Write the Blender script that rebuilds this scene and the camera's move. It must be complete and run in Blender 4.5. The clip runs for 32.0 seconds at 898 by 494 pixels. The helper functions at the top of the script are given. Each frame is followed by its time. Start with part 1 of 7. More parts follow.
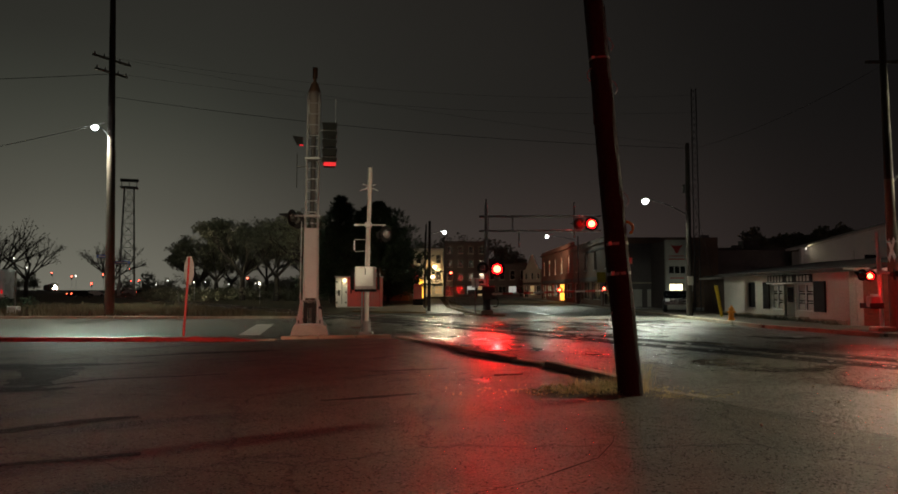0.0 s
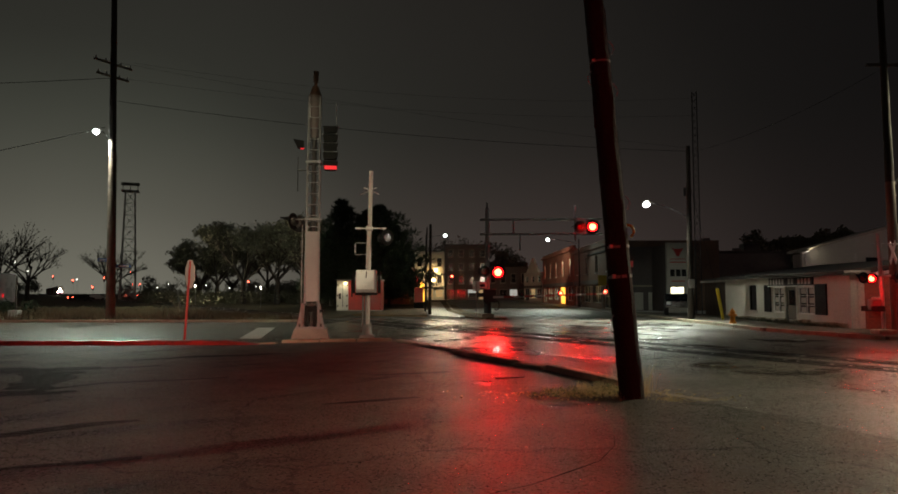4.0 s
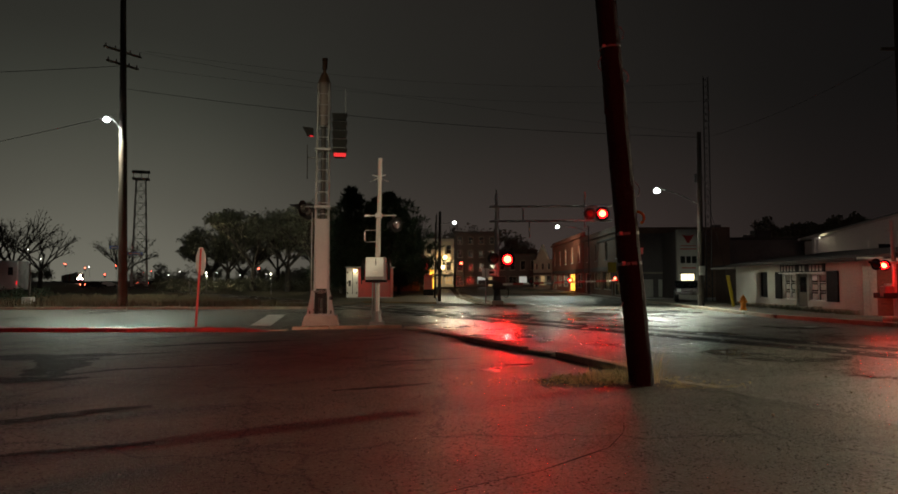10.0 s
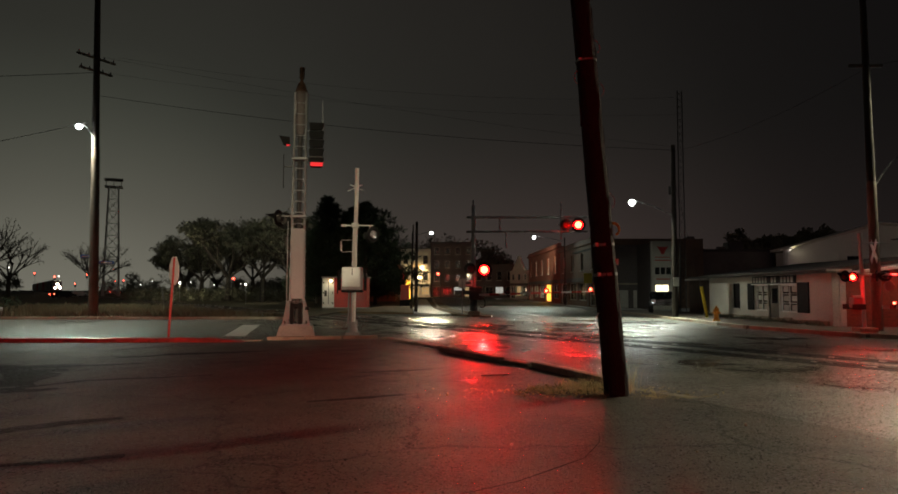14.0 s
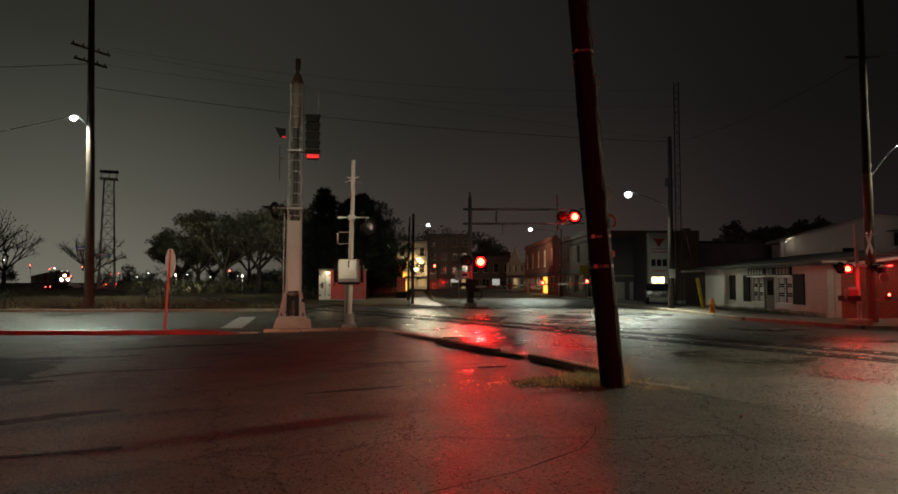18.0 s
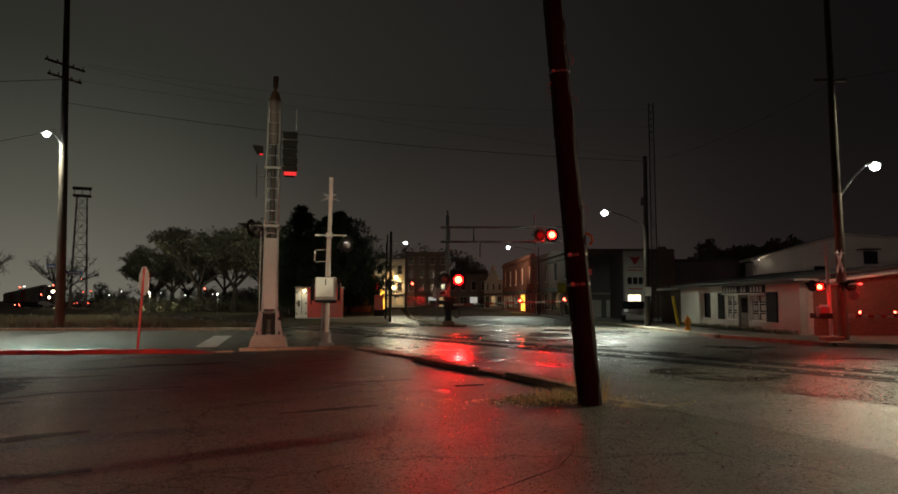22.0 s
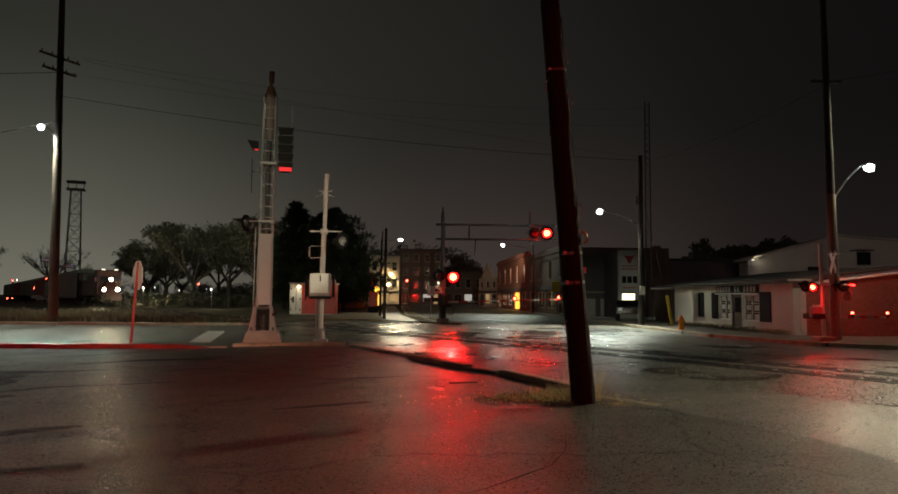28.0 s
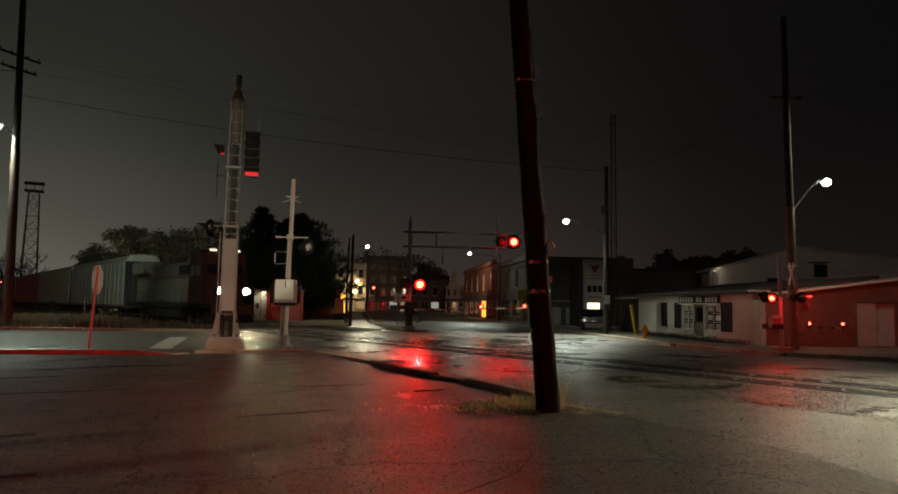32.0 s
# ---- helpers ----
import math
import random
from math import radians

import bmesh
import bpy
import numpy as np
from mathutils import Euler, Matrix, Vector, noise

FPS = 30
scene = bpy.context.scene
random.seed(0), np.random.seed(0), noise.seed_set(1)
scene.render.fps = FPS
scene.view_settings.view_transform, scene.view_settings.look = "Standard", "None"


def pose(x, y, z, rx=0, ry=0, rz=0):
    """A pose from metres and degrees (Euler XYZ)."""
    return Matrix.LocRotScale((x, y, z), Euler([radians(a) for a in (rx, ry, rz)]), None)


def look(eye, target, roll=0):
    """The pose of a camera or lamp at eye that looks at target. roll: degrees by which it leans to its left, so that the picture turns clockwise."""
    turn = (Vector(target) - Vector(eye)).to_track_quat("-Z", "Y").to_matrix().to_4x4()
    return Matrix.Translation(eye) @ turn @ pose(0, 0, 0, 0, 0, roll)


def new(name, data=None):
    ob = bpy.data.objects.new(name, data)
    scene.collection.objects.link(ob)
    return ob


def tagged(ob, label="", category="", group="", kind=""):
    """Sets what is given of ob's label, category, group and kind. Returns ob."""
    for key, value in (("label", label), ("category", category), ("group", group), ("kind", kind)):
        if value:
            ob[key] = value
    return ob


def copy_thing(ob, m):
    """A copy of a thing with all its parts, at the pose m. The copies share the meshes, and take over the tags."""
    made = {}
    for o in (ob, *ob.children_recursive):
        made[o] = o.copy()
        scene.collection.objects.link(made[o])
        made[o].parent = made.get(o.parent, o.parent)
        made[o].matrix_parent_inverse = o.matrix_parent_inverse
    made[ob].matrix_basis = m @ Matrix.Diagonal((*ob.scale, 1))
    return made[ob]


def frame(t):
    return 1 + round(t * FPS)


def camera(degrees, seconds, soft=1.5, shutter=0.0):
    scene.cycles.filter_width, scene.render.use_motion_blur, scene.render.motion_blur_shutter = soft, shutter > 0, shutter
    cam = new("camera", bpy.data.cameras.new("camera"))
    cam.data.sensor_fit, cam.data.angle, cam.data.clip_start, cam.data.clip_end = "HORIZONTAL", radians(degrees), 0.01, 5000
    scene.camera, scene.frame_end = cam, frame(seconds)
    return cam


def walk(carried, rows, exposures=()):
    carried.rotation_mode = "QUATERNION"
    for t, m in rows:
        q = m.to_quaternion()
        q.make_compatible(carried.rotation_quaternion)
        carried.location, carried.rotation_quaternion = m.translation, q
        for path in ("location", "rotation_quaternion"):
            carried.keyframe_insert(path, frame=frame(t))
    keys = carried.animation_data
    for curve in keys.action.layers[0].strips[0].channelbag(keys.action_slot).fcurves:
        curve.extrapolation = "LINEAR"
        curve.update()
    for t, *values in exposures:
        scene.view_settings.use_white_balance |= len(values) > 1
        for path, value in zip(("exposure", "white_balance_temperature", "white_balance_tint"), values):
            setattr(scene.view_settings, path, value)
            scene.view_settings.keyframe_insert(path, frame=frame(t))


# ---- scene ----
# ---------------------------------------------------------------- camera
EYE_HEIGHT = 1.65
cam = camera(65.0, 32.0, soft=1.7)
# seconds, heading to the right of +y, tilt up, lean (degrees)
PATH = [
    (0, 0.00, 3.44, 0.00), (0.5, -0.05, 3.44, -0.03), (1, -0.11, 3.42, -0.09), (1.5, -0.13, 3.36, -0.12), (2, -0.12, 3.34, -0.08),
    (2.5, -0.11, 3.35, -0.09), (3, -0.06, 3.41, -0.05), (3.5, -0.05, 3.55, -0.04), (5.5, -0.35, 3.98, -0.31), (6, -0.44, 3.71, -0.44),
    (6.5, -0.52, 3.38, -0.46), (7, -0.59, 3.12, -0.46), (7.5, -0.68, 2.95, -0.37), (8, -0.76, 2.80, -0.30), (8.5, -0.84, 2.73, -0.22),
    (9, -0.92, 2.66, -0.14), (9.5, -0.92, 2.63, -0.13), (10, -0.84, 2.66, -0.10), (10.5, -0.62, 2.73, -0.12), (11, -0.27, 2.93, -0.17),
    (11.5, 0.25, 3.11, -0.20), (12, 0.65, 3.28, -0.16), (12.5, 0.82, 3.44, -0.13), (13, 0.88, 3.54, -0.06), (13.5, 0.96, 3.56, -0.01),
    (14, 1.05, 3.50, 0.06), (14.5, 1.15, 3.38, 0.14), (16.5, 1.03, 2.99, 0.22), (17, 1.05, 2.90, 0.11), (17.5, 1.16, 2.86, 0.00),
    (18, 1.33, 2.85, 0.01), (18.5, 1.53, 2.95, -0.04), (19, 1.76, 3.11, -0.05), (19.5, 2.03, 3.40, -0.08), (20, 2.30, 3.65, -0.15),
    (20.5, 2.57, 3.86, -0.21), (21, 2.79, 4.01, -0.23), (21.5, 2.99, 4.18, -0.11), (22, 3.14, 4.31, -0.03), (22.5, 3.24, 4.40, 0.07),
    (23, 3.24, 4.42, 0.13), (23.5, 3.23, 4.33, 0.07), (24, 3.23, 4.18, 0.04), (24.5, 3.23, 3.94, -0.07), (25, 3.07, 3.75, -0.02),
    (25.5, 2.91, 3.64, 0.09), (27.5, 3.15, 4.21, 0.56), (28, 3.55, 4.09, 0.46), (28.5, 3.69, 3.96, 0.43), (29, 3.70, 3.73, 0.46),
    (29.5, 3.69, 3.57, 0.52), (30, 3.83, 3.49, 0.55), (30.5, 4.16, 3.62, 0.71), (31, 4.68, 3.92, 0.81), (31.5, 5.31, 4.32, 0.90),
    (32, 6.21, 4.75, 0.96),
]


def camera_pose(yaw, tilt, lean):
    a, b = radians(yaw), radians(tilt)
    eye = Vector((0, 0, EYE_HEIGHT))
    return look(eye, eye + Vector((math.sin(a) * math.cos(b), math.cos(a) * math.cos(b), math.sin(b))), lean)


walk(cam, [(t, camera_pose(y, p, r)) for t, y, p, r in PATH],
     exposures=[(0, 0.0), (12, 0.0), (20, 0.0), (28, 0.0), (30, -0.06), (31, -0.18), (32, -0.42)])

# ---------------------------------------------------------------- light
scene.view_settings.exposure = 0.0
world = bpy.data.worlds.new("night_sky")
scene.world = world
world.use_nodes = True


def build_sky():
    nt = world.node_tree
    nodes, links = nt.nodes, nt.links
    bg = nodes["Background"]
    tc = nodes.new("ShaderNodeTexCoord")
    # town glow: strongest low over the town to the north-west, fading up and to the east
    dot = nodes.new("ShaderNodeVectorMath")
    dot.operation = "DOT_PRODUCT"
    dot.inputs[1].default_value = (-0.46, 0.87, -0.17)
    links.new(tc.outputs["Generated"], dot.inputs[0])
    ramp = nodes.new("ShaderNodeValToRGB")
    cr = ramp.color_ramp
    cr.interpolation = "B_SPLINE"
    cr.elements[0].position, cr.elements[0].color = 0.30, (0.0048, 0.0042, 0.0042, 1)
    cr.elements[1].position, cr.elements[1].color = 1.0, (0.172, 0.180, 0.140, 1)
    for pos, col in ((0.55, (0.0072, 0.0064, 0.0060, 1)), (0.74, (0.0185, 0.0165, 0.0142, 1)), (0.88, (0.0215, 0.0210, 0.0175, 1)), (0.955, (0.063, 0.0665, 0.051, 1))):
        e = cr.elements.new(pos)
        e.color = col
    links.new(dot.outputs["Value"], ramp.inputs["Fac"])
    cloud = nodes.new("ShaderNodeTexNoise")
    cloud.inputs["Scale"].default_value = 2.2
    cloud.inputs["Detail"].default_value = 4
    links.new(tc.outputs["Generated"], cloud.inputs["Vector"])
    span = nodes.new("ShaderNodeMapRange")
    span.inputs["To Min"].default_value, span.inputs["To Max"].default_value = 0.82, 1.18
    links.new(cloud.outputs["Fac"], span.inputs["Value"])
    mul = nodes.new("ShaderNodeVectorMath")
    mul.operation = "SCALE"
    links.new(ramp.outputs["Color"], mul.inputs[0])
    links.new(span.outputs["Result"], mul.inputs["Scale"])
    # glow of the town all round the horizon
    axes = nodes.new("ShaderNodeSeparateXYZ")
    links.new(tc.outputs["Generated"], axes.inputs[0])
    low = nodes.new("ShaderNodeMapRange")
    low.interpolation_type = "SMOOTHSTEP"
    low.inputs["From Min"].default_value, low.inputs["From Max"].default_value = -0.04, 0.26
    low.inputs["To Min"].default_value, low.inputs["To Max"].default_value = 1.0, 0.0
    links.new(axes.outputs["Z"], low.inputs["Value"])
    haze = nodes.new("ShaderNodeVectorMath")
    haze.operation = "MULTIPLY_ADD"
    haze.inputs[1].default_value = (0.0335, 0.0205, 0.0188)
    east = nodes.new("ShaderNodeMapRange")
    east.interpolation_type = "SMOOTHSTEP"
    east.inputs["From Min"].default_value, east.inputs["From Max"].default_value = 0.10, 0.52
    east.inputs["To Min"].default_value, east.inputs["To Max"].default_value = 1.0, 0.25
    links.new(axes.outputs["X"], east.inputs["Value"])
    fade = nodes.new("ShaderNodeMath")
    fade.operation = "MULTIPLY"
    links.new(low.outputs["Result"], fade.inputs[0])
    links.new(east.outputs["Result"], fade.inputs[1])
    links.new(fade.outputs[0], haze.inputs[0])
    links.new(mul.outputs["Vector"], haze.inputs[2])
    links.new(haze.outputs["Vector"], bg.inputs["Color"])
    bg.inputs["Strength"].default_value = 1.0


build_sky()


def spot(name, place, target, watts, colour, degrees, blend=0.6, radius=0.12):
    data = bpy.data.lights.new(name, "SPOT")
    data.energy, data.color, data.spot_size, data.spot_blend = watts, colour, radians(degrees), blend
    data.shadow_soft_size = radius
    ob = new(name, data)
    ob.matrix_world = look(place, target)
    return ob


COOL, WHITE, RED = (0.90, 1.0, 0.82), (1.0, 0.90, 0.60), (1.0, 0.010, 0.010)
LAMP_WEST = (-21.3, 42.0, 11.4)
LAMP_EAST = (11.6, 41.2, 6.85)
LAMP_SIGNAL = (18.15, 26.4, 6.9)
LAMP_CORNER = (24.6, 26.5, 11.2)
LAMP_REAR = (-9.0, -26.0, 9.0)
LAMP_TOWN_A = (-0.55, 75.0, 7.75)
LAMP_TOWN_B = (10.5, 75.0, 7.3)
for lamp_name, lamp_at, lamp_watts, lamp_tint in (("lamp_light_west", LAMP_WEST, 8500, COOL), ("lamp_light_signal", LAMP_SIGNAL, 420, WHITE)):
    x, y, z = lamp_at
    spot(lamp_name, (x, y, z - 0.16), (x, y, 0), lamp_watts, lamp_tint, 146 if lamp_at == LAMP_WEST else 160, 0.4)
spot("lamp_light_east", (11.55, 41.15, 6.66), (9.4, 38.4, 0), 6600, COOL, 88, 0.5)
spot("lamp_light_town_a", (-0.5, 74.8, 7.55), (-3.4, 53, 0), 1900, WHITE, 60, 0.8)
spot("lamp_light_town_a_ground", (-0.5, 74.7, 7.55), (-1.2, 64.5, 0), 900, WHITE, 70, 0.5)
spot("lamp_light_town_b_ground", (10.4, 74.7, 7.1), (7.5, 66.5, 0), 2600, COOL, 62, 0.5)
spot("lamp_light_town_a_east", (-0.4, 75.0, 7.55), (14.0, 74, 3.0), 90, WHITE, 100, 0.5)
spot("lamp_light_town_b_north", (10.5, 75.2, 7.1), (9.5, 128, 4.0), 7500, WHITE, 60, 0.6)
# red fill added to give the town fronts the tint of the haze
spot("red_fill_north", (2.9, 45.3, 3.1), (10.5, 100, 4.0), 8000, RED, 30, 0.8, 0.15)
spot("lamp_light_town_b", (10.4, 74.8, 7.1), (6.0, 64, 0), 420, COOL, 128, 0.4)
spot("lamp_light_west_spill", (-21.3, 42.0, 11.2), (-36.0, 96, 4), 19000, COOL, 62, 0.6)
spot("lamp_light_east_street", (11.6, 41.1, 6.66), (10.3, 33.5, 0), 1600, COOL, 54, 0.8)
spot("lamp_light_east_wide", (11.6, 41.2, 6.68), (12.0, 38, 0), 900, COOL, 132, 0.5)
spot("lamp_light_east_shop", (11.6, 41.2, 6.7), (15.6, 53, 0.0), 1400, COOL, 50, 0.7)
spot("lamp_light_west_lot", (-21.2, 41.8, 11.2), (-12.0, 15.0, 0), 1200, COOL, 32, 1.0)
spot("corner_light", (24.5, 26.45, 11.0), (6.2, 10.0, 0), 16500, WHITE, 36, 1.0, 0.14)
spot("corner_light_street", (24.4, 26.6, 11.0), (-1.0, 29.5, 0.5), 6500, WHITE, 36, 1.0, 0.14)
# unseen fill from behind, narrowed to reach only the masts and stop sign
spot("mast_fill_light", (-9.0, -25.8, 8.8), (-7.0, 24.5, 4.2), 26000, WHITE, 14.0, 0.7, 0.2)
# crossing flashers that face the south side
spot("flasher_light_mast", (2.9, 43.2, 3.2), (-2.9, 8.5, 0.0), 6200, RED, 19, 1.0, 0.15)
spot("flasher_light_arm", (8.9, 43.2, 5.9), (-4.6, 8.5, 0.0), 5200, RED, 25, 1.0, 0.15)
# added red fill from behind, no source seen, for the leaning pole and the near asphalt
spot("red_fill_lot", (11.8, -23.9, 5.4), (-3.2, 7.4, 0.0), 28000, RED, 21, 1.0, 0.3)
spot("red_fill_pole", (12.0, -24.0, 5.5), (2.6, 11.2, 3.0), 4500, RED, 13.5, 0.6, 0.3)
spot("flasher_spill_mast", (3.0, 43.7, 3.0), (2.3, 44.4, 1.6), 70, RED, 150, 0.8, 0.1)
spot("flasher_spill_arm", (8.6, 43.8, 5.7), (5.0, 44.4, 6.0), 90, RED, 150, 0.8, 0.1)
spot("flasher_light_garage", (16.9, 25.5, 2.3), (21.5, 30.0, 1.2), 260, RED, 110, 0.7, 0.12)
spot("cabin_door_light", (-9.2, 61.2, 2.55), (-9.45, 62.0, 1.1), 26, WHITE, 120, 0.6, 0.08)
spot("park_light_west", (-34.0, 94.0, 2.6), (-36, 110, 6), 1300, WHITE, 150, 0.6, 0.2)
spot("park_light_east", (-21.5, 80.0, 2.3), (-23, 100, 6), 1100, WHITE, 150, 0.6, 0.2)
spot("wall_light_glow", (-2.6, 148.6, 6.2), (-4.6, 151.0, 3.6), 900, (1.0, 0.72, 0.34), 140, 0.6, 0.2)
spot("shed_light", (29.3, 57.4, 5.2), (36, 57.2, 4.0), 14, WHITE, 150, 0.8, 0.1)
# pinkish fill added to stand for town glow and flasher light on the shed
spot("shed_fill_light", (18.2, 26.5, 6.8), (40, 58, 5.5), 4200, (1.0, 0.68, 0.58), 62, 0.7)
# the gate post's flashers throw their light over to the east side
spot("flasher_light_post", (-2.1, 26.1, 3.66), (19.6, 29.0, 1.3), 1200, RED, 34, 0.8, 0.13)
spot("flasher_spill_east", (15.3, 25.3, 2.1), (16.4, 26.4, 0.4), 60, RED, 140, 0.8, 0.1)
spot("flasher_light_east", (15.6, 25.4, 3.6), (10, 12, 0.0), 160, RED, 60, 0.8, 0.15)

# ---------------------------------------------------------------- materials
def mat(name, base, rough=0.7, metal=0.0, var=0.25, big=0.6, fine=25.0, bump=0.15, bump_scale=None, second=None, rough_var=0.12, spec=0.5, thin=0.0):
    """A surface with broad stains and fine grain, and a little relief."""
    m = bpy.data.materials.new(name)
    m.use_nodes = True
    nt = m.node_tree
    nodes, links = nt.nodes, nt.links
    bsdf = nodes["Principled BSDF"]
    tc = nodes.new("ShaderNodeTexCoord")
    info = nodes.new("ShaderNodeObjectInfo")
    shift = nodes.new("ShaderNodeVectorMath")
    shift.operation = "MULTIPLY_ADD"
    shift.inputs[1].default_value = (31.0, 17.0, 23.0)
    links.new(info.outputs["Random"], shift.inputs[0])
    links.new(tc.outputs["Object"], shift.inputs[2])
    a, b = nodes.new("ShaderNodeTexNoise"), nodes.new("ShaderNodeTexNoise")
    for n, s, d in ((a, big, 5), (b, fine, 3)):
        n.inputs["Scale"].default_value, n.inputs["Detail"].default_value = s, d
        links.new(shift.outputs[0], n.inputs["Vector"])
    mix = nodes.new("ShaderNodeMix")
    mix.inputs["Factor"].default_value = 0.4
    links.new(a.outputs["Fac"], mix.inputs["A"])
    links.new(b.outputs["Fac"], mix.inputs["B"])
    ramp = nodes.new("ShaderNodeValToRGB")
    lo = second or [c * (1 - var) for c in base]
    ramp.color_ramp.elements[0].position, ramp.color_ramp.elements[0].color = 0.32, (*lo, 1)
    ramp.color_ramp.elements[1].position, ramp.color_ramp.elements[1].color = 0.68, (*[min(1, c * (1 + var)) for c in base], 1)
    links.new(mix.outputs["Result"], ramp.inputs["Fac"])
    links.new(ramp.outputs["Color"], bsdf.inputs["Base Color"])
    span = nodes.new("ShaderNodeMapRange")
    span.inputs["From Min"].default_value, span.inputs["From Max"].default_value = 0.3, 0.7
    span.inputs["To Min"].default_value, span.inputs["To Max"].default_value = max(0.02, rough - rough_var), min(1, rough + rough_var)
    links.new(a.outputs["Fac"], span.inputs["Value"])
    links.new(span.outputs["Result"], bsdf.inputs["Roughness"])
    bsdf.inputs["Metallic"].default_value = metal
    bsdf.inputs["Specular IOR Level"].default_value = spec
    if bump:
        relief = nodes.new("ShaderNodeBump")
        relief.inputs["Strength"].default_value, relief.inputs["Distance"].default_value = bump, 0.02
        if bump_scale:
            c = nodes.new("ShaderNodeTexNoise")
            c.inputs["Scale"].default_value, c.inputs["Detail"].default_value = bump_scale, 3
            links.new(shift.outputs[0], c.inputs["Vector"])
            links.new(c.outputs["Fac"], relief.inputs["Height"])
        else:
            links.new(b.outputs["Fac"], relief.inputs["Height"])
        links.new(relief.outputs["Normal"], bsdf.inputs["Normal"])
    if thin:
        # light passes through blades and leaves
        leaf, both = nodes.new("ShaderNodeBsdfTranslucent"), nodes.new("ShaderNodeMixShader")
        links.new(ramp.outputs["Color"], leaf.inputs["Color"])
        both.inputs[0].default_value = thin
        links.new(bsdf.outputs[0], both.inputs[1])
        links.new(leaf.outputs[0], both.inputs[2])
        links.new(both.outputs[0], nodes["Material Output"].inputs["Surface"])
    return m


def glow(name, colour, strength):
    m = bpy.data.materials.new(name)
    m.use_nodes = True
    bsdf = m.node_tree.nodes["Principled BSDF"]
    bsdf.inputs["Base Color"].default_value = (*[c * 0.3 for c in colour], 1)
    bsdf.inputs["Emission Color"].default_value = (*colour, 1)
    bsdf.inputs["Emission Strength"].default_value = strength
    return m


def wet_asphalt(name, dry, wet, puddle_at, puddle_soft, rough_dry, rough_wet, grain, scale, bump, cracks=True, spec=0.5, bands=None, light_fall=None, depth=0.04):
    """Asphalt with aggregate, damp stains, cracks and thin films of water."""
    m = bpy.data.materials.new(name)
    m.use_nodes = True
    nt = m.node_tree
    nodes, links = nt.nodes, nt.links
    bsdf = nodes["Principled BSDF"]
    tc = nodes.new("ShaderNodeTexCoord")

    def tex(s, d=4, distort=0.0):
        n = nodes.new("ShaderNodeTexNoise")
        n.inputs["Scale"].default_value, n.inputs["Detail"].default_value, n.inputs["Distortion"].default_value = s, d, distort
        links.new(tc.outputs["Object"], n.inputs["Vector"])
        return n.outputs["Fac"]

    def ramp(fac, p0, p1, c0=(0, 0, 0), c1=(1, 1, 1)):
        r = nodes.new("ShaderNodeValToRGB")
        r.color_ramp.elements[0].position, r.color_ramp.elements[0].color = p0, (*c0, 1)
        r.color_ramp.elements[1].position, r.color_ramp.elements[1].color = p1, (*c1, 1)
        links.new(fac, r.inputs["Fac"])
        return r.outputs["Color"]

    def mixed(fac, a, b, kind="MIX", rgba=True):
        n = nodes.new("ShaderNodeMix")
        n.data_type, n.blend_type = ("RGBA", kind) if rgba else ("FLOAT", "MIX")
        i = 6 if rgba else 2
        for slot, v in ((0, fac), (i, a), (i + 1, b)):
            if isinstance(v, (int, float, tuple)):
                n.inputs[slot].default_value = v
            else:
                links.new(v, n.inputs[slot])
        return n.outputs[2 if rgba else 0]

    broad = tex(scale, 6, 0.8)
    # bands: streaks like cast shadows, darkened in the colour along this heading
    if bands:
        place = nodes.new("ShaderNodeMapping")
        place.vector_type = "TEXTURE"
        place.inputs["Rotation"].default_value = (0, 0, radians(bands))
        place.inputs["Scale"].default_value = (3.0, 0.7, 1)
        links.new(tc.outputs["Object"], place.inputs["Vector"])
        streak = nodes.new("ShaderNodeTexNoise")
        streak.inputs["Scale"].default_value, streak.inputs["Detail"].default_value, streak.inputs["Distortion"].default_value = scale, 6, 0.5
        links.new(place.outputs["Vector"], streak.inputs["Vector"])
        broad = streak.outputs["Fac"]
    stones = nodes.new("ShaderNodeTexVoronoi")
    stones.inputs["Scale"].default_value = grain
    links.new(tc.outputs["Object"], stones.inputs["Vector"])
    if light_fall:
        # paler towards +x: the stronger lamplight there is put into the colour
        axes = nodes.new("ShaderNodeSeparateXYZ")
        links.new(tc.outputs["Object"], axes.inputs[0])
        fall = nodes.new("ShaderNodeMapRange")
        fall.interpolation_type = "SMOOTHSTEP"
        fall.inputs["From Min"].default_value, fall.inputs["From Max"].default_value = light_fall
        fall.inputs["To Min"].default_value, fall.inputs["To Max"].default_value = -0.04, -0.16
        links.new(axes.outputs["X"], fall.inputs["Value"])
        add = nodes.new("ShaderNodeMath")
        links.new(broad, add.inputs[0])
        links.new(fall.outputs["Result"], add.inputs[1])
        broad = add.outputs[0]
    damp = ramp(broad, puddle_at, puddle_at + puddle_soft)
    base = mixed(damp, (*dry, 1), (*wet, 1))
    speck = ramp(stones.outputs["Color"], 0.1, 0.9, (0.72, 0.72, 0.72), (1.36, 1.36, 1.33))
    base = mixed(1.0, base, speck, "MULTIPLY")
    base = mixed(1.0, base, ramp(tex(0.9, 5), 0.3, 0.7, (0.72, 0.72, 0.72), (1.25, 1.22, 1.18)), "MULTIPLY")
    height = stones.outputs["Distance"]
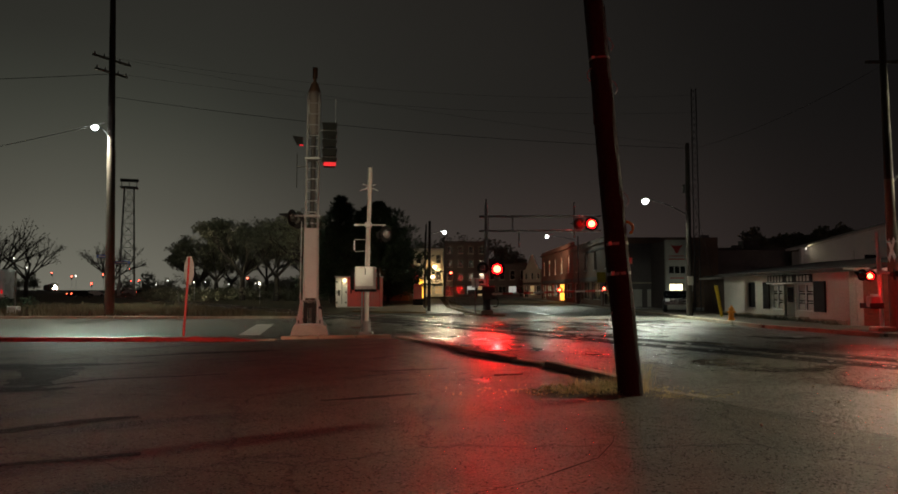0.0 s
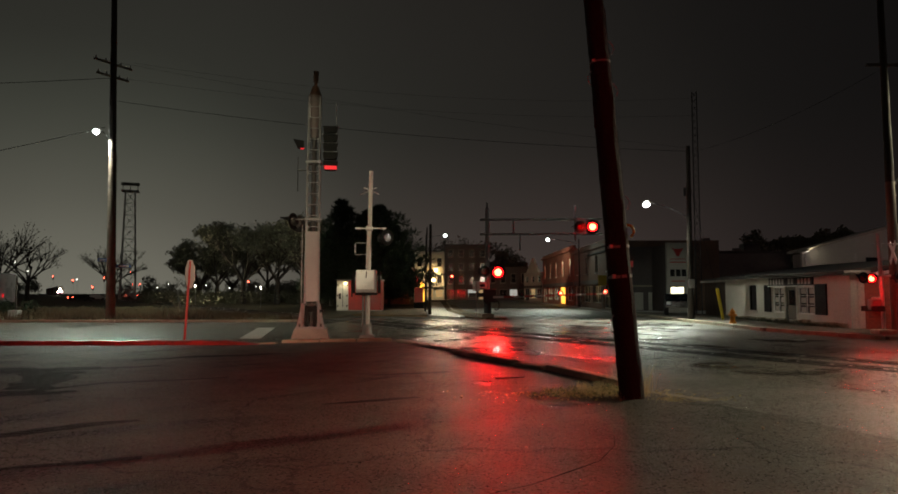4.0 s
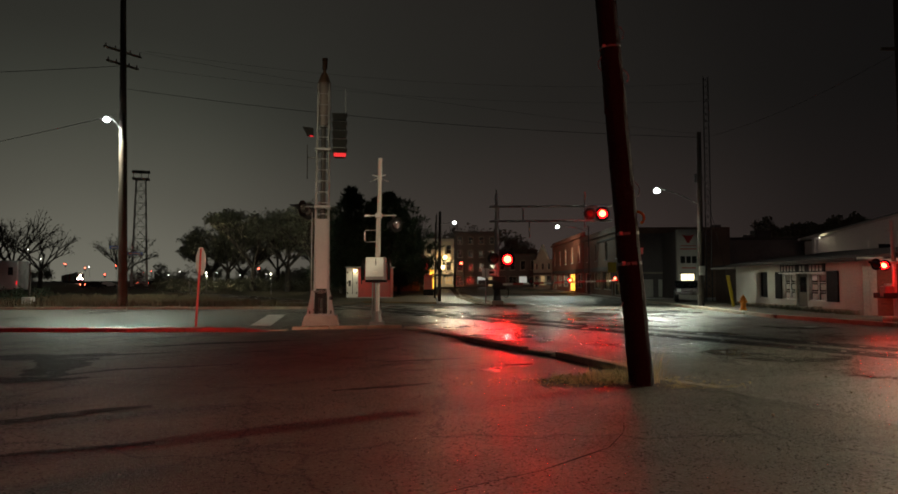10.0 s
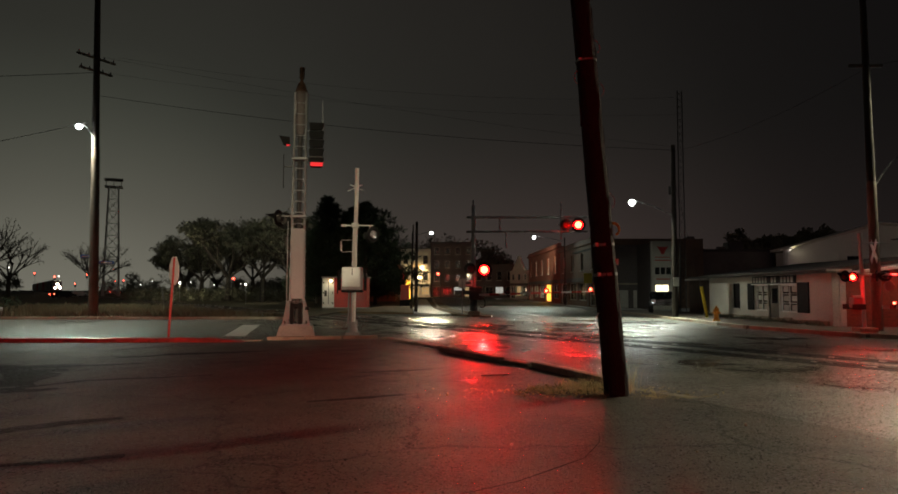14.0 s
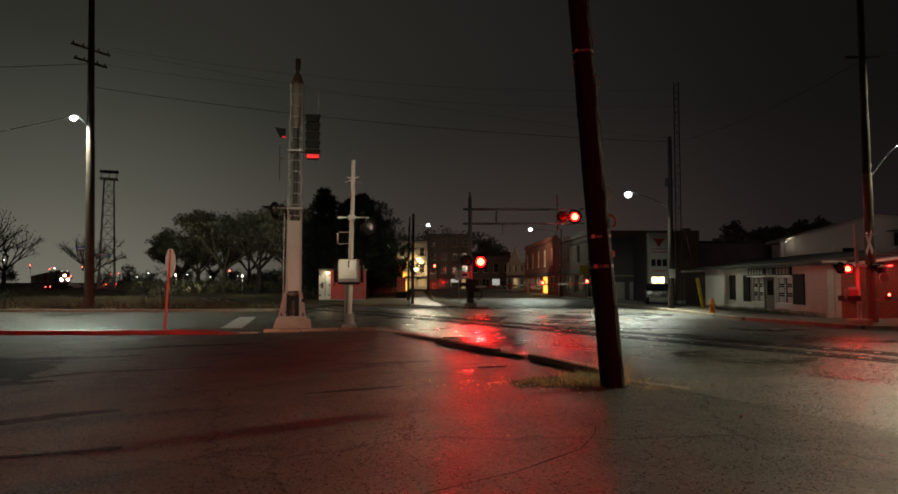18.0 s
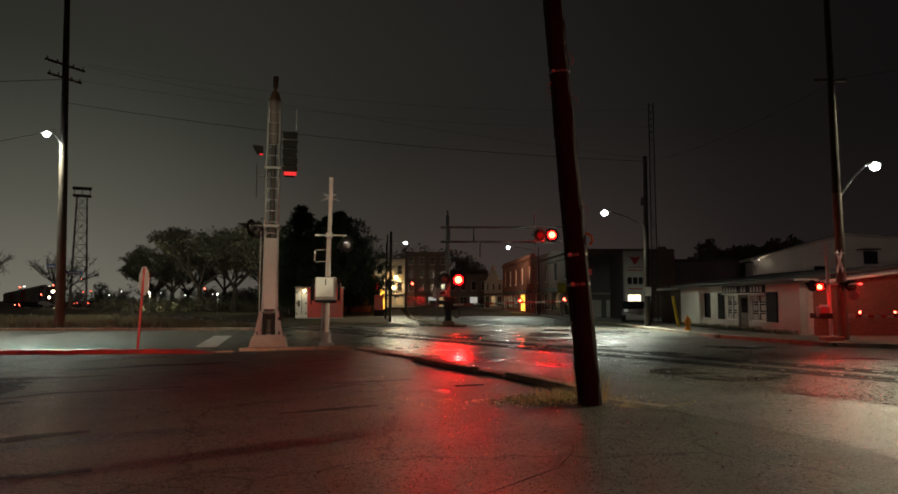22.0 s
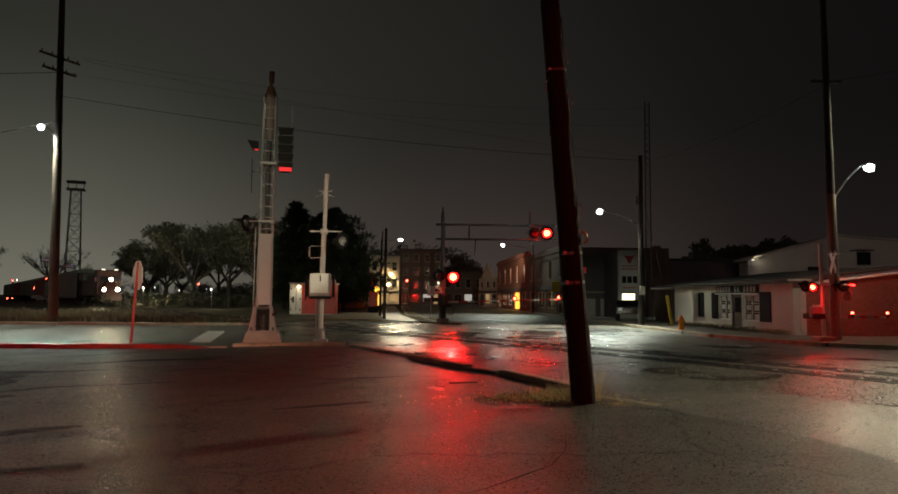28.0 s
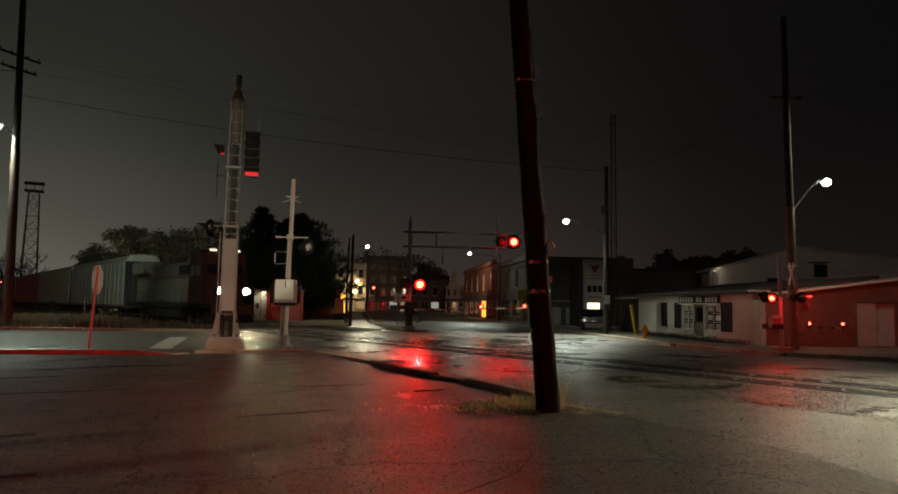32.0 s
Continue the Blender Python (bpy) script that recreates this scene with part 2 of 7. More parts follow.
    if cracks:
        cell = nodes.new("ShaderNodeTexVoronoi")
        cell.feature = "DISTANCE_TO_EDGE"
        cell.inputs["Scale"].default_value = 0.23
        bend = nodes.new("ShaderNodeMix")
        bend.data_type, bend.blend_type = "RGBA", "LINEAR_LIGHT"
        bend.inputs[0].default_value = 0.35
        links.new(tc.outputs["Object"], bend.inputs[6])
        warp = nodes.new("ShaderNodeTexNoise")
        warp.inputs["Scale"].default_value, warp.inputs["Detail"].default_value = 1.7, 5
        links.new(tc.outputs["Object"], warp.inputs["Vector"])
        links.new(warp.outputs["Color"], bend.inputs[7])
        links.new(bend.outputs[2], cell.inputs["Vector"])
        line = ramp(cell.outputs["Distance"], 0.001, 0.010)
        base = mixed(1.0, base, ramp(line, 0.0, 1.0, (0.45, 0.45, 0.45), (1, 1, 1)), "MULTIPLY")
    bsdf.inputs["Specular IOR Level"].default_value = spec
    links.new(base, bsdf.inputs["Base Color"])
    gloss = mixed(damp, rough_dry, rough_wet, rgba=False)
    # single stones are polished or dull
    polish = nodes.new("ShaderNodeMath")
    polish.operation = "MULTIPLY"
    links.new(gloss, polish.inputs[0])
    links.new(ramp(stones.outputs["Color"], 0.2, 0.8, (0.45, 0.45, 0.45), (1.35, 1.35, 1.35)), polish.inputs[1])
    links.new(polish.outputs[0], bsdf.inputs["Roughness"])
    relief = nodes.new("ShaderNodeBump")
    relief.inputs["Distance"].default_value = depth
    strength = mixed(damp, bump, bump * (0.9 if name in ("lot_asphalt", "damp_shaded_asphalt") else 0.35), rgba=False)
    links.new(strength, relief.inputs["Strength"])
    if name in ("lot_asphalt", "damp_shaded_asphalt"):
        # coarser lumps of worn aggregate under the grit
        lumps = nodes.new("ShaderNodeMath")
        lumps.operation = "MULTIPLY_ADD"
        lumps.inputs[1].default_value = 1.7
        links.new(tex(28.0, 3), lumps.inputs[0])
        links.new(height, lumps.inputs[2])
        height = lumps.outputs[0]
    links.new(height, relief.inputs["Height"])
    links.new(relief.outputs["Normal"], bsdf.inputs["Normal"])
    return m


M = {
    # the lot's colour also holds painted shadow bands and the lamp's falloff
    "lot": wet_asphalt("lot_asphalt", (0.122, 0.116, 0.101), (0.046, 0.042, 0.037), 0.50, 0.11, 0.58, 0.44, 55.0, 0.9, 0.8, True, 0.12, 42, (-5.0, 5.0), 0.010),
    "road": wet_asphalt("road_asphalt", (0.138, 0.131, 0.113), (0.098, 0.093, 0.080), 0.50, 0.14, 0.48, 0.26, 62.0, 0.16, 0.5, depth=0.02),
    "wetroad": wet_asphalt("wet_road_asphalt", (0.15, 0.143, 0.122), (0.085, 0.081, 0.07), 0.52, 0.16, 0.34, 0.13, 40.0, 0.5, 0.6, depth=0.012),
    "townroad": wet_asphalt("town_street_asphalt", (0.17, 0.165, 0.145), (0.12, 0.115, 0.10), 0.5, 0.2, 0.62, 0.48, 70.0, 0.2, 0.4, True, 0.3),
    "panel": wet_asphalt("crossing_panel", (0.020, 0.019, 0.018), (0.013, 0.013, 0.013), 0.50, 0.15, 0.9, 0.7, 60.0, 0.4, 0.25, False, 0.12),
    "grass": mat("lawn_grass", (0.105, 0.080, 0.042), 0.9, var=0.45, big=0.4, fine=14, bump=0.8, second=(0.035, 0.029, 0.016)),
    "deadgrass": mat("dead_brown_turf", (0.19, 0.12, 0.055), 0.9, var=0.4, big=0.7, fine=16, bump=0.7, second=(0.08, 0.055, 0.028)),
    "earth": mat("ground_earth", (0.06, 0.052, 0.036), 0.92, var=0.4, big=0.2, fine=6, bump=0.6),
    "concrete": mat("concrete", (0.34, 0.33, 0.30), 0.75, var=0.28, big=1.4, fine=40, bump=0.3),
    "kerb": mat("old_kerb", (0.38, 0.33, 0.25), 0.85, var=0.4, big=2.0, fine=30, bump=0.5),
    "walk": mat("pavement_concrete", (0.36, 0.35, 0.33), 0.55, var=0.2, big=0.5, fine=30, bump=0.2),
    "apron": mat("gravel_apron", (0.155, 0.13, 0.10), 0.85, var=0.4, big=0.8, fine=18, bump=0.6),
    "kerbred": mat("worn_red_kerb_paint", (0.46, 0.03, 0.03), 0.4, var=0.4, big=0.9, fine=9, bump=0.5, second=(0.07, 0.035, 0.03)),
    "galv": mat("galvanised_steel", (0.32, 0.32, 0.32), 0.55, 0.3, var=0.14, big=3, fine=40, bump=0.06),
    "capgrey": mat("weathered_brown_grey_steel", (0.20, 0.16, 0.15), 0.65, 0.2, var=0.3, big=2, fine=20, bump=0.2),
    "silver": mat("silver_paint", (0.62, 0.62, 0.60), 0.45, 0.25, var=0.12, big=2, fine=30, bump=0.08),
    "panelgrey": mat("weathered_panel", (0.34, 0.31, 0.31), 0.5, 0.1, var=0.15, big=1.5, fine=20, bump=0.1),
    "black": mat("black_paint", (0.016, 0.015, 0.015), 0.7, var=0.3, big=3, fine=40, bump=0.05, spec=0.18),
    "darksteel": mat("dark_steel", (0.07, 0.065, 0.062), 0.5, 0.6, var=0.3, big=2, fine=20, bump=0.15),
    "rust": mat("rusty_steel", (0.14, 0.075, 0.045), 0.7, 0.3, var=0.45, big=3, fine=25, bump=0.3),
    "rail": mat("worn_rail", (0.45, 0.43, 0.40), 0.22, 0.95, var=0.15, big=3, fine=40, bump=0.05),
    "wood": mat("creosoted_wood", (0.045, 0.034, 0.027), 0.85, var=0.45, big=1.2, fine=18, bump=0.6),
    "polewood": mat("tarred_pole_wood", (0.026, 0.019, 0.016), 0.9, var=0.5, big=1.6, fine=20, bump=0.9),
    "brownpole": mat("brown_pole_wood", (0.10, 0.068, 0.05), 0.85, var=0.45, big=1.3, fine=22, bump=0.6),
    # serves both damp patches and shadow streaks laid on the lot
    "damp": wet_asphalt("damp_shaded_asphalt", (0.024, 0.021, 0.019), (0.016, 0.015, 0.014), 0.45, 0.2, 0.66, 0.55, 60.0, 0.9, 0.8, False, 0.05, None, None, 0.014),
    "crackfill": mat("crack_shadowed_grit", (0.012, 0.011, 0.010), 0.95, var=0.4, big=3, fine=40, bump=0.5, spec=0.1),
    "puddle": mat("standing_water_film", (0.030, 0.028, 0.025), 0.24, var=0.3, big=0.8, fine=7, bump=0.12, rough_var=0.10, spec=0.7),
    "signback": mat("pale_sign_metal", (0.86, 0.84, 0.82), 0.4, var=0.06, big=3, fine=20, bump=0.04),
    "paleply": mat("grey_weathered_wood", (0.17, 0.14, 0.11), 0.85, var=0.35, big=1.5, fine=22, bump=0.5),
    "redpaint": mat("red_paint", (0.50, 0.035, 0.03), 0.45, var=0.25, big=1.2, fine=20, bump=0.1),
    "redlens": mat("unlit_red_lens", (0.16, 0.012, 0.012), 0.15, var=0.15, big=8, fine=60, bump=0.1),
    "white": mat("white_paint", (0.74, 0.72, 0.68), 0.6, var=0.14, big=0.8, fine=16, bump=0.15),
    "roadwhite": mat("road_marking", (0.62, 0.60, 0.55), 0.55, var=0.35, big=2.5, fine=35, bump=0.2),
    "stucco": mat("white_masonry", (0.60, 0.57, 0.50), 0.8, var=0.16, big=0.5, fine=12, bump=0.35, second=(0.44, 0.41, 0.36)),
    "brickred": mat("red_brick", (0.26, 0.095, 0.065), 0.8, var=0.35, big=0.7, fine=10, bump=0.3),
    "brickbrown": mat("brown_brick", (0.19, 0.115, 0.08), 0.8, var=0.35, big=0.7, fine=10, bump=0.3),
    "brickgrey": mat("dark_brick", (0.13, 0.11, 0.105), 0.8, var=0.3, big=0.5, fine=8, bump=0.3),
    "roof": mat("dark_roofing", (0.05, 0.045, 0.042), 0.85, var=0.3, big=0.6, fine=9, bump=0.3),
    "shedwhite": mat("pale_sheet_cladding", (0.72, 0.70, 0.66), 0.6, var=0.1, big=0.4, fine=8, bump=0.1),
    "trim": mat("pale_trim", (0.55, 0.52, 0.46), 0.6, var=0.15, big=1.5, fine=20, bump=0.15),
    "yellow": mat("yellow_paint", (0.62, 0.45, 0.03), 0.5, var=0.2, big=2, fine=25, bump=0.1),
    "orange": mat("orange_paint", (0.75, 0.26, 0.02), 0.5, var=0.2, big=2, fine=25, bump=0.1),
    "green": mat("green_sign", (0.05, 0.11, 0.34), 0.4, var=0.15, big=3, fine=25, bump=0.03),
    "bark": mat("tree_bark", (0.045, 0.036, 0.028), 0.9, var=0.4, big=2, fine=14, bump=0.7),
    "needle": mat("pine_needles", (0.028, 0.045, 0.022), 0.75, var=0.5, big=1.2, fine=9, bump=0.4),
    "twig": mat("bare_twigs", (0.15, 0.145, 0.10), 0.85, var=0.4, big=1.0, fine=8, bump=0.3, thin=0.35),
    "weed": mat("green_weed_leaves", (0.17, 0.20, 0.07), 0.8, var=0.5, big=5, fine=30, bump=0.2, second=(0.10, 0.085, 0.04), thin=0.4),
    "straw": mat("dry_grass", (0.60, 0.50, 0.27), 0.8, var=0.4, big=4, fine=30, bump=0.2, thin=0.45),
    "autorack": mat("car_carrier_panels", (0.36, 0.34, 0.22), 0.55, 0.15, var=0.22, big=0.5, fine=10, bump=0.1, second=(0.25, 0.23, 0.15)),
    "rackgrey": mat("car_carrier_grey_panels", (0.24, 0.26, 0.21), 0.55, 0.15, var=0.2, big=0.5, fine=10, bump=0.1, second=(0.17, 0.18, 0.15)),
    "rackred": mat("freight_car_red", (0.36, 0.07, 0.05), 0.6, 0.1, var=0.3, big=0.5, fine=10, bump=0.1),
    "locogrey": mat("locomotive_grey", (0.12, 0.12, 0.09), 0.5, 0.1, var=0.25, big=0.7, fine=10, bump=0.08),
    "locored": mat("locomotive_red", (0.07, 0.018, 0.012), 0.45, 0.1, var=0.25, big=0.7, fine=10, bump=0.08),
    "ballast": mat("track_ballast", (0.17, 0.155, 0.135), 0.9, var=0.5, big=1.5, fine=22, bump=1.0),
    "tyre": mat("tyre_rubber", (0.025, 0.025, 0.026), 0.8, var=0.25, big=4, fine=40, bump=0.2),
    "carpaint": mat("dark_car_paint", (0.02, 0.021, 0.025), 0.18, 0.2, var=0.2, big=2, fine=30, bump=0.02),
    "carwhite": mat("white_car_paint", (0.62, 0.62, 0.62), 0.3, 0.0, var=0.12, big=1, fine=20, bump=0.03),
    "chrome": mat("chrome", (0.75, 0.75, 0.76), 0.12, 1.0, var=0.08, big=5, fine=40, bump=0.02),
    "glass": mat("dark_window_glass", (0.02, 0.022, 0.025), 0.08, var=0.2, big=1, fine=8, bump=0.02),
    "curtain": mat("pale_blind", (0.5, 0.47, 0.42), 0.7, var=0.2, big=2, fine=20, bump=0.1),
    "led": glow("street_lamp_led", (0.92, 1.0, 0.97), 60),
    "clearlens": mat("glassy_lamp_lens", (0.62, 0.55, 0.55), 0.12, 0.75, var=0.15, big=6, fine=50, bump=0.15),
    "red_on": glow("lit_red_led", (1.0, 0.026, 0.008), 90),
    "red_halo": glow("red_halo_glow", (1.0, 0.004, 0.006), 9),
    "red_dim": glow("red_gate_lamp", (1.0, 0.055, 0.03), 22),
    "red_sig": glow("red_signal_row", (1.0, 0.02, 0.03), 0.8),
    "headlight": glow("headlight_lens", (1.0, 0.82, 0.50), 1200),
    "number": glow("number_board", (1.0, 0.92, 0.66), 1.6),
    "shop": glow("shop_window_light", (1.0, 0.66, 0.30), 0.35),
    "shopwhite": glow("cool_window_light", (0.95, 0.95, 0.85), 0.4),
    "shopbright": glow("bright_shop_light", (1.0, 0.88, 0.55), 2.6),
    "porch": glow("warm_lamp", (1.0, 0.68, 0.28), 14),
    "far_white": glow("far_lamp", (1.0, 0.95, 0.82), 4),
    "amber": glow("amber_lit_sign", (1.0, 0.46, 0.05), 2.4),
}


# ---------------------------------------------------------------- mesh helpers
def box(bm, c, s, rz=0.0, bevel=0.0, m=None):
    r = bmesh.ops.create_cube(bm, size=1.0)
    vs = r["verts"]
    bmesh.ops.scale(bm, vec=s, verts=vs)
    if bevel:
        es = list({e for v in vs for e in v.link_edges})
        out = bmesh.ops.bevel(bm, geom=es, offset=bevel, segments=2, affect="EDGES", profile=0.5)
        vs = [v for v in out["verts"]] + [v for v in vs if v.is_valid]
        vs = list(dict.fromkeys(vs))
    mat4 = Matrix.Translation(c) @ Matrix.Rotation(radians(rz), 4, "Z")
    if m is not None:
        mat4 = m @ mat4
    bmesh.ops.transform(bm, matrix=mat4, verts=vs)
    return vs


def tube(bm, p, q, r0, r1=None, seg=12, caps=True):
    """A round bar from p to q."""
    p, q = Vector(p), Vector(q)
    r1 = r0 if r1 is None else r1
    d = q - p
    out = bmesh.ops.create_cone(bm, cap_ends=caps, segments=seg, radius1=r0, radius2=max(r1, 1e-4), depth=d.length)
    turn = d.to_track_quat("Z", "Y").to_matrix().to_4x4()
    bmesh.ops.transform(bm, matrix=Matrix.Translation((p + q) / 2) @ turn, verts=out["verts"])
    return out["verts"]


def pipe(bm, pts, r, seg=6, closed=False):
    """One continuous round rod along the points."""
    pts = [Vector(p) for p in pts]
    n = len(pts)
    rings = []
    for i, p in enumerate(pts):
        a = pts[i - 1] if i > 0 or closed else p
        b = pts[(i + 1) % n] if i < n - 1 or closed else p
        d = (b - a).normalized()
        u = d.cross(Vector((0.31, 0.17, 0.93))).normalized()
        v = d.cross(u)
        rings.append([bm.verts.new(p + (u * math.cos(2 * math.pi * k / seg) + v * math.sin(2 * math.pi * k / seg)) * r) for k in range(seg)])
    pairs = list(zip(rings, rings[1:])) + ([(rings[-1], rings[0])] if closed else [])
    for a, b in pairs:
        for k in range(seg):
            bm.faces.new((a[k], a[(k + 1) % seg], b[(k + 1) % seg], b[k]))
    if not closed:
        bm.faces.new(rings[0][::-1]), bm.faces.new(rings[-1])


def prism(bm, outline, z0, z1):
    """A slab with the given plan outline."""
    low = [bm.verts.new((x, y, z0)) for x, y in outline]
    top = [bm.verts.new((x, y, z1)) for x, y in outline]
    n = len(outline)
    bm.faces.new(top)
    bm.faces.new(list(reversed(low)))
    for i in range(n):
        bm.faces.new((low[i], low[(i + 1) % n], top[(i + 1) % n], top[i]))


def extrude_side(bm, profile, y0, y1):
    """A solid with a profile in x and z, from y0 to y1."""
    a = [bm.verts.new((x, y0, z)) for x, z in profile]
    b = [bm.verts.new((x, y1, z)) for x, z in profile]
    n = len(profile)
    bm.faces.new(a)
    bm.faces.new(list(reversed(b)))
    for i in range(n):
        bm.faces.new((a[(i + 1) % n], a[i], b[i], b[(i + 1) % n]))


def part(name, bm, material, parent=None, label="", smooth=False):
    bmesh.ops.recalc_face_normals(bm, faces=bm.faces[:])
    data = bpy.data.meshes.new(name)
    bm.to_mesh(data)
    bm.free()
    if smooth:
        for p in data.polygons:
            p.use_smooth = True
    data.materials.append(material)
    ob = new(name, data)
    if parent is not None:
        ob.parent = parent
    if label:
        ob["label"] = label
    return ob


def box_part(name, c, s, material, parent, label="", rz=0.0, bevel=0.0):
    bm = bmesh.new()
    box(bm, c, s, rz, bevel)
    return part(name, bm, material, parent, label)


def tube_part(name, p, q, r0, material, parent, label="", r1=None, seg=12):
    bm = bmesh.new()
    tube(bm, p, q, r0, r1, seg)
    return part(name, bm, material, parent, label, smooth=False)


def thing(name, place, label, category, rz=0.0, group=""):
    ob = new(name)
    ob.empty_display_size = 0.3
    ob.matrix_world = pose(*place, 0, 0, rz)
    return tagged(ob, label, category, group)


def setting(name, bm, material, label, category):
    return tagged(part(name, bm, material), label, category, kind="structure")

# ---------------------------------------------------------------- the setting
TRACK_HEADING = -59.04


def on_track(y):
    return Vector((19.3 - 0.6 * y, y, 0.0))


def build_ground():
    bm = bmesh.new()
    prism(bm, [(-900, -200), (900, -200), (900, 1500), (-900, 1500)], -0.5, -0.03)
    setting("ground", bm, M["earth"], "dark bare earth and rough grass reaching far off", "ground")
    bm = bmesh.new()
    prism(bm, [(-140, 22.0), (-6.5, 22.0), (-2.4, 22.8), (2.4, 11.6), (4.0, 7.6), (6.8, -40), (45, -40), (45, 12), (24, 17), (15.2, 24.4), (13.6, 30.5), (13.2, 40), (13.4, 60), (13.2, 175), (-1.0, 175),
               (0.2, 90), (0.9, 60), (1.6, 46.5), (-4, 40.0), (-30, 40.0), (-140, 41.5)], -0.3, 0.0)
    setting("road", bm, M["road"], "pale worn asphalt street, wet and shining near the rails", "road")
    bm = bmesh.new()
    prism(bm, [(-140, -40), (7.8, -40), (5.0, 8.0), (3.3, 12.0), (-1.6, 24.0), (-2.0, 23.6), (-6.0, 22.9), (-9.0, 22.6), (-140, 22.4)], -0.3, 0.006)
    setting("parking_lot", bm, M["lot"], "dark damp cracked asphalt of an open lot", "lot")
    bm = bmesh.new()
    prism(bm, [(2.0, 46.6), (13.3, 46.6), (13.3, 60), (13.1, 174), (-0.9, 174), (0.3, 90), (0.95, 60)], -0.2, 0.006)
    setting("town_street", bm, M["townroad"], "pale asphalt street running into the town", "road")
    # lawn west of the street, on both sides of the railway
    bm = bmesh.new()
    prism(bm, [(-140, 41.8), (-30, 40.4), (-8.0, 40.4), (-7.0, 52.0), (-2.6, 51.0), (-2.6, 84), (-4.2, 170), (-140, 330)], -0.2, 0.05)
    setting("lawn", bm, M["grass"], "dark rough lawn with dead grass beside the railway", "grass")
    bm = bmesh.new()
    prism(bm, [(-1.5, 49.0), (0.6, 45.6), (1.0, 46.2), (-0.25, 62), (-0.9, 90), (-1.6, 120), (-3.2, 120), (-2.4, 84), (-2.0, 62)], -0.2, 0.09)
    setting("pavement_west", bm, M["walk"], "pale wet concrete pavement along the street", "pavement")
    bm = bmesh.new()
    prism(bm, [(-0.2, 62), (1.05, 46.2), (1.9, 44.0), (3.4, 43.2), (3.6, 44.6), (1.3, 58), (0.6, 90), (-0.85, 90)], -0.2, 0.10)
    setting("verge", bm, M["deadgrass"], "narrow brown grass verge behind the kerb", "grass")
    bm = bmesh.new()
    prism(bm, [(-7.2, 51.9), (-1.6, 49.2), (-2.1, 62), (-2.3, 84), (-5.2, 84), (-5.6, 66)], -0.2, 0.075)
    setting("verge", bm, M["deadgrass"], "brown dead turf between the cabin and the pavement", "grass")
    bm = bmesh.new()
    prism(bm, [(13.4, 30.5), (15.0, 24.6), (24, 17.2), (45, 12.2), (45, 29.6), (17.4, 29.6), (16.9, 45), (17.5, 52), (13.6, 56), (13.4, 42)], -0.2, 0.12)
    setting("pavement_east", bm, M["apron"], "stained gravel and concrete apron before the buildings", "pavement")
    bm = bmesh.new()
    prism(bm, [(13.4, 56.4), (60, 52.4), (60, 58), (14.2, 60), (14.2, 170), (13.4, 170)], -0.2, 0.12)
    setting("pavement_town", bm, M["walk"], "concrete pavement in front of the town buildings", "pavement")


build_ground()


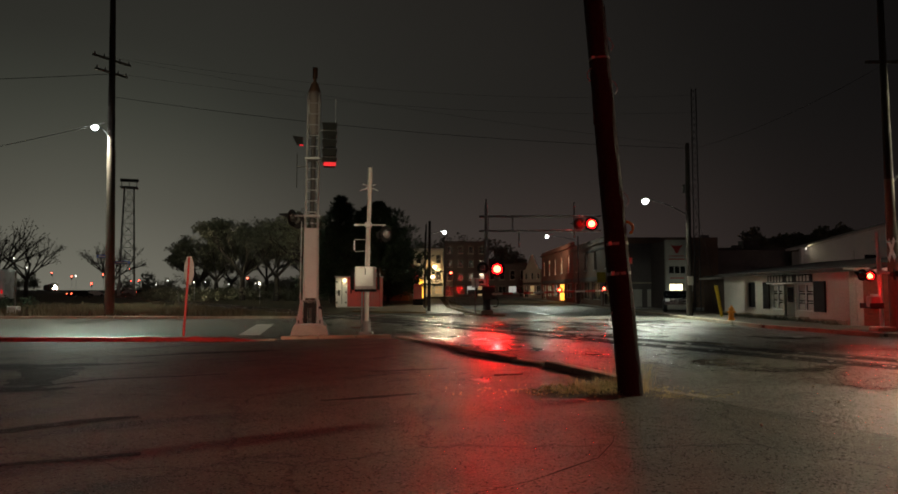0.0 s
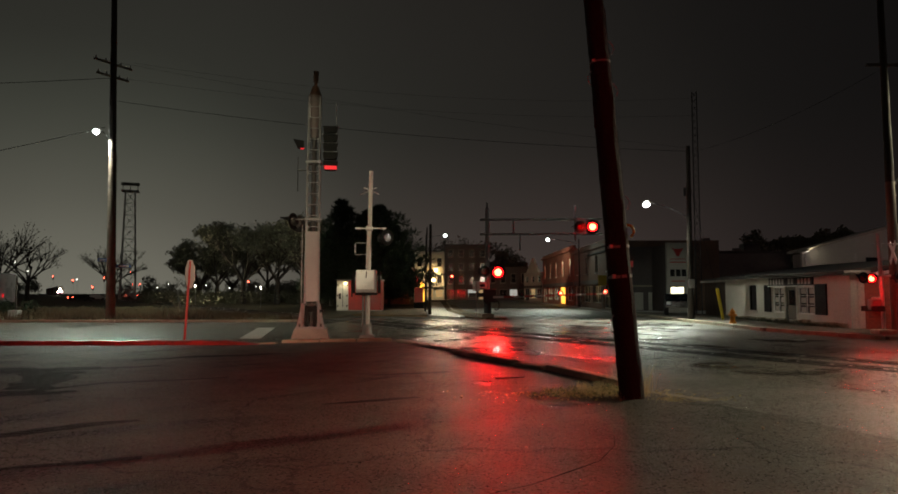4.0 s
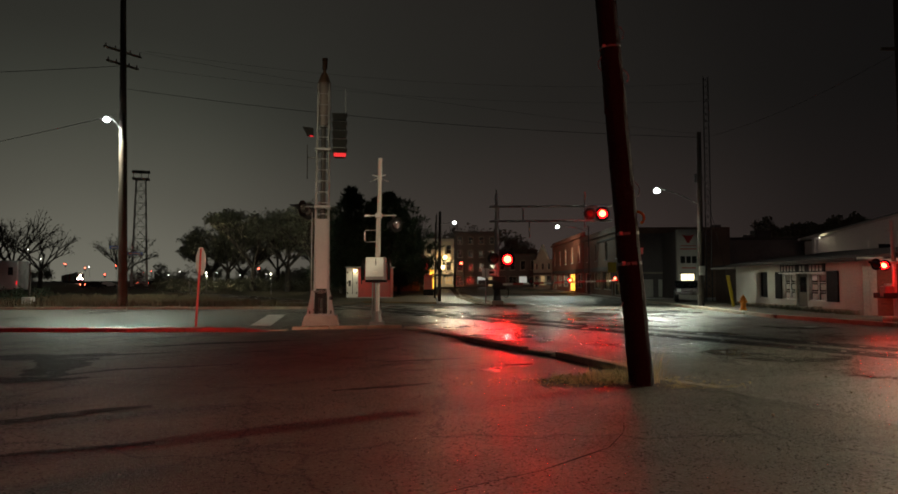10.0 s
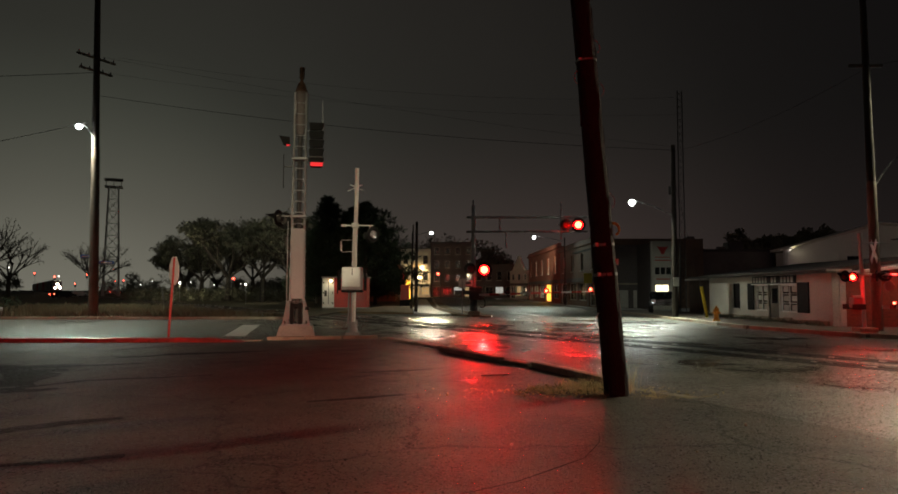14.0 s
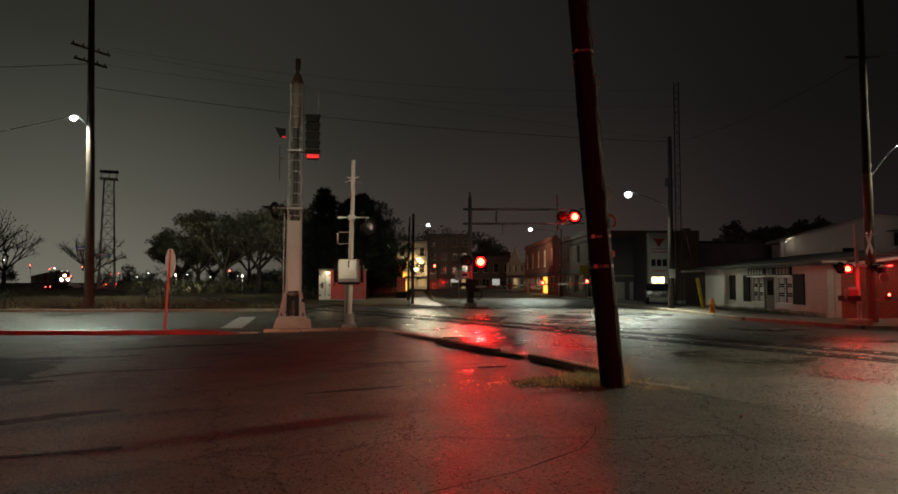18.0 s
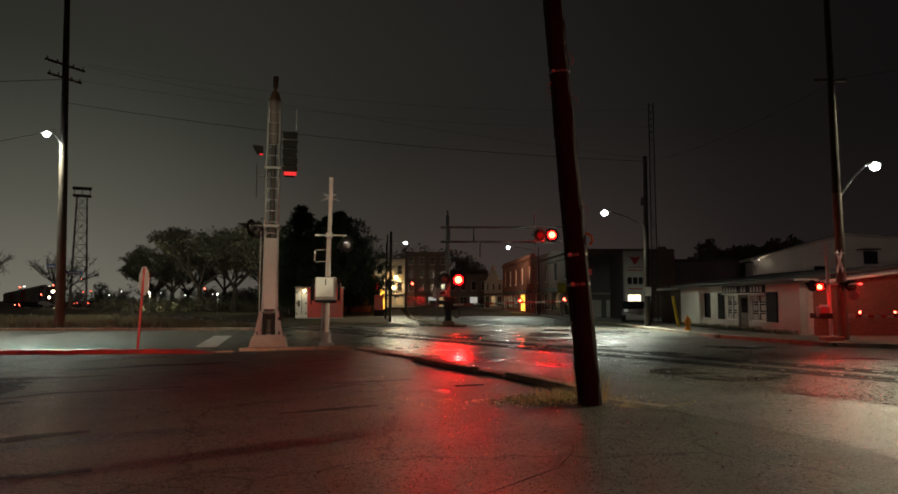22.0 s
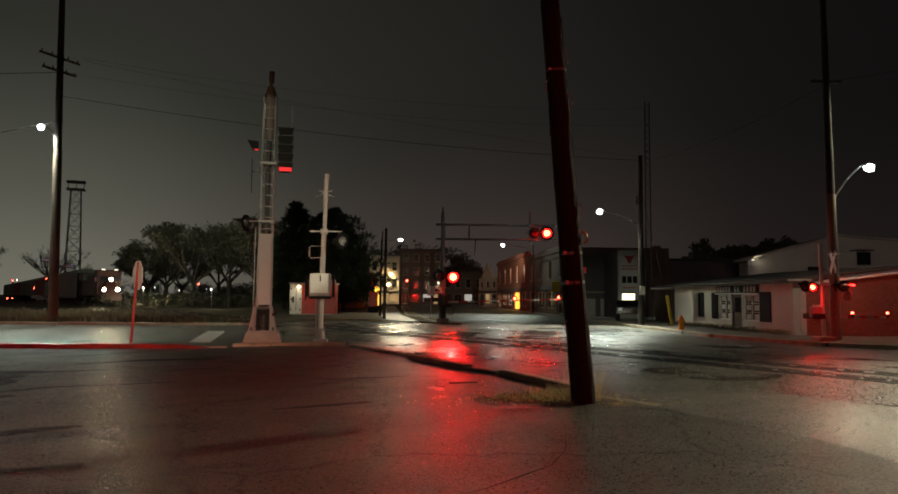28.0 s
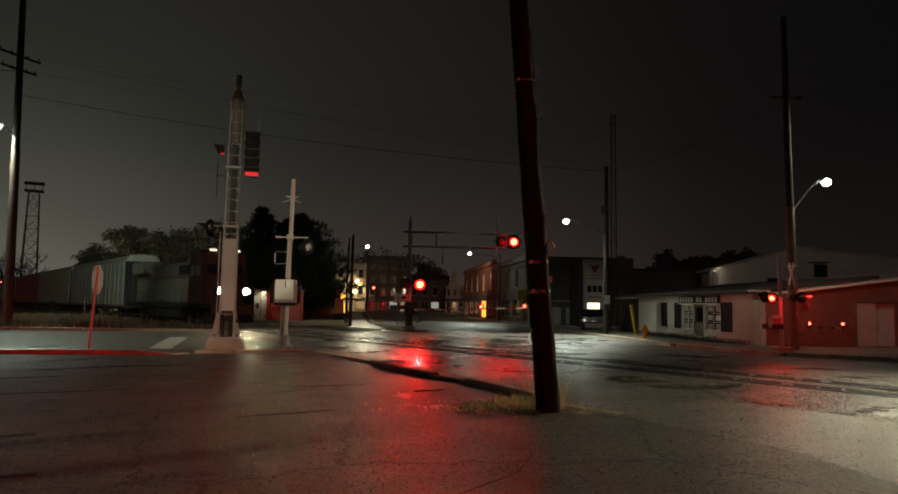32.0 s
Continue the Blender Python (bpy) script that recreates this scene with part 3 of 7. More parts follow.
def build_track():
    rails = []
    for side in (-0.7175, 0.7175):
        bm = bmesh.new()
        m = Matrix.Translation(on_track(0)) @ Matrix.Rotation(radians(TRACK_HEADING), 4, "Z")
        for xa, xb, za, zb in ((66.0, -55.0, 0.02, 0.02), (-55.0, -62.0, 0.02, 0.14), (-62.0, -550.0, 0.14, 0.14)):
            for half, top, deep in ((0.036, 0.0, 0.045), (0.014, -0.045, 0.075), (0.07, -0.12, 0.04)):
                ends = [[bm.verts.new(m @ Vector((x, side + sy * half, z + top - dz))) for sy, dz in ((-1, deep), (1, deep), (1, 0), (-1, 0))] for x, z in ((xa, za), (xb, zb))]
                a, b = ends
                bm.faces.new(a), bm.faces.new(b[::-1])
                for i in range(4):
                    bm.faces.new((a[i], b[i], b[(i + 1) % 4], a[(i + 1) % 4]))
        setting("rail", bm, M["rail"], "worn steel rail shining along its head", "rail")
    # rubber and concrete crossing panels between and beside the rails
    m = Matrix.Translation(on_track(0)) @ Matrix.Rotation(radians(TRACK_HEADING), 4, "Z")
    base = tagged(new("crossing_surface"), "dark rubber crossing panels between the rails", "crossing", kind="structure")
    for k in range(26):
        x = -6.0 - k * 1.9
        for y, w in ((-0.47, 0.33), (0.47, 0.33), (-0.98, 0.36), (0.98, 0.36)):
            bm = bmesh.new()
            box(bm, (x, y, -0.03), (1.87, w, 0.085), bevel=0.008, m=m)
            part("crossing_panel", bm, M["panel"], base)
    sheets = [bmesh.new() for _ in range(3)]
    for k in range(24):
        xa, xb = -2.0 - k * 2.1, -2.0 - (k + 1) * 2.1
        wa, wb = (4.6 + 0.8 * noise.noise((q * 0.37, 2.2, 0)) for q in (k, k + 1))
        for bm, s, inner in ((sheets[0], -1, 1.18), (sheets[1], 1, 1.18)):
            vs = [m @ Vector((xa, s * inner, 0.005)), m @ Vector((xb, s * inner, 0.005)), m @ Vector((xb, s * wb, 0.005)), m @ Vector((xa, s * wa, 0.005))]
            bm.faces.new([bm.verts.new(v) for v in vs])
        vs = [m @ Vector((xa, -0.3, 0.006)), m @ Vector((xb, -0.3, 0.006)), m @ Vector((xb, 0.3, 0.006)), m @ Vector((xa, 0.3, 0.006))]
        sheets[2].faces.new([sheets[2].verts.new(v) for v in vs])
    for bm in sheets:
        bmesh.ops.remove_doubles(bm, verts=bm.verts[:], dist=1e-3)
        setting("crossing_apron", bm, M["wetroad"], "wet shining asphalt beside the rails", "road")
    # ballast shoulders and sleepers beyond the crossing
    bm = bmesh.new()
    for i in range(60):
        x0, x1 = -56 - i * 8.0, -56 - (i + 1) * 8.0
        prof = [(-2.6, -0.05), (-1.5, 0.058), (1.5, 0.058), (2.6, -0.05)]
        a = [bm.verts.new(m @ Vector((x0, y + 0.1 * noise.noise((x0, y, 1)), z))) for y, z in prof]
        b = [bm.verts.new(m @ Vector((x1, y + 0.1 * noise.noise((x1, y, 1)), z))) for y, z in prof]
        for j in range(3):
            bm.faces.new((a[j], b[j], b[j + 1], a[j + 1]))
    tagged(part("ballast", bm, M["ballast"]), "crushed stone ballast under the rails", "ballast", kind="stuff")
    bm = bmesh.new()
    for i in range(300):
        box(bm, (-60 - i * 0.6, 0, -0.02), (0.22, 2.6, 0.19), m=m)
    tagged(part("sleepers", bm, M["wood"]), "weathered timber sleepers in the ballast", "sleepers", kind="stuff")


build_track()


def build_kerbs():
    def kerb(name, p, q, w, h, label, pieces, base=0.0, paint="kerb"):
        p, q = Vector((*p, 0)), Vector((*q, 0))
        d = q - p
        ang = math.degrees(math.atan2(d.y, d.x))
        step = d.length / pieces
        root = thing(name, (p.x, p.y, base), label, "kerb", ang)
        for i in range(pieces):
            jog = 0.03 * math.sin(i * 7.3 + p.x)
            box_part("kerb_stone", (step * (i + 0.5), jog, h / 2 - 0.05), (step - 0.035, w, h + 0.1 + 0.02 * math.sin(i * 3.1)), M[paint], root, rz=1.2 * math.sin(i * 5.1 + p.y), bevel=0.025)
    kerb("kerb_line", (-1.70, 24.1), (0.15, 20.2), 0.34, 0.07, "old broken concrete kerb at the lot's edge", 3)
    kerb("parking_stop", (0.20, 19.3), (1.46, 16.35), 0.27, 0.11, "long dark precast parking stop at the lot's edge", 1)
    kerb("kerb_line", (1.52, 16.2), (2.1, 15.3), 0.34, 0.07, "sunken concrete kerb between parking stops", 1)
    kerb("parking_stop", (2.14, 15.2), (3.02, 12.5), 0.27, 0.12, "long dark precast parking stop by the leaning pole", 1)
    kerb("kerb_line", (3.2, 12.0), (4.0, 10.9), 0.22, 0.012, "sunken broken kerb beyond the leaning pole", 3)
    kerb("island_kerb", (-5.6, 23.55), (-2.0, 24.4), 0.30, 0.10, "low concrete kerb under the signal masts", 3)
    kerb("lot_kerb", (-26.0, 23.3), (-5.6, 22.95), 0.34, 0.05, "low worn concrete kerb along the cross street", 9)
    bm = bmesh.new()
    rows = []
    for i in range(71):
        x = -18.5 + 12.4 * i / 70
        fade = min(1, i / 12, (70 - i) / 6)
        h = (0.13 + 0.05 * noise.noise((x * 0.7, 4.1, 0)) + 0.03 * noise.noise((x * 2.7, 1.1, 0))) * fade + 0.02
        y = 22.45 + 0.12 * noise.noise((x * 0.4, 9, 0)) + 0.05 * noise.noise((x * 2.1, 5, 0))
        rows.append([bm.verts.new(v) for v in ((x, y - 0.10, -0.02), (x, y, h * 0.85), (x, y + 0.12, h), (x, y + 0.42, h * 0.9), (x, y + 0.5, -0.02))])
    for p, q in zip(rows, rows[1:]):
        for j in range(4):
            bm.faces.new((p[j], q[j], q[j + 1], p[j + 1]))
    bm.faces.new(rows[0]), bm.faces.new(rows[-1][::-1])
    setting("red_kerb", bm, M["kerbred"], "crumbling red-painted kerb along the lot", "kerb")
    kerb("street_kerb", (-80, 40.9), (-30, 40.2), 0.2, 0.13, "concrete kerb on the far side of the cross street", 10)
    kerb("street_kerb", (-30, 40.2), (-8, 40.2), 0.2, 0.13, "concrete kerb on the far side of the cross street", 6)
    kerb("street_kerb", (2.2, 43.8), (0.2, 62), 0.18, 0.14, "concrete kerb beside the street verge", 7)
    kerb("street_kerb", (0.2, 62), (-0.5, 120), 0.18, 0.14, "concrete kerb along the town street", 10)
    kerb("street_kerb", (13.45, 30.4), (13.3, 56), 0.2, 0.15, "concrete kerb before the white building", 9)
    kerb("street_kerb", (15.0, 24.5), (13.5, 30.2), 0.2, 0.15, "concrete kerb at the corner by the crossing signal", 3)
    kerb("street_kerb", (15.1, 24.4), (24, 17.1), 0.2, 0.15, "concrete kerb along the corner apron", 5)
    # films of standing water
    for x, y, rx, ry, h in ((2.5, 32.6, 1.0, 2.6, 0.011), (-0.9, 33.6, 1.6, 1.8, 0.011), (1.5, 20.2, 0.9, 1.5, 0.008), (0.35, 20.6, 0.55, 0.7, 0.014), (6.4, 33.4, 1.2, 2.0, 0.011), (5.6, 29.2, 1.3, 1.3, 0.011), (-2.6, 34.9, 1.0, 1.2, 0.011),
                            (7.6, 28.4, 0.9, 0.8, 0.011), (0.62, 12.9, 0.16, 0.34, 0.012),
                            (4.9, 24.4, 1.1, 1.2, 0.008), (9.3, 31.5, 0.8, 1.6, 0.011), (10.4, 36.0, 1.3, 2.2, 0.008), (8.6, 38.5, 1.4, 1.2, 0.008), (11.5, 24.2, 1.0, 0.8, 0.008)):
        bm = bmesh.new()
        vs = []
        for i in range(44):
            a = 2 * math.pi * i / 44
            k = 1 + 0.75 * noise.noise((math.cos(a) * 1.6 + x, math.sin(a) * 1.6 + y, 0.3)) + 0.35 * noise.noise((math.cos(a) * 4.5 + x, math.sin(a) * 4.5, y))
            vs.append(bm.verts.new((x + rx * k * math.cos(a), y + ry * k * math.sin(a), h)))
        bm.faces.new(vs)
        setting("puddle", bm, M["puddle"], "thin film of rainwater shining on the asphalt", "puddle")
    # damp stains, streaks of shade painted dark, and a crack as a dark strip
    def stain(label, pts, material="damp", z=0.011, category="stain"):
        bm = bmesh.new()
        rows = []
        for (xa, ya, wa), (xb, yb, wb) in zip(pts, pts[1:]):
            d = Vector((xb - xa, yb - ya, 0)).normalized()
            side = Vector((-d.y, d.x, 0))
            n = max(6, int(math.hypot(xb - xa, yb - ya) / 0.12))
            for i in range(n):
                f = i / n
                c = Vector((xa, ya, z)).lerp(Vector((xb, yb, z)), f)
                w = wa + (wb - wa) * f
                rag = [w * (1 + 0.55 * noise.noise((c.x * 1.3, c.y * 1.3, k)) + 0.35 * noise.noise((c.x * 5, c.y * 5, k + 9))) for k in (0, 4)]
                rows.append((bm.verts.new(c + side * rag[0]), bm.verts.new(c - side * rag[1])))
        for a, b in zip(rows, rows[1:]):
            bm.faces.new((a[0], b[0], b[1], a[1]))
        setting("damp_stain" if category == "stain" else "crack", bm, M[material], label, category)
    patch_label = "dark patch of damp and painted shade on the asphalt"
    stain(patch_label, ((-13.0, 14.6, 1.0), (-10.2, 14.9, 0.75), (-8.6, 15.2, 0.5), (-7.6, 15.55, 0.22), (-6.4, 16.1, 0.06)))
    stain(patch_label, ((-8.2, 14.8, 0.55), (-7.5, 13.2, 0.45), (-7.2, 12.0, 0.35)), z=0.0125)
    stain(patch_label, ((-11.0, 11.2, 0.5), (-8.0, 11.5, 0.35), (-6.6, 11.7, 0.26), (-6.2, 12.0, 0.08)), z=0.014)
    stain(patch_label, ((-7.0, 12.0, 0.10), (-6.3, 13.0, 0.13), (-5.2, 13.4, 0.08), (-4.2, 13.9, 0.05)))
    stain(patch_label, ((-7.7, 17.3, 0.12), (-6.5, 18.3, 0.30), (-5.2, 18.9, 0.24), (-4.4, 19.3, 0.08)))
    # these two run along the pole's shadow: shade laid as dark strips
    stain(patch_label, ((-6.6, 7.2, 0.22), (-5.1, 8.3, 0.17), (-4.6, 8.85, 0.15), (-3.9, 9.3, 0.06)))
    stain(patch_label, ((-4.9, 6.2, 0.05), (-4.1, 6.75, 0.06), (-3.5, 6.98, 0.07), (-3.0, 7.2, 0.08)))
    stain(patch_label, ((-1.5, 14.2, 0.06), (-0.7, 14.5, 0.12), (0.1, 14.9, 0.05)))
    stain(patch_label, ((-1.9, 10.5, 0.05), (-1.1, 10.9, 0.13), (-0.4, 11.3, 0.05)))
    stain("narrow dark crack in the asphalt", ((-0.6, 5.1, 0.006), (0.25, 5.82, 0.008), (0.7, 6.15, 0.006), (1.09, 6.59, 0.011), (1.46, 7.0, 0.006), (1.77, 7.7, 0.005), (1.9, 8.3, 0.003)), "crackfill", 0.0095, "crack")
    # painted stop bar, worn
    bm = bmesh.new()
    prism(bm, [(-7.6, 25.6), (-6.85, 25.6), (-8.3, 33.6), (-9.1, 33.6)], -0.01, 0.006)
    setting("stop_bar", bm, M["roadwhite"], "worn white stop bar painted on the cross street", "road marking")
    bm = bmesh.new()
    for i in range(5):
        y = 62 + i * 9
        prism(bm, [(9.4, y), (9.55, y), (9.55, y + 3), (9.4, y + 3)], -0.01, 0.006)
    setting("lane_line", bm, M["roadwhite"], "faded white lane dashes on the town street", "road marking")


build_kerbs()

# ---------------------------------------------------------------- crossing signals, poles and lamps
BLINKERS = []      # (lit disc, its place, which half of the beat)


def flasher(parent, c, facing, phase=None, size=0.15, hood=True, ring="darksteel", glass="redlens", hood_len=0.24):
    """A round crossing lamp on a black backing disc with a hood. facing: unit vector in the thing's space."""
    c, f = Vector(c), Vector(facing).normalized()
    bm = bmesh.new()
    tube(bm, c - f * 0.02, c, size * 1.95, seg=28)
    backing = part("backing_disc", bm, M["black"], parent)
    bm = bmesh.new()
    tube(bm, c - f * 0.16, c - f * 0.02, size * 0.8, size * 1.05, seg=18)
    part("lamp_housing", bm, M["darksteel"], parent)
    bm = bmesh.new()
    tube(bm, c, c + f * 0.025, size, size * 0.9, seg=24)
    part("lens", bm, M[glass], parent, "dark unlit lens")
    bm = bmesh.new()
    side_ = f.cross(Vector((0, 0, 1))).normalized()
    up_ = side_.cross(f)
    pipe(bm, [c + f * 0.015 + (side_ * math.cos(2 * math.pi * i / 20) + up_ * math.sin(2 * math.pi * i / 20)) * size * 1.08 for i in range(20)], 0.014, 6, True)
    part("lens_ring", bm, M[ring], parent, "metal ring round the lens")
    if hood:
        bm = bmesh.new()
        side = f.cross(Vector((0, 0, 1))).normalized()
        up = Vector((0, 0, 1))
        n = 12
        rows = []
        for i in range(n + 1):
            a = radians(-10 + 200 * i / n)
            rad = side * math.cos(a) + up * math.sin(a)
            reach = 0.10 + hood_len * max(0, math.sin(a))
            rows.append([bm.verts.new(c + rad * size * k + f * d) for k, d in ((1.08, 0.0), (1.08, reach), (1.13, reach), (1.13, 0.0))])
        for a, b in zip(rows, rows[1:]):
            for j in range(4):
                bm.faces.new((a[j], a[(j + 1) % 4], b[(j + 1) % 4], b[j]))
        part("hood", bm, M["black"], parent, "black sheet-metal lamp hood")
    if phase is not None:
        bm = bmesh.new()
        tube(bm, (0, 0, 0), f * 0.012, size * 0.93, size * 0.8, seg=24)
        lit = part("lit_lamp", bm, M["red_on"], parent, "glowing red flashing lamp")
        lit.location = c + f * 0.03
        # the lamp's halo is built as a glowing ring wider than the lens
        bm = bmesh.new()
        tube(bm, f * -0.002, f * 0.006, size * 1.27, size * 1.18, seg=28)
        part("halo_ring", bm, M["red_halo"], lit, "glowing red ring built as the lamp's halo")
        BLINKERS.append((lit, c, f, phase))


def crossbuck(parent, c, facing_deg, size=1.2):
    for a in (45, -45):
        bm = bmesh.new()
        m = Matrix.Translation(c) @ Matrix.Rotation(radians(facing_deg), 4, "Z") @ Matrix.Rotation(radians(a), 4, "Y")
        box(bm, (0, 0.004 * (1 if a > 0 else -1), 0), (size, 0.012, 0.23), bevel=0.003, m=m)
        part("crossbuck_blade", bm, M["white"], parent, "white reflective crossbuck blade")


def build_cantilever_mast():
    """The bare lattice mast beside the lot, seen from behind."""
    x0, y0 = -4.84, 24.6
    root = thing("signal_mast", (x0, y0, 0), "tall galvanised lattice signal mast on a concrete block", "signal mast", 8)
    bm = bmesh.new()
    extrude_side(bm, [(-0.68, -0.1), (0.68, -0.1), (0.56, 0.42), (-0.52, 0.42)], -0.55, 0.55)
    part("footing", bm, M["concrete"], root, "chipped pale concrete footing")
    z0, z1 = 0.42, 8.55
    hw = lambda z: 0.225 - 0.03 * (z - z0) / (z1 - z0)
    lean = lambda z: 0.008 * z
    for sx in (-1, 1):
        for sy in (-1, 1):
            bm = bmesh.new()
            p = (sx * hw(1.2) + lean(1.2), sy * hw(1.2), 1.2)
            q = (sx * hw(z1) + lean(z1), sy * hw(z1), z1)
            tube(bm, p, q, 0.036, 0.032, 8)
            part("chord", bm, M["galv"], root)
    # foot casting with stiffener plates
    bm = bmesh.new()
    box(bm, (0, 0, 0.455), (0.98, 0.9, 0.06), bevel=0.01)
    part("base_plate", bm, M["galv"], root)
    for sx in (-1, 1):
        for sy in (-1, 1):
            bm = bmesh.new()
            vs = [bm.verts.new(v) for v in ((sx * 0.24, sy * 0.24, 0.48), (sx * 0.46, sy * 0.30, 0.48), (sx * 0.31, sy * 0.27, 1.28), (sx * 0.23, sy * 0.24, 1.28))]
            ws = [bm.verts.new(v.co + Vector((0, sy * 0.03, 0))) for v in vs]
            bm.faces.new(vs), bm.faces.new(ws[::-1])
            for i in range(4):
                bm.faces.new((vs[i], vs[(i + 1) % 4], ws[(i + 1) % 4], ws[i]))
            part("stiffener", bm, M["galv"], root)
    for k in range(4):
        tube_part("anchor_bolt", ((-0.36, 0.36, -0.36, 0.36)[k], (-0.34, -0.34, 0.34, 0.34)[k], 0.47), ((-0.36, 0.36, -0.36, 0.36)[k], (-0.34, -0.34, 0.34, 0.34)[k], 0.6), 0.03, M["darksteel"], root, seg=8)
    box_part("leg_plate", (-0.13, -0.29, 0.84), (0.13, 0.05, 0.74), M["black"], root, bevel=0.02)
    box_part("leg_plate", (0.15, -0.30, 0.84), (0.13, 0.05, 0.74), M["black"], root, bevel=0.02)
    box_part("leg_plate", (0.01, -0.27, 1.10), (0.40, 0.05, 0.16), M["black"], root, bevel=0.02)
    box_part("leg_plate", (0.36, -0.26, 1.02), (0.16, 0.10, 0.12), M["black"], root, bevel=0.02)
    for zz in (0.62, 1.24):
        box_part("band", (0, 0, zz), (0.54, 0.54, 0.05), M["darksteel"], root)
    # flat cover sheet over the lower part
    box_part("cover_sheet", (0.035, -0.265, 2.56), (0.41, 0.015, 2.42), M["panelgrey"], root, "dull pinkish-grey flat cover sheet", bevel=0.004)
    z = 3.95
    k = 0
    while z < 8.3:
        h = hw(z)
        for sy in (-1, 1):
            tube_part("rung", (-h + lean(z), sy * h, z), (h + lean(z), sy * h, z), 0.018, M["galv"], root, seg=6)
        for sx in (-1, 1):
            tube_part("side_brace", (sx * h + lean(z), -h, z), (sx * h + lean(z), h, z + 0.36), 0.02, M["galv"], root, seg=6)
        z += 0.385
        k += 1
    for zz in (4.2, 6.22):
        box_part("joint_frame", (lean(zz), 0, zz), (2 * hw(zz) + 0.14, 2 * hw(zz) + 0.14, 0.09), M["galv"], root, bevel=0.01)
    bm = bmesh.new()
    tube(bm, (lean(4.0), 0, 0.5), (lean(8.4), 0, 8.4), 0.10, 0.085, 12)
    part("inner_pole", bm, M["darksteel"], root, "dark inner steel pole")
    # cap and spire
    bm = bmesh.new()
    tube(bm, (0.075, 0, 8.55), (0.08, 0, 8.95), 0.24, 0.11, 16)
    tube(bm, (0.08, 0, 8.93), (0.085, 0, 9.12), 0.06, 0.05, 12)
    tube(bm, (0.085, 0, 9.10), (0.095, 0, 9.5), 0.085, 0.095, 12)
    part("cap", bm, M["rust"], root, "rusty tapered cap with a short spire", smooth=False)
    bm = bmesh.new()
    tube(bm, (0.065, 0, 7.55), (0.075, 0, 8.60), 0.185, 0.235, 16)
    tube(bm, (0.065, 0, 7.10), (0.065, 0, 7.56), 0.13, 0.185, 16)
    part("cap_sleeve", bm, M["capgrey"], root, "dull brownish-grey sleeve inside the lattice")
    for sx in (-0.16, 0.17):
        box_part("bright_strip", (sx + 0.065, -0.20, 8.05), (0.018, 0.012, 0.46), M["silver"], root)
    # stacked signal head hung on the east side
    head = box_part("signal_head", (0.62, 0.05, 6.72), (0.40, 0.28, 1.50), M["black"], root, "black five-section signal head", bevel=0.03)
    for i in range(5):
        zc = 7.34 - i * 0.31
        bm = bmesh.new()
        extrude_side(bm, [(0.36, zc + 0.13), (0.90, zc + 0.13), (0.84, zc - 0.10), (0.40, zc - 0.12)], -0.38, -0.10)
        part("visor", bm, M["black"], head, "dark louvred visor")
    for i in range(4):
        box_part("louvre", (0.62, -0.40, 7.18 - i * 0.31), (0.46, 0.05, 0.010), M["galv"], head)
    box_part("lit_row", (0.64, -0.40, 6.00), (0.42, 0.03, 0.13), M["red_sig"], head, "glowing red bottom row")
    for zz in (6.25, 7.25):
        tube_part("hanger", (0.2, 0, zz), (0.5, 0, zz), 0.03, M["galv"], root, seg=8)
    tube_part("antenna", (0.82, 0.05, 7.45), (0.82, 0.05, 8.4), 0.012, M["silver"], root, seg=6)
    # lamps for the other approach
    bm = bmesh.new()
    extrude_side(bm, [(-0.66, 7.02), (-0.30, 6.98), (-0.30, 6.72), (-0.52, 6.74)], -0.15, 0.16)
    part("upper_hood", bm, M["black"], root, "black hood over an upper lamp")
    box_part("hood_glow", (-0.36, -0.02, 6.715), (0.12, 0.20, 0.012), M["red_sig"], root, "red glow under the hood")
    tube_part("whip", (-0.50, 0, 5.2), (-0.50, 0, 6.4), 0.015, M["darksteel"], root, seg=6)
    tube_part("whip_arm", (-0.5, 0, 5.95), (-0.2, 0, 5.95), 0.02, M["darksteel"], root, seg=6)
    tube_part("lamp_arm", (-0.28, 0, 4.22), (-0.75, 0, 4.22), 0.03, M["galv"], root, seg=8)
    flasher(root, (-0.66, 0.12, 4.16), (-0.88, 0.48, 0), phase=2, hood_len=0.46)
    flasher(root, (-0.44, 0.30, 4.08), (0.3, 0.95, 0))
    for xx in (-0.35, 0.33):
        tube_part("conduit", (xx * 0.9, -0.33, 0.5), (xx * 0.85, -0.31, 4.0), 0.018, M["galv"], root, seg=6)
    box_part("junction_box", (-0.34, -0.1, 3.35), (0.06, 0.14, 0.3), M["darksteel"], root)


build_cantilever_mast()


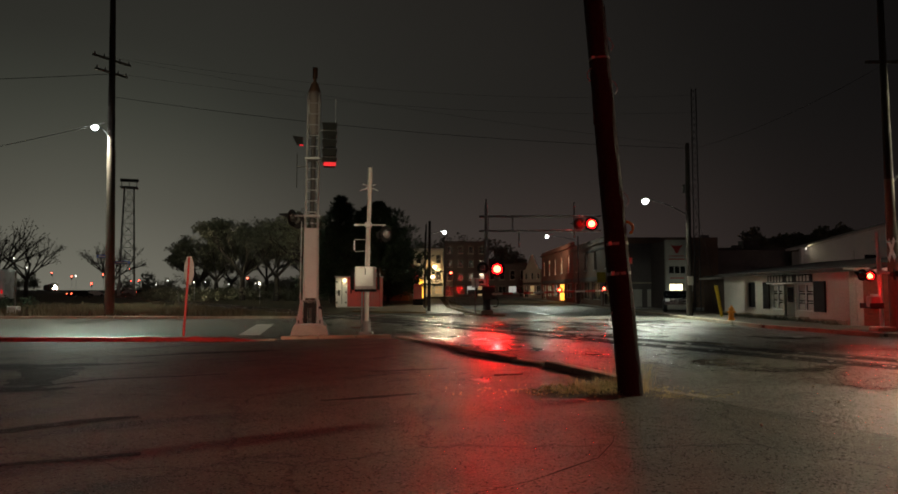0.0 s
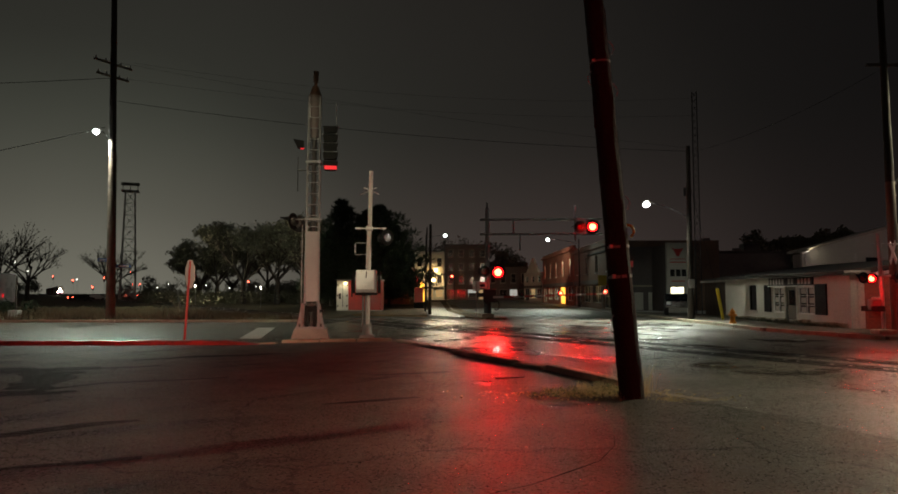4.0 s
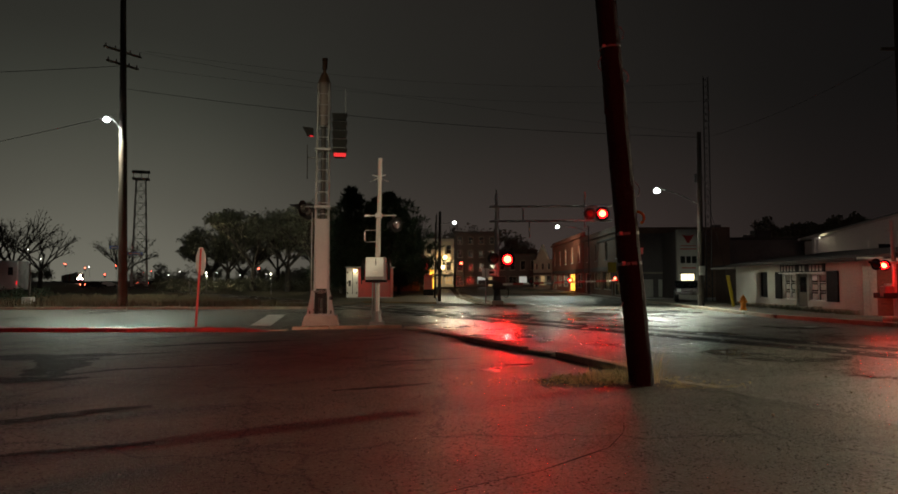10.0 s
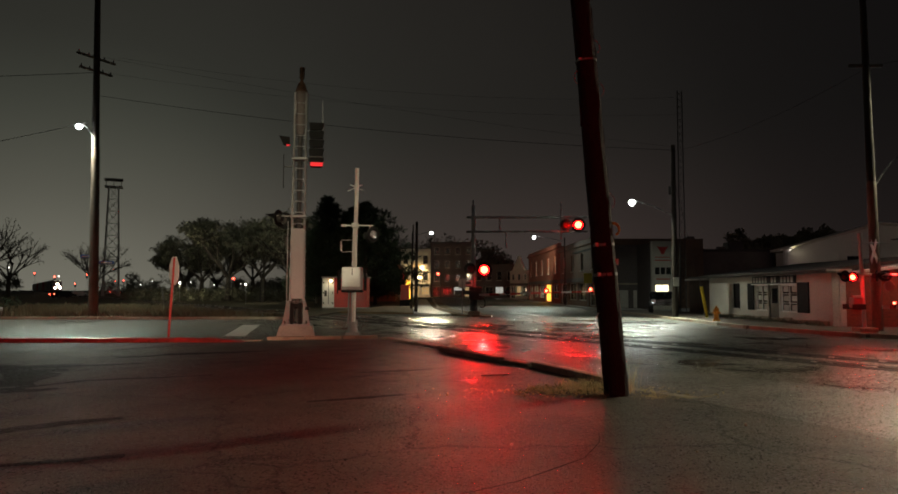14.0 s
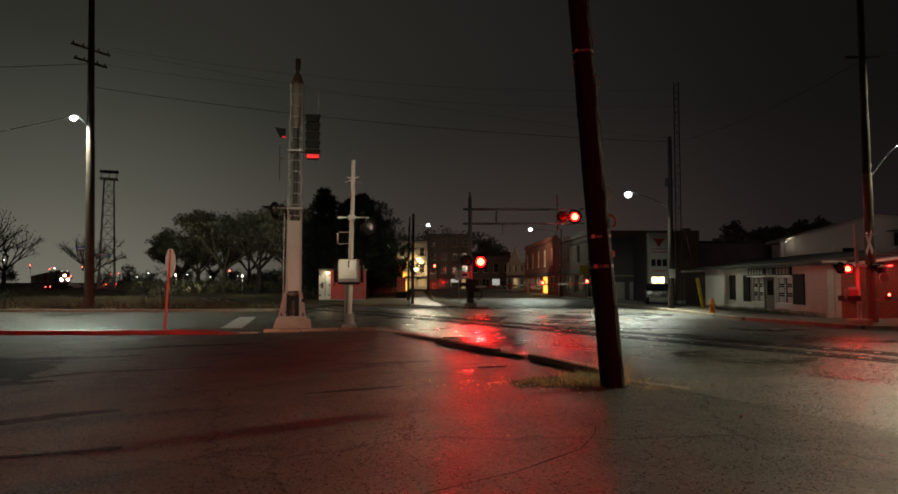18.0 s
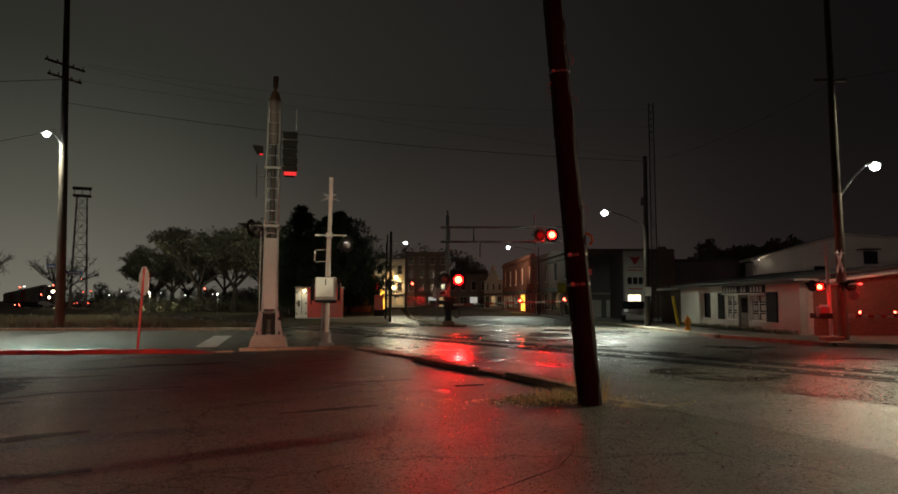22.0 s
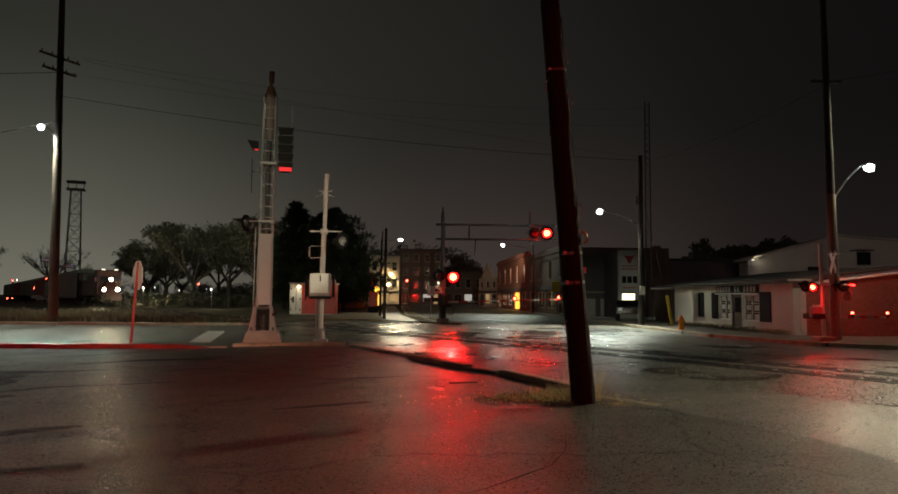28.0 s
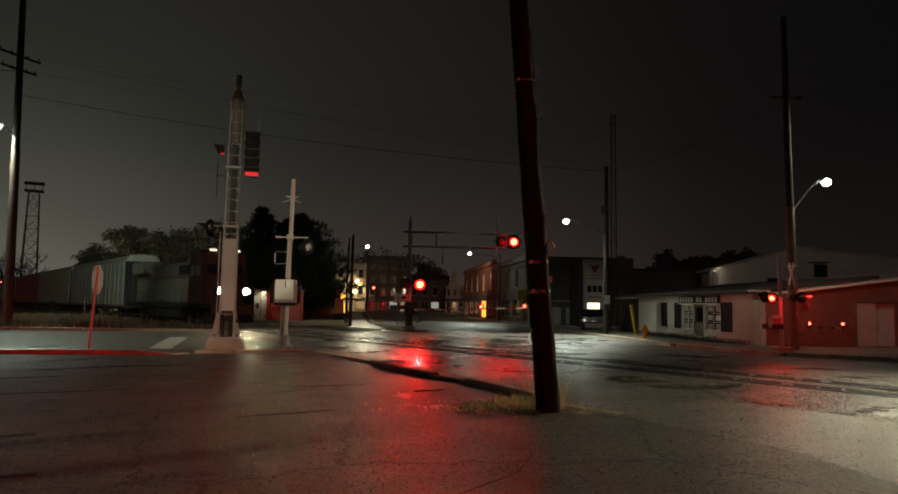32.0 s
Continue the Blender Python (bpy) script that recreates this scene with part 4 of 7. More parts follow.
def build_gate_post():
    """The white signal post with the gate machine, seen from behind."""
    root = thing("gate_post", (-3.05, 25.9, 0), "white crossing signal post with a grey gate machine", "crossing signal", 0)
    bm = bmesh.new()
    box(bm, (0.02, 0, 0.06), (0.50, 0.46, 0.12), bevel=0.02)
    tube(bm, (0.02, 0, 0.1), (0.02, 0, 0.5), 0.20, 0.13, 12)
    part("base_casting", bm, M["galv"], root, "dull silver cast base")
    for sx in (-0.15, 0.15):
        for sy in (-0.14, 0.14):
            tube_part("bolt", (sx, sy, 0.4), (sx, sy, 0.56), 0.025, M["galv"], root, seg=8)
    tube_part("post", (0.03, 0, 0.4), (0.13, 0, 6.15), 0.080, M["white"], root, "white-painted tubular post", r1=0.076, seg=20)
    tube_part("conduit", (-0.14, -0.05, 0.45), (-0.12, -0.05, 2.0), 0.03, M["galv"], root, seg=8)
    tube_part("conduit", (-0.03, -0.12, 0.45), (-0.03, -0.12, 2.0), 0.025, M["galv"], root, seg=8)
    tube_part("conduit", (-0.02, -0.08, 2.5), (0.02, -0.07, 4.0), 0.018, M["silver"], root, seg=8)
    # gate machine
    bm = bmesh.new()
    box(bm, (0.01, -0.22, 2.06), (0.74, 0.44, 0.84), bevel=0.05)
    machine = part("gate_machine", bm, M["panelgrey"], root, "grey cast gate machine housing")
    box_part("housing_cover", (-0.01, -0.455, 2.12), (0.64, 0.03, 0.70), M["silver"], machine, "pale flat cover", bevel=0.012)
    box_part("marking", (0.03, -0.474, 2.30), (0.035, 0.004, 0.24), M["black"], machine)
    box_part("marking", (0.0, -0.474, 1.95), (0.18, 0.004, 0.03), M["white"], machine)
    box_part("marking", (0.0, -0.474, 1.90), (0.16, 0.004, 0.02), M["white"], machine)
    box_part("bottom_guard", (0.02, -0.22, 1.61), (0.76, 0.42, 0.09), M["black"], machine, bevel=0.02)
    for sx, rz in ((-0.46, 8), (0.47, -5)):
        bm = bmesh.new()
        box(bm, (sx, -0.12, 2.02), (0.09, 0.14, 0.78), rz, bevel=0.02)
        part("counterweight_arm", bm, M["black"], machine)
        tube_part("pivot", (sx * 0.75, -0.12, 2.2), (sx * 1.15, -0.12, 2.2), 0.06, M["galv"], machine)
    tube_part("hanging_bar", (-0.52, -0.2, 1.5), (-0.52, -0.2, 2.3), 0.025, M["black"], machine, seg=8)
    # lamp crossarm and sign hoop
    tube_part("crossarm", (-0.36, 0, 4.02), (0.72, 0, 4.02), 0.03, M["silver"], root, seg=10)
    bm = bmesh.new()
    box(bm, (0.08, 0, 4.02), (0.26, 0.26, 0.20), bevel=0.05)
    part("crossarm_hub", bm, M["silver"], root)
    box_part("arm_end", (-0.34, 0, 4.02), (0.20, 0.10, 0.08), M["silver"], root, bevel=0.015)
    flasher(root, (0.55, 0.12, 3.66), (0.88, 0.48, 0), phase=2, size=0.14, ring="chrome", hood_len=0.46)
    flasher(root, (0.74, -0.06, 3.68), (0.72, -0.69, 0), size=0.15, ring="chrome", hood=False, glass="clearlens")
    tube_part("lamp_stem", (0.62, 0, 4.02), (0.60, 0.0, 3.80), 0.025, M["silver"], root, seg=8)
    bm = bmesh.new()
    pts = [(-0.02, 0, 3.48), (-0.40, 0, 3.48), (-0.43, 0, 3.42), (-0.43, 0, 3.10), (-0.40, 0, 3.04), (-0.02, 0, 3.06)]
    pipe(bm, pts, 0.014)
    part("sign_bracket", bm, M["silver"], root)
    box_part("sign_plate", (-0.435, 0.0, 3.26), (0.02, 0.30, 0.34), M["silver"], root, "edge-on sign plate")
    for s in (-1, 1):
        tube_part("clamp_bolt", (0.1, 0, 5.45), (0.1 + s * 0.24, 0, 5.53), 0.02, M["silver"], root, seg=6)
        tube_part("clamp_bolt", (0.1, 0, 5.42), (0.1 + s * 0.34, -0.05, 5.28), 0.016, M["silver"], root, seg=6)


build_gate_post()


def build_stop_sign():
    root = thing("stop_sign", (-8.82, 23.5, 0), "back of an octagonal stop sign on a thin red post", "road sign", 0)
    bm = bmesh.new()
    box(bm, (0.075, 0, 1.35), (0.06, 0.05, 2.74))
    post = part("post", bm, M["redpaint"], root, "thin red-painted channel post")
    post.matrix_local = Matrix.Rotation(radians(3.0), 4, "Y") @ Matrix.Translation((-0.06, 0, 0))
    bm = bmesh.new()
    r = 0.465 / math.cos(radians(22.5))
    pts = [(r * math.cos(radians(22.5 + 45 * i)), r * math.sin(radians(22.5 + 45 * i))) for i in range(8)]
    a = [bm.verts.new((x, 0.008, z)) for x, z in pts]
    b = [bm.verts.new((x, -0.008, z)) for x, z in pts]
    bm.faces.new(a), bm.faces.new(b[::-1])
    for i in range(8):
        bm.faces.new((a[i], a[(i + 1) % 8], b[(i + 1) % 8], b[i]))
    blade = part("sign_blade", bm, M["signback"], root, "bare aluminium back of the sign")
    blade.matrix_local = pose(0.135, 0.05, 2.28, 0, 0, -51)
    for zz in (2.1, 2.5):
        tube_part("bolt", (0.13, -0.03, zz), (0.13, 0.04, zz), 0.012, M["galv"], root, seg=6)


build_stop_sign()


def utility_pole(name, base, top, r0, r1, label, wood="wood", gnarl=0.035):
    """A wooden pole with an uneven, checked outline. Returns the thing."""
    root = thing(name, base, label, "utility pole", 0)
    bm = bmesh.new()
    base, top = Vector(base), Vector(top)
    d = top - base
    n, seg = 90, 18
    rings = []
    for i in range(n + 1):
        f = i / n
        c = d * f
        r = r0 + (r1 - r0) * f
        ring = []
        for j in range(seg):
            a = 2 * math.pi * j / seg
            k = r * (1 + gnarl * noise.noise((math.cos(a) * 1.3 + base.x, math.sin(a) * 1.3, f * 14)) + gnarl * 0.6 * noise.noise((math.cos(a) * 3, math.sin(a) * 3, f * 55)) + 0.02 * noise.noise((j * 2.1, base.y, f * 2)))
            ring.append(bm.verts.new(c + Vector((math.cos(a) * k, math.sin(a) * k, -0.15 if i == 0 else 0))))
        rings.append(ring)
    for a, b in zip(rings, rings[1:]):
        for j in range(seg):
            bm.faces.new((a[j], a[(j + 1) % seg], b[(j + 1) % seg], b[j]))
    bm.faces.new(rings[-1])
    part("pole", bm, M[wood], root, "dark checked wooden pole")
    return root


def lamp_head(name, place, aim, label, arm_from, power_glow="led", r=0.028):
    """A street lamp: curved arm, cobra head and glowing lens. arm_from: where the arm meets its pole."""
    place, arm_from = Vector(place), Vector(arm_from)
    root = thing(name, place, label, "street lamp", math.degrees(math.atan2(place.y - arm_from.y, place.x - arm_from.x)))
    inv = root.matrix_world.inverted()
    start = inv @ arm_from
    bm = bmesh.new()
    pts = []
    for i in range(11):
        f = i / 10
        p = start.lerp(Vector((-0.25, 0, 0.06)), f)
        p.z += (abs(start.z) * 0.05 + 0.06) * math.sin(f * math.pi)
        pts.append(p)
    pipe(bm, pts, r, 8)
    part("arm", bm, M["galv"], root, "curved galvanised arm")
    bm = bmesh.new()
    box(bm, (0, 0, 0.06), (0.50, 0.24, 0.09), bevel=0.04)
    part("head", bm, M["silver"], root, "flat grey lamp housing")
    # ball lens larger than a real one, so the glare is in its shape
    bm = bmesh.new()
    bmesh.ops.create_uvsphere(bm, u_segments=24, v_segments=14, radius=0.17, matrix=Matrix.Translation((0.05, 0, -0.02)) @ Matrix.Diagonal((1.05, 1.0, 0.92, 1)))
    part("lens", bm, M[power_glow], root, "glowing white lens swollen to the size of its glare", smooth=True)
    return root


def build_poles():
    # the leaning pole at the edge of the lot
    root = utility_pole("leaning_utility_pole", (2.85, 11.17, 0), (1.86, 11.2, 12.4), 0.195, 0.125, "leaning weathered wooden utility pole with metal bands", "polewood", 0.085)
    axis = Vector((-0.99, 0.03, 12.4)) / 12.4
    for z, h in ((2.37, 0.045), (1.90, 0.05), (5.35, 0.03)):
        r = 0.186 - 0.004 * z
        bm = bmesh.new()
        tube(bm, axis * (z - h / 2), axis * (z + h / 2), r + 0.008, r + 0.008, 24)
        band = part("metal_band", bm, M["galv"], root, "bright steel band round the pole")
        box_part("buckle", axis * z + Vector((-r * 0.75, -r * 0.75, 0)), (0.05, 0.05, h * 1.3), M["silver"], band)
    bm = bmesh.new()
    c = axis * 2.62 + Vector((0.16, -0.02, 0))
    pipe(bm, [c + Vector((0.02 + 0.10 * math.cos(radians(-60 + i * 24)), 0, 0.10 * math.sin(radians(-60 + i * 24)))) for i in range(8)], 0.022)
    part("yellow_guard", bm, M["yellow"], root, "curled yellow plastic guard")
    box_part("tag", axis * 2.10 + Vector((0.19, -0.03, 0)), (0.05, 0.02, 0.10), M["signback"], root, "small pale tag")
    for z, s in ((5.6, 1), (4.9, 1), (3.1, 1), (5.1, -1), (1.2, -1)):
        r = 0.186 - 0.004 * z
        bm = bmesh.new()
        c = axis * z + Vector((s * r * 0.97, -r * 0.25, 0))
        pipe(bm, [c + Vector((s * 0.07 * math.sin(a * 0.4), -0.01 * a, 0.10 - 0.035 * a)) for a in range(8)], 0.007, 6)
        part("staple", bm, M["silver"], root, "bright loop of loose wire")
    for k in range(9):
        z = 0.5 + k * 0.66
        r = 0.187 - 0.004 * z
        s = 1 if k % 3 else -1
        bm = bmesh.new()
        tube(bm, axis * z + Vector((s * r * 0.88, -0.03, -0.18)), axis * (z + 0.3) + Vector((s * r * 0.90, -0.02, 0.16)), 0.03, 0.012, 6)
        part("splinter", bm, M["polewood"], root, "lifting strip of checked wood")
    # pole with the western street lamp
    root = utility_pole("utility_pole", (-20.4, 42.5, 0), (-20.75, 42.5, 20.5), 0.27, 0.16, "tall wooden utility pole with a crossarm and a lamp")
    # lighter sleeve below the lamp: its light on the pole, put into the colour
    bm = bmesh.new()
    tube(bm, (0, 0, 0.02), (-0.16, 0, 10.2), 0.285, 0.225, 18)
    part("worn_sleeve", bm, M["brownpole"], root, "lower pole in lighter brown for the lamp's light")
    m = Matrix.Rotation(radians(62), 4, "Z")
    for z, length in ((15.7, 2.6), (14.9, 2.2)):
        bm = bmesh.new()
        box(bm, (0, 0, z), (length, 0.11, 0.13), bevel=0.01, m=Matrix.Translation((-0.28, 0, 0)) @ m)
        arm = part("crossarm", bm, M["paleply"], root, "timber crossarm with insulators")
        for k in (-0.45, -0.2, 0.2, 0.45):
            p = Matrix.Translation((-0.28, 0, 0)) @ m @ Vector((k * length, 0, z + 0.06))
            tube_part("insulator", p, p + Vector((0, 0, 0.17)), 0.05, M["silver"], arm, r1=0.03, seg=10)
    box_part("street_name_blade", (-0.55, -0.05, 3.64), (0.56, 0.02, 0.17), M["green"], root, "dark blue street name blade")
    box_part("street_name_blade", (0.72, -0.05, 3.27), (0.92, 0.02, 0.18), M["green"], root, "dark blue street name blade")
    box_part("street_name_bars", (0.72, -0.064, 3.27), (0.66, 0.004, 0.07), M["trim"], root)
    box_part("street_name_bars", (-0.55, -0.064, 3.64), (0.38, 0.004, 0.06), M["trim"], root)
    lamp_head("street_lamp", LAMP_WEST, None, "bright white street lamp on the tall wooden pole", (-20.55, 42.4, 10.6))
    # pole on the east side of the street
    root = utility_pole("utility_pole", (13.9, 40.85, 0.1), (13.95, 40.85, 10.2), 0.18, 0.12, "dark wooden utility pole with a street lamp arm")
    box_part("notice", (0.02, -0.19, 2.05), (0.34, 0.02, 0.52), M["white"], root, "pale notice fixed to the pole")
    box_part("transformer_bracket", (-0.2, 0, 7.4), (0.12, 0.1, 0.5), M["darksteel"], root)
    lamp_head("street_lamp", LAMP_EAST, None, "bright white street lamp reaching over the street", (13.85, 40.85, 6.0))
    # pole behind the eastern crossing signal
    root = utility_pole("utility_pole", (16.85, 26.7, 0.1), (16.7, 26.7, 13.8), 0.19, 0.11, "tall utility pole with a lamp behind the crossing signal")
    bm = bmesh.new()
    tube(bm, (0, 0, 0), (-0.06, 0, 5.75), 0.195, 0.165, 18)
    part("pale_sleeve", bm, M["paleply"], root, "paler lower pole")
    box_part("crossarm", (-0.13, 0, 10.3), (1.3, 0.1, 0.1), M["paleply"], root)
    lamp_head("street_lamp", LAMP_SIGNAL, None, "bright white street lamp on an angled arm", (16.9, 26.65, 5.7))
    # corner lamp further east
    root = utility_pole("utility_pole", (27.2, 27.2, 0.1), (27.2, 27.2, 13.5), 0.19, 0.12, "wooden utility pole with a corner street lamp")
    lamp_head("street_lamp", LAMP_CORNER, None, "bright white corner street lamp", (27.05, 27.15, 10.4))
    # pole and lamp added out of view to carry the mast fill
    root = utility_pole("utility_pole", (-10.2, -26.4, 0.0), (-10.2, -26.4, 9.6), 0.18, 0.12, "added wooden pole for the rear lamp, out of view")
    lamp_head("lot_lamp", LAMP_REAR, None, "added white lamp behind the lot, out of view", (-10.1, -26.35, 8.4))
    # unseen pole and glowing panel added to go with the red fill
    root = utility_pole("utility_pole", (12.3, -24.9, 0.0), (12.3, -24.9, 7.2), 0.15, 0.11, "added wooden pole, out of view, carrying the red panel")
    box_part("red_fill_panel", (-0.1, 0.35, 5.5), (0.9, 0.14, 0.5), M["red_sig"], root, "added glowing red panel, out of view", rz=14, bevel=0.02)
    # slim steel lattice tower
    root = thing("lattice_tower", (17.9, 51.0, 0.1), "slim dark steel lattice radio tower", "tower", 12)
    h = 16.2
    for a in (90, 210, 330):
        w = 0.27
        tube_part("leg", (w * math.cos(radians(a)), w * math.sin(radians(a)), 0), (w * 0.8 * math.cos(radians(a)), w * 0.8 * math.sin(radians(a)), h), 0.035, M["darksteel"], root, seg=6)
    bm = bmesh.new()
    for k in range(32):
        z = 0.3 + k * 0.5
        for a in (90, 210, 330):
            p = Vector((0.25 * math.cos(radians(a)), 0.25 * math.sin(radians(a)), z))
            q = Vector((0.25 * math.cos(radians(a + 120)), 0.25 * math.sin(radians(a + 120)), z + 0.5))
            tube(bm, p, q, 0.016, seg=5)
    part("lacing", bm, M["darksteel"], root)
    # wooden poles by the west pavement
    utility_pole("utility_pole", (-1.45, 51.0, 0.1), (-1.40, 51.0, 6.6), 0.12, 0.09, "short dark wooden pole beside the pavement")
    utility_pole("utility_pole", (-2.1, 60.0, 0.1), (-1.95, 60.0, 7.2), 0.08, 0.06, "thin pale wooden pole beside the pavement")
    # town lamps
    for p, s in ((LAMP_TOWN_A, -1), (LAMP_TOWN_B, 1)):
        base = (-2.55 if s < 0 else 13.75, p[1], 0.1)
        root = thing("lamp_column", base, "dark steel street lamp column in the town", "lamp column")
        tube_part("column", (0, 0, 0), (0, 0, p[2] - 0.1), 0.10, M["darksteel"], root, r1=0.06)
        tube_part("footing_cover", (0, 0, 0), (0, 0, 0.5), 0.17, M["darksteel"], root, r1=0.13)
        lamp_head("street_lamp", p, None, "bright white town street lamp", (base[0], base[1], p[2] - 0.5))
    # overhead wires
    def wire(p, q, sag, r=0.012, metal="black"):
        p, q = Vector(p), Vector(q)
        bm = bmesh.new()
        pts = []
        for i in range(25):
            f = i / 24
            v = p.lerp(q, f) - p
            v.z -= sag * 4 * f * (1 - f)
            pts.append(v)
        pipe(bm, pts, r, 5)
        ob = tagged(part("overhead_wire", bm, M[metal]), "black overhead wire strung between poles", "wire")
        ob.location = p
    wire((-20.6, 42.4, 13.4), (13.9, 40.85, 9.9), 0.5, 0.014)
    wire((-19.6, 42.9, 15.9), (17.9, 51.0, 15.9), 1.0, 0.006)
    wire((-20.7, 42.5, 14.9), (17.9, 51.0, 14.6), 0.9, 0.006)
    wire((-21.6, 41.9, 15.9), (13.9, 40.85, 10.1), 0.4, 0.006)
    wire((-20.7, 42.4, 14.8), (-62, 38, 13.5), 0.6, 0.018)
    wire((-20.9, 42.2, 11.7), (-52, 42, 5.6), 0.3, 0.02, "galv")
    wire((13.95, 40.85, 9.8), (16.75, 26.7, 10.3), 0.4, 0.007)
    wire((16.75, 26.7, 10.4), (27.2, 27.2, 13.2), 0.3, 0.007)


build_poles()


def gate_arm(root, p, q, n=11):
    """A gate arm in red and white lengths, from p to q in the thing's space."""
    p, q = Vector(p), Vector(q)
    for i in range(n):
        a, b = p.lerp(q, i / n), p.lerp(q, (i + 1) / n)
        d = (b - a)
        bm = bmesh.new()
        m = Matrix.Translation((a + b) / 2) @ d.to_track_quat("X", "Z").to_matrix().to_4x4()
        h = 0.13 - 0.05 * i / n
        box(bm, (0, 0, 0), (d.length - 0.004, 0.04, h), m=m)
        part("arm_length", bm, M["redpaint"] if i % 2 else M["white"], root, "red reflective length" if i % 2 else "white reflective length")


def gate_lamp(root, c, r=0.085):
    c = Vector(c)
    box_part("lamp_bracket", c - Vector((0, 0, 0.06)), (0.06, 0.06, 0.12), M["black"], root)
    bm = bmesh.new()
    bmesh.ops.create_uvsphere(bm, u_segments=16, v_segments=10, radius=r)
    bmesh.ops.translate(bm, vec=c + Vector((0, 0, 0.05)), verts=bm.verts[:])
    part("arm_lamp", bm, M["red_dim"], root, "small glowing red arm lamp", smooth=True)


def build_gantry():
    root = thing("cantilever_signal", (2.37, 44.4, 0), "cantilever crossing signal with a truss arm over the street", "crossing signal", 0)
    bm = bmesh.new()
    box(bm, (0, 0, 0.15), (0.75, 0.75, 0.4), bevel=0.04)
    part("footing", bm, M["kerb"], root, "concrete footing")
    tube_part("mast_foot", (0, 0, 0.3), (0, 0, 1.4), 0.25, M["darksteel"], root, "dark flared mast foot", r1=0.2, seg=16)
    tube_part("mast", (0, 0, 1.3), (-0.02, 0, 7.0), 0.15, M["galv"], root, "galvanised steel mast", r1=0.11, seg=16)
    tube_part("mast_top", (-0.02, 0, 7.0), (-0.02, 0, 7.35), 0.05, M["galv"], root)
    for z in (6.25, 5.33):
        for y in (-0.25, 0.25):
            tube_part("arm_chord", (-0.45, y, z), (7.2, y, z + 0.02), 0.05, M["galv"], root, seg=8)
    for i in range(5):
        x = 0.1 + i * 1.55
        for y in (-0.25, 0.25):
            if i in (0, 1, 4):
                tube_part("arm_post", (x, y, 5.33), (x, y, 6.25), 0.035, M["galv"], root, seg=6)
        tube_part("arm_tie", (x, -0.25, 5.33), (x, 0.25, 5.33), 0.03, M["galv"], root, seg=6)
    tube_part("arm_end_post", (5.55, 0, 4.9), (5.55, 0, 7.15), 0.06, M["galv"], root, seg=8)
    tube_part("drop_post", (2.05, 0, 4.3), (2.05, 0, 5.33), 0.05, M["galv"], root, seg=8)
    tube_part("lamp_arm", (5.3, -0.15, 5.78), (7.0, -0.15, 5.78), 0.04, M["galv"], root, seg=8)
    south = (-0.12, -1, 0)
    flasher(root, (5.80, -0.35, 5.76), south, phase=1, size=0.19)
    flasher(root, (6.58, -0.35, 5.76), south, phase=0, size=0.23)
    tube_part("mast_lamp_arm", (-0.45, -0.15, 3.0), (0.75, -0.15, 3.0), 0.04, M["galv"], root, seg=8)
    flasher(root, (-0.25, -0.35, 2.98), south, phase=1, size=0.19)
    flasher(root, (0.64, -0.35, 2.92), south, phase=0, size=0.25)
    box_part("track_sign", (-0.45, -0.3, 2.1), (0.75, 0.02, 0.36), M["white"], root, "white sign below the lamps")
    box_part("track_sign_bars", (-0.45, -0.314, 2.1), (0.5, 0.004, 0.16), M["black"], root)
    bm = bmesh.new()
    box(bm, (0.1, -0.3, 1.45), (0.8, 0.6, 0.8), bevel=0.05)
    machine = part("gate_machine", bm, M["darksteel"], root, "dark gate machine housing")
    for s in (-1, 1):
        bm = bmesh.new()
        box(bm, (-0.55, -0.3 + s * 0.36, 1.5), (1.3, 0.06, 0.26), bevel=0.02)
        part("counterweight_arm", bm, M["darksteel"], machine)
    bm = bmesh.new()
    pipe(bm, [(0.52 + 0.18 * math.cos(radians(100 - i * 30)), -0.3, 0.85 + 0.3 * math.sin(radians(100 - i * 30))) for i in range(9)], 0.03)
    part("cable_loop", bm, M["black"], machine)
    gate_arm(root, (0.3, -0.7, 1.36), (8.6, -0.7, 1.62), 13)
    for x, beat in ((2.05, 1), (4.46, 0)):
        flasher(root, (x, -0.80, 1.51 + 0.03 * (x - 1)), south, phase=beat, size=0.085, hood=False)
    gate_lamp(root, (7.22, -0.76, 1.65))


build_gantry()


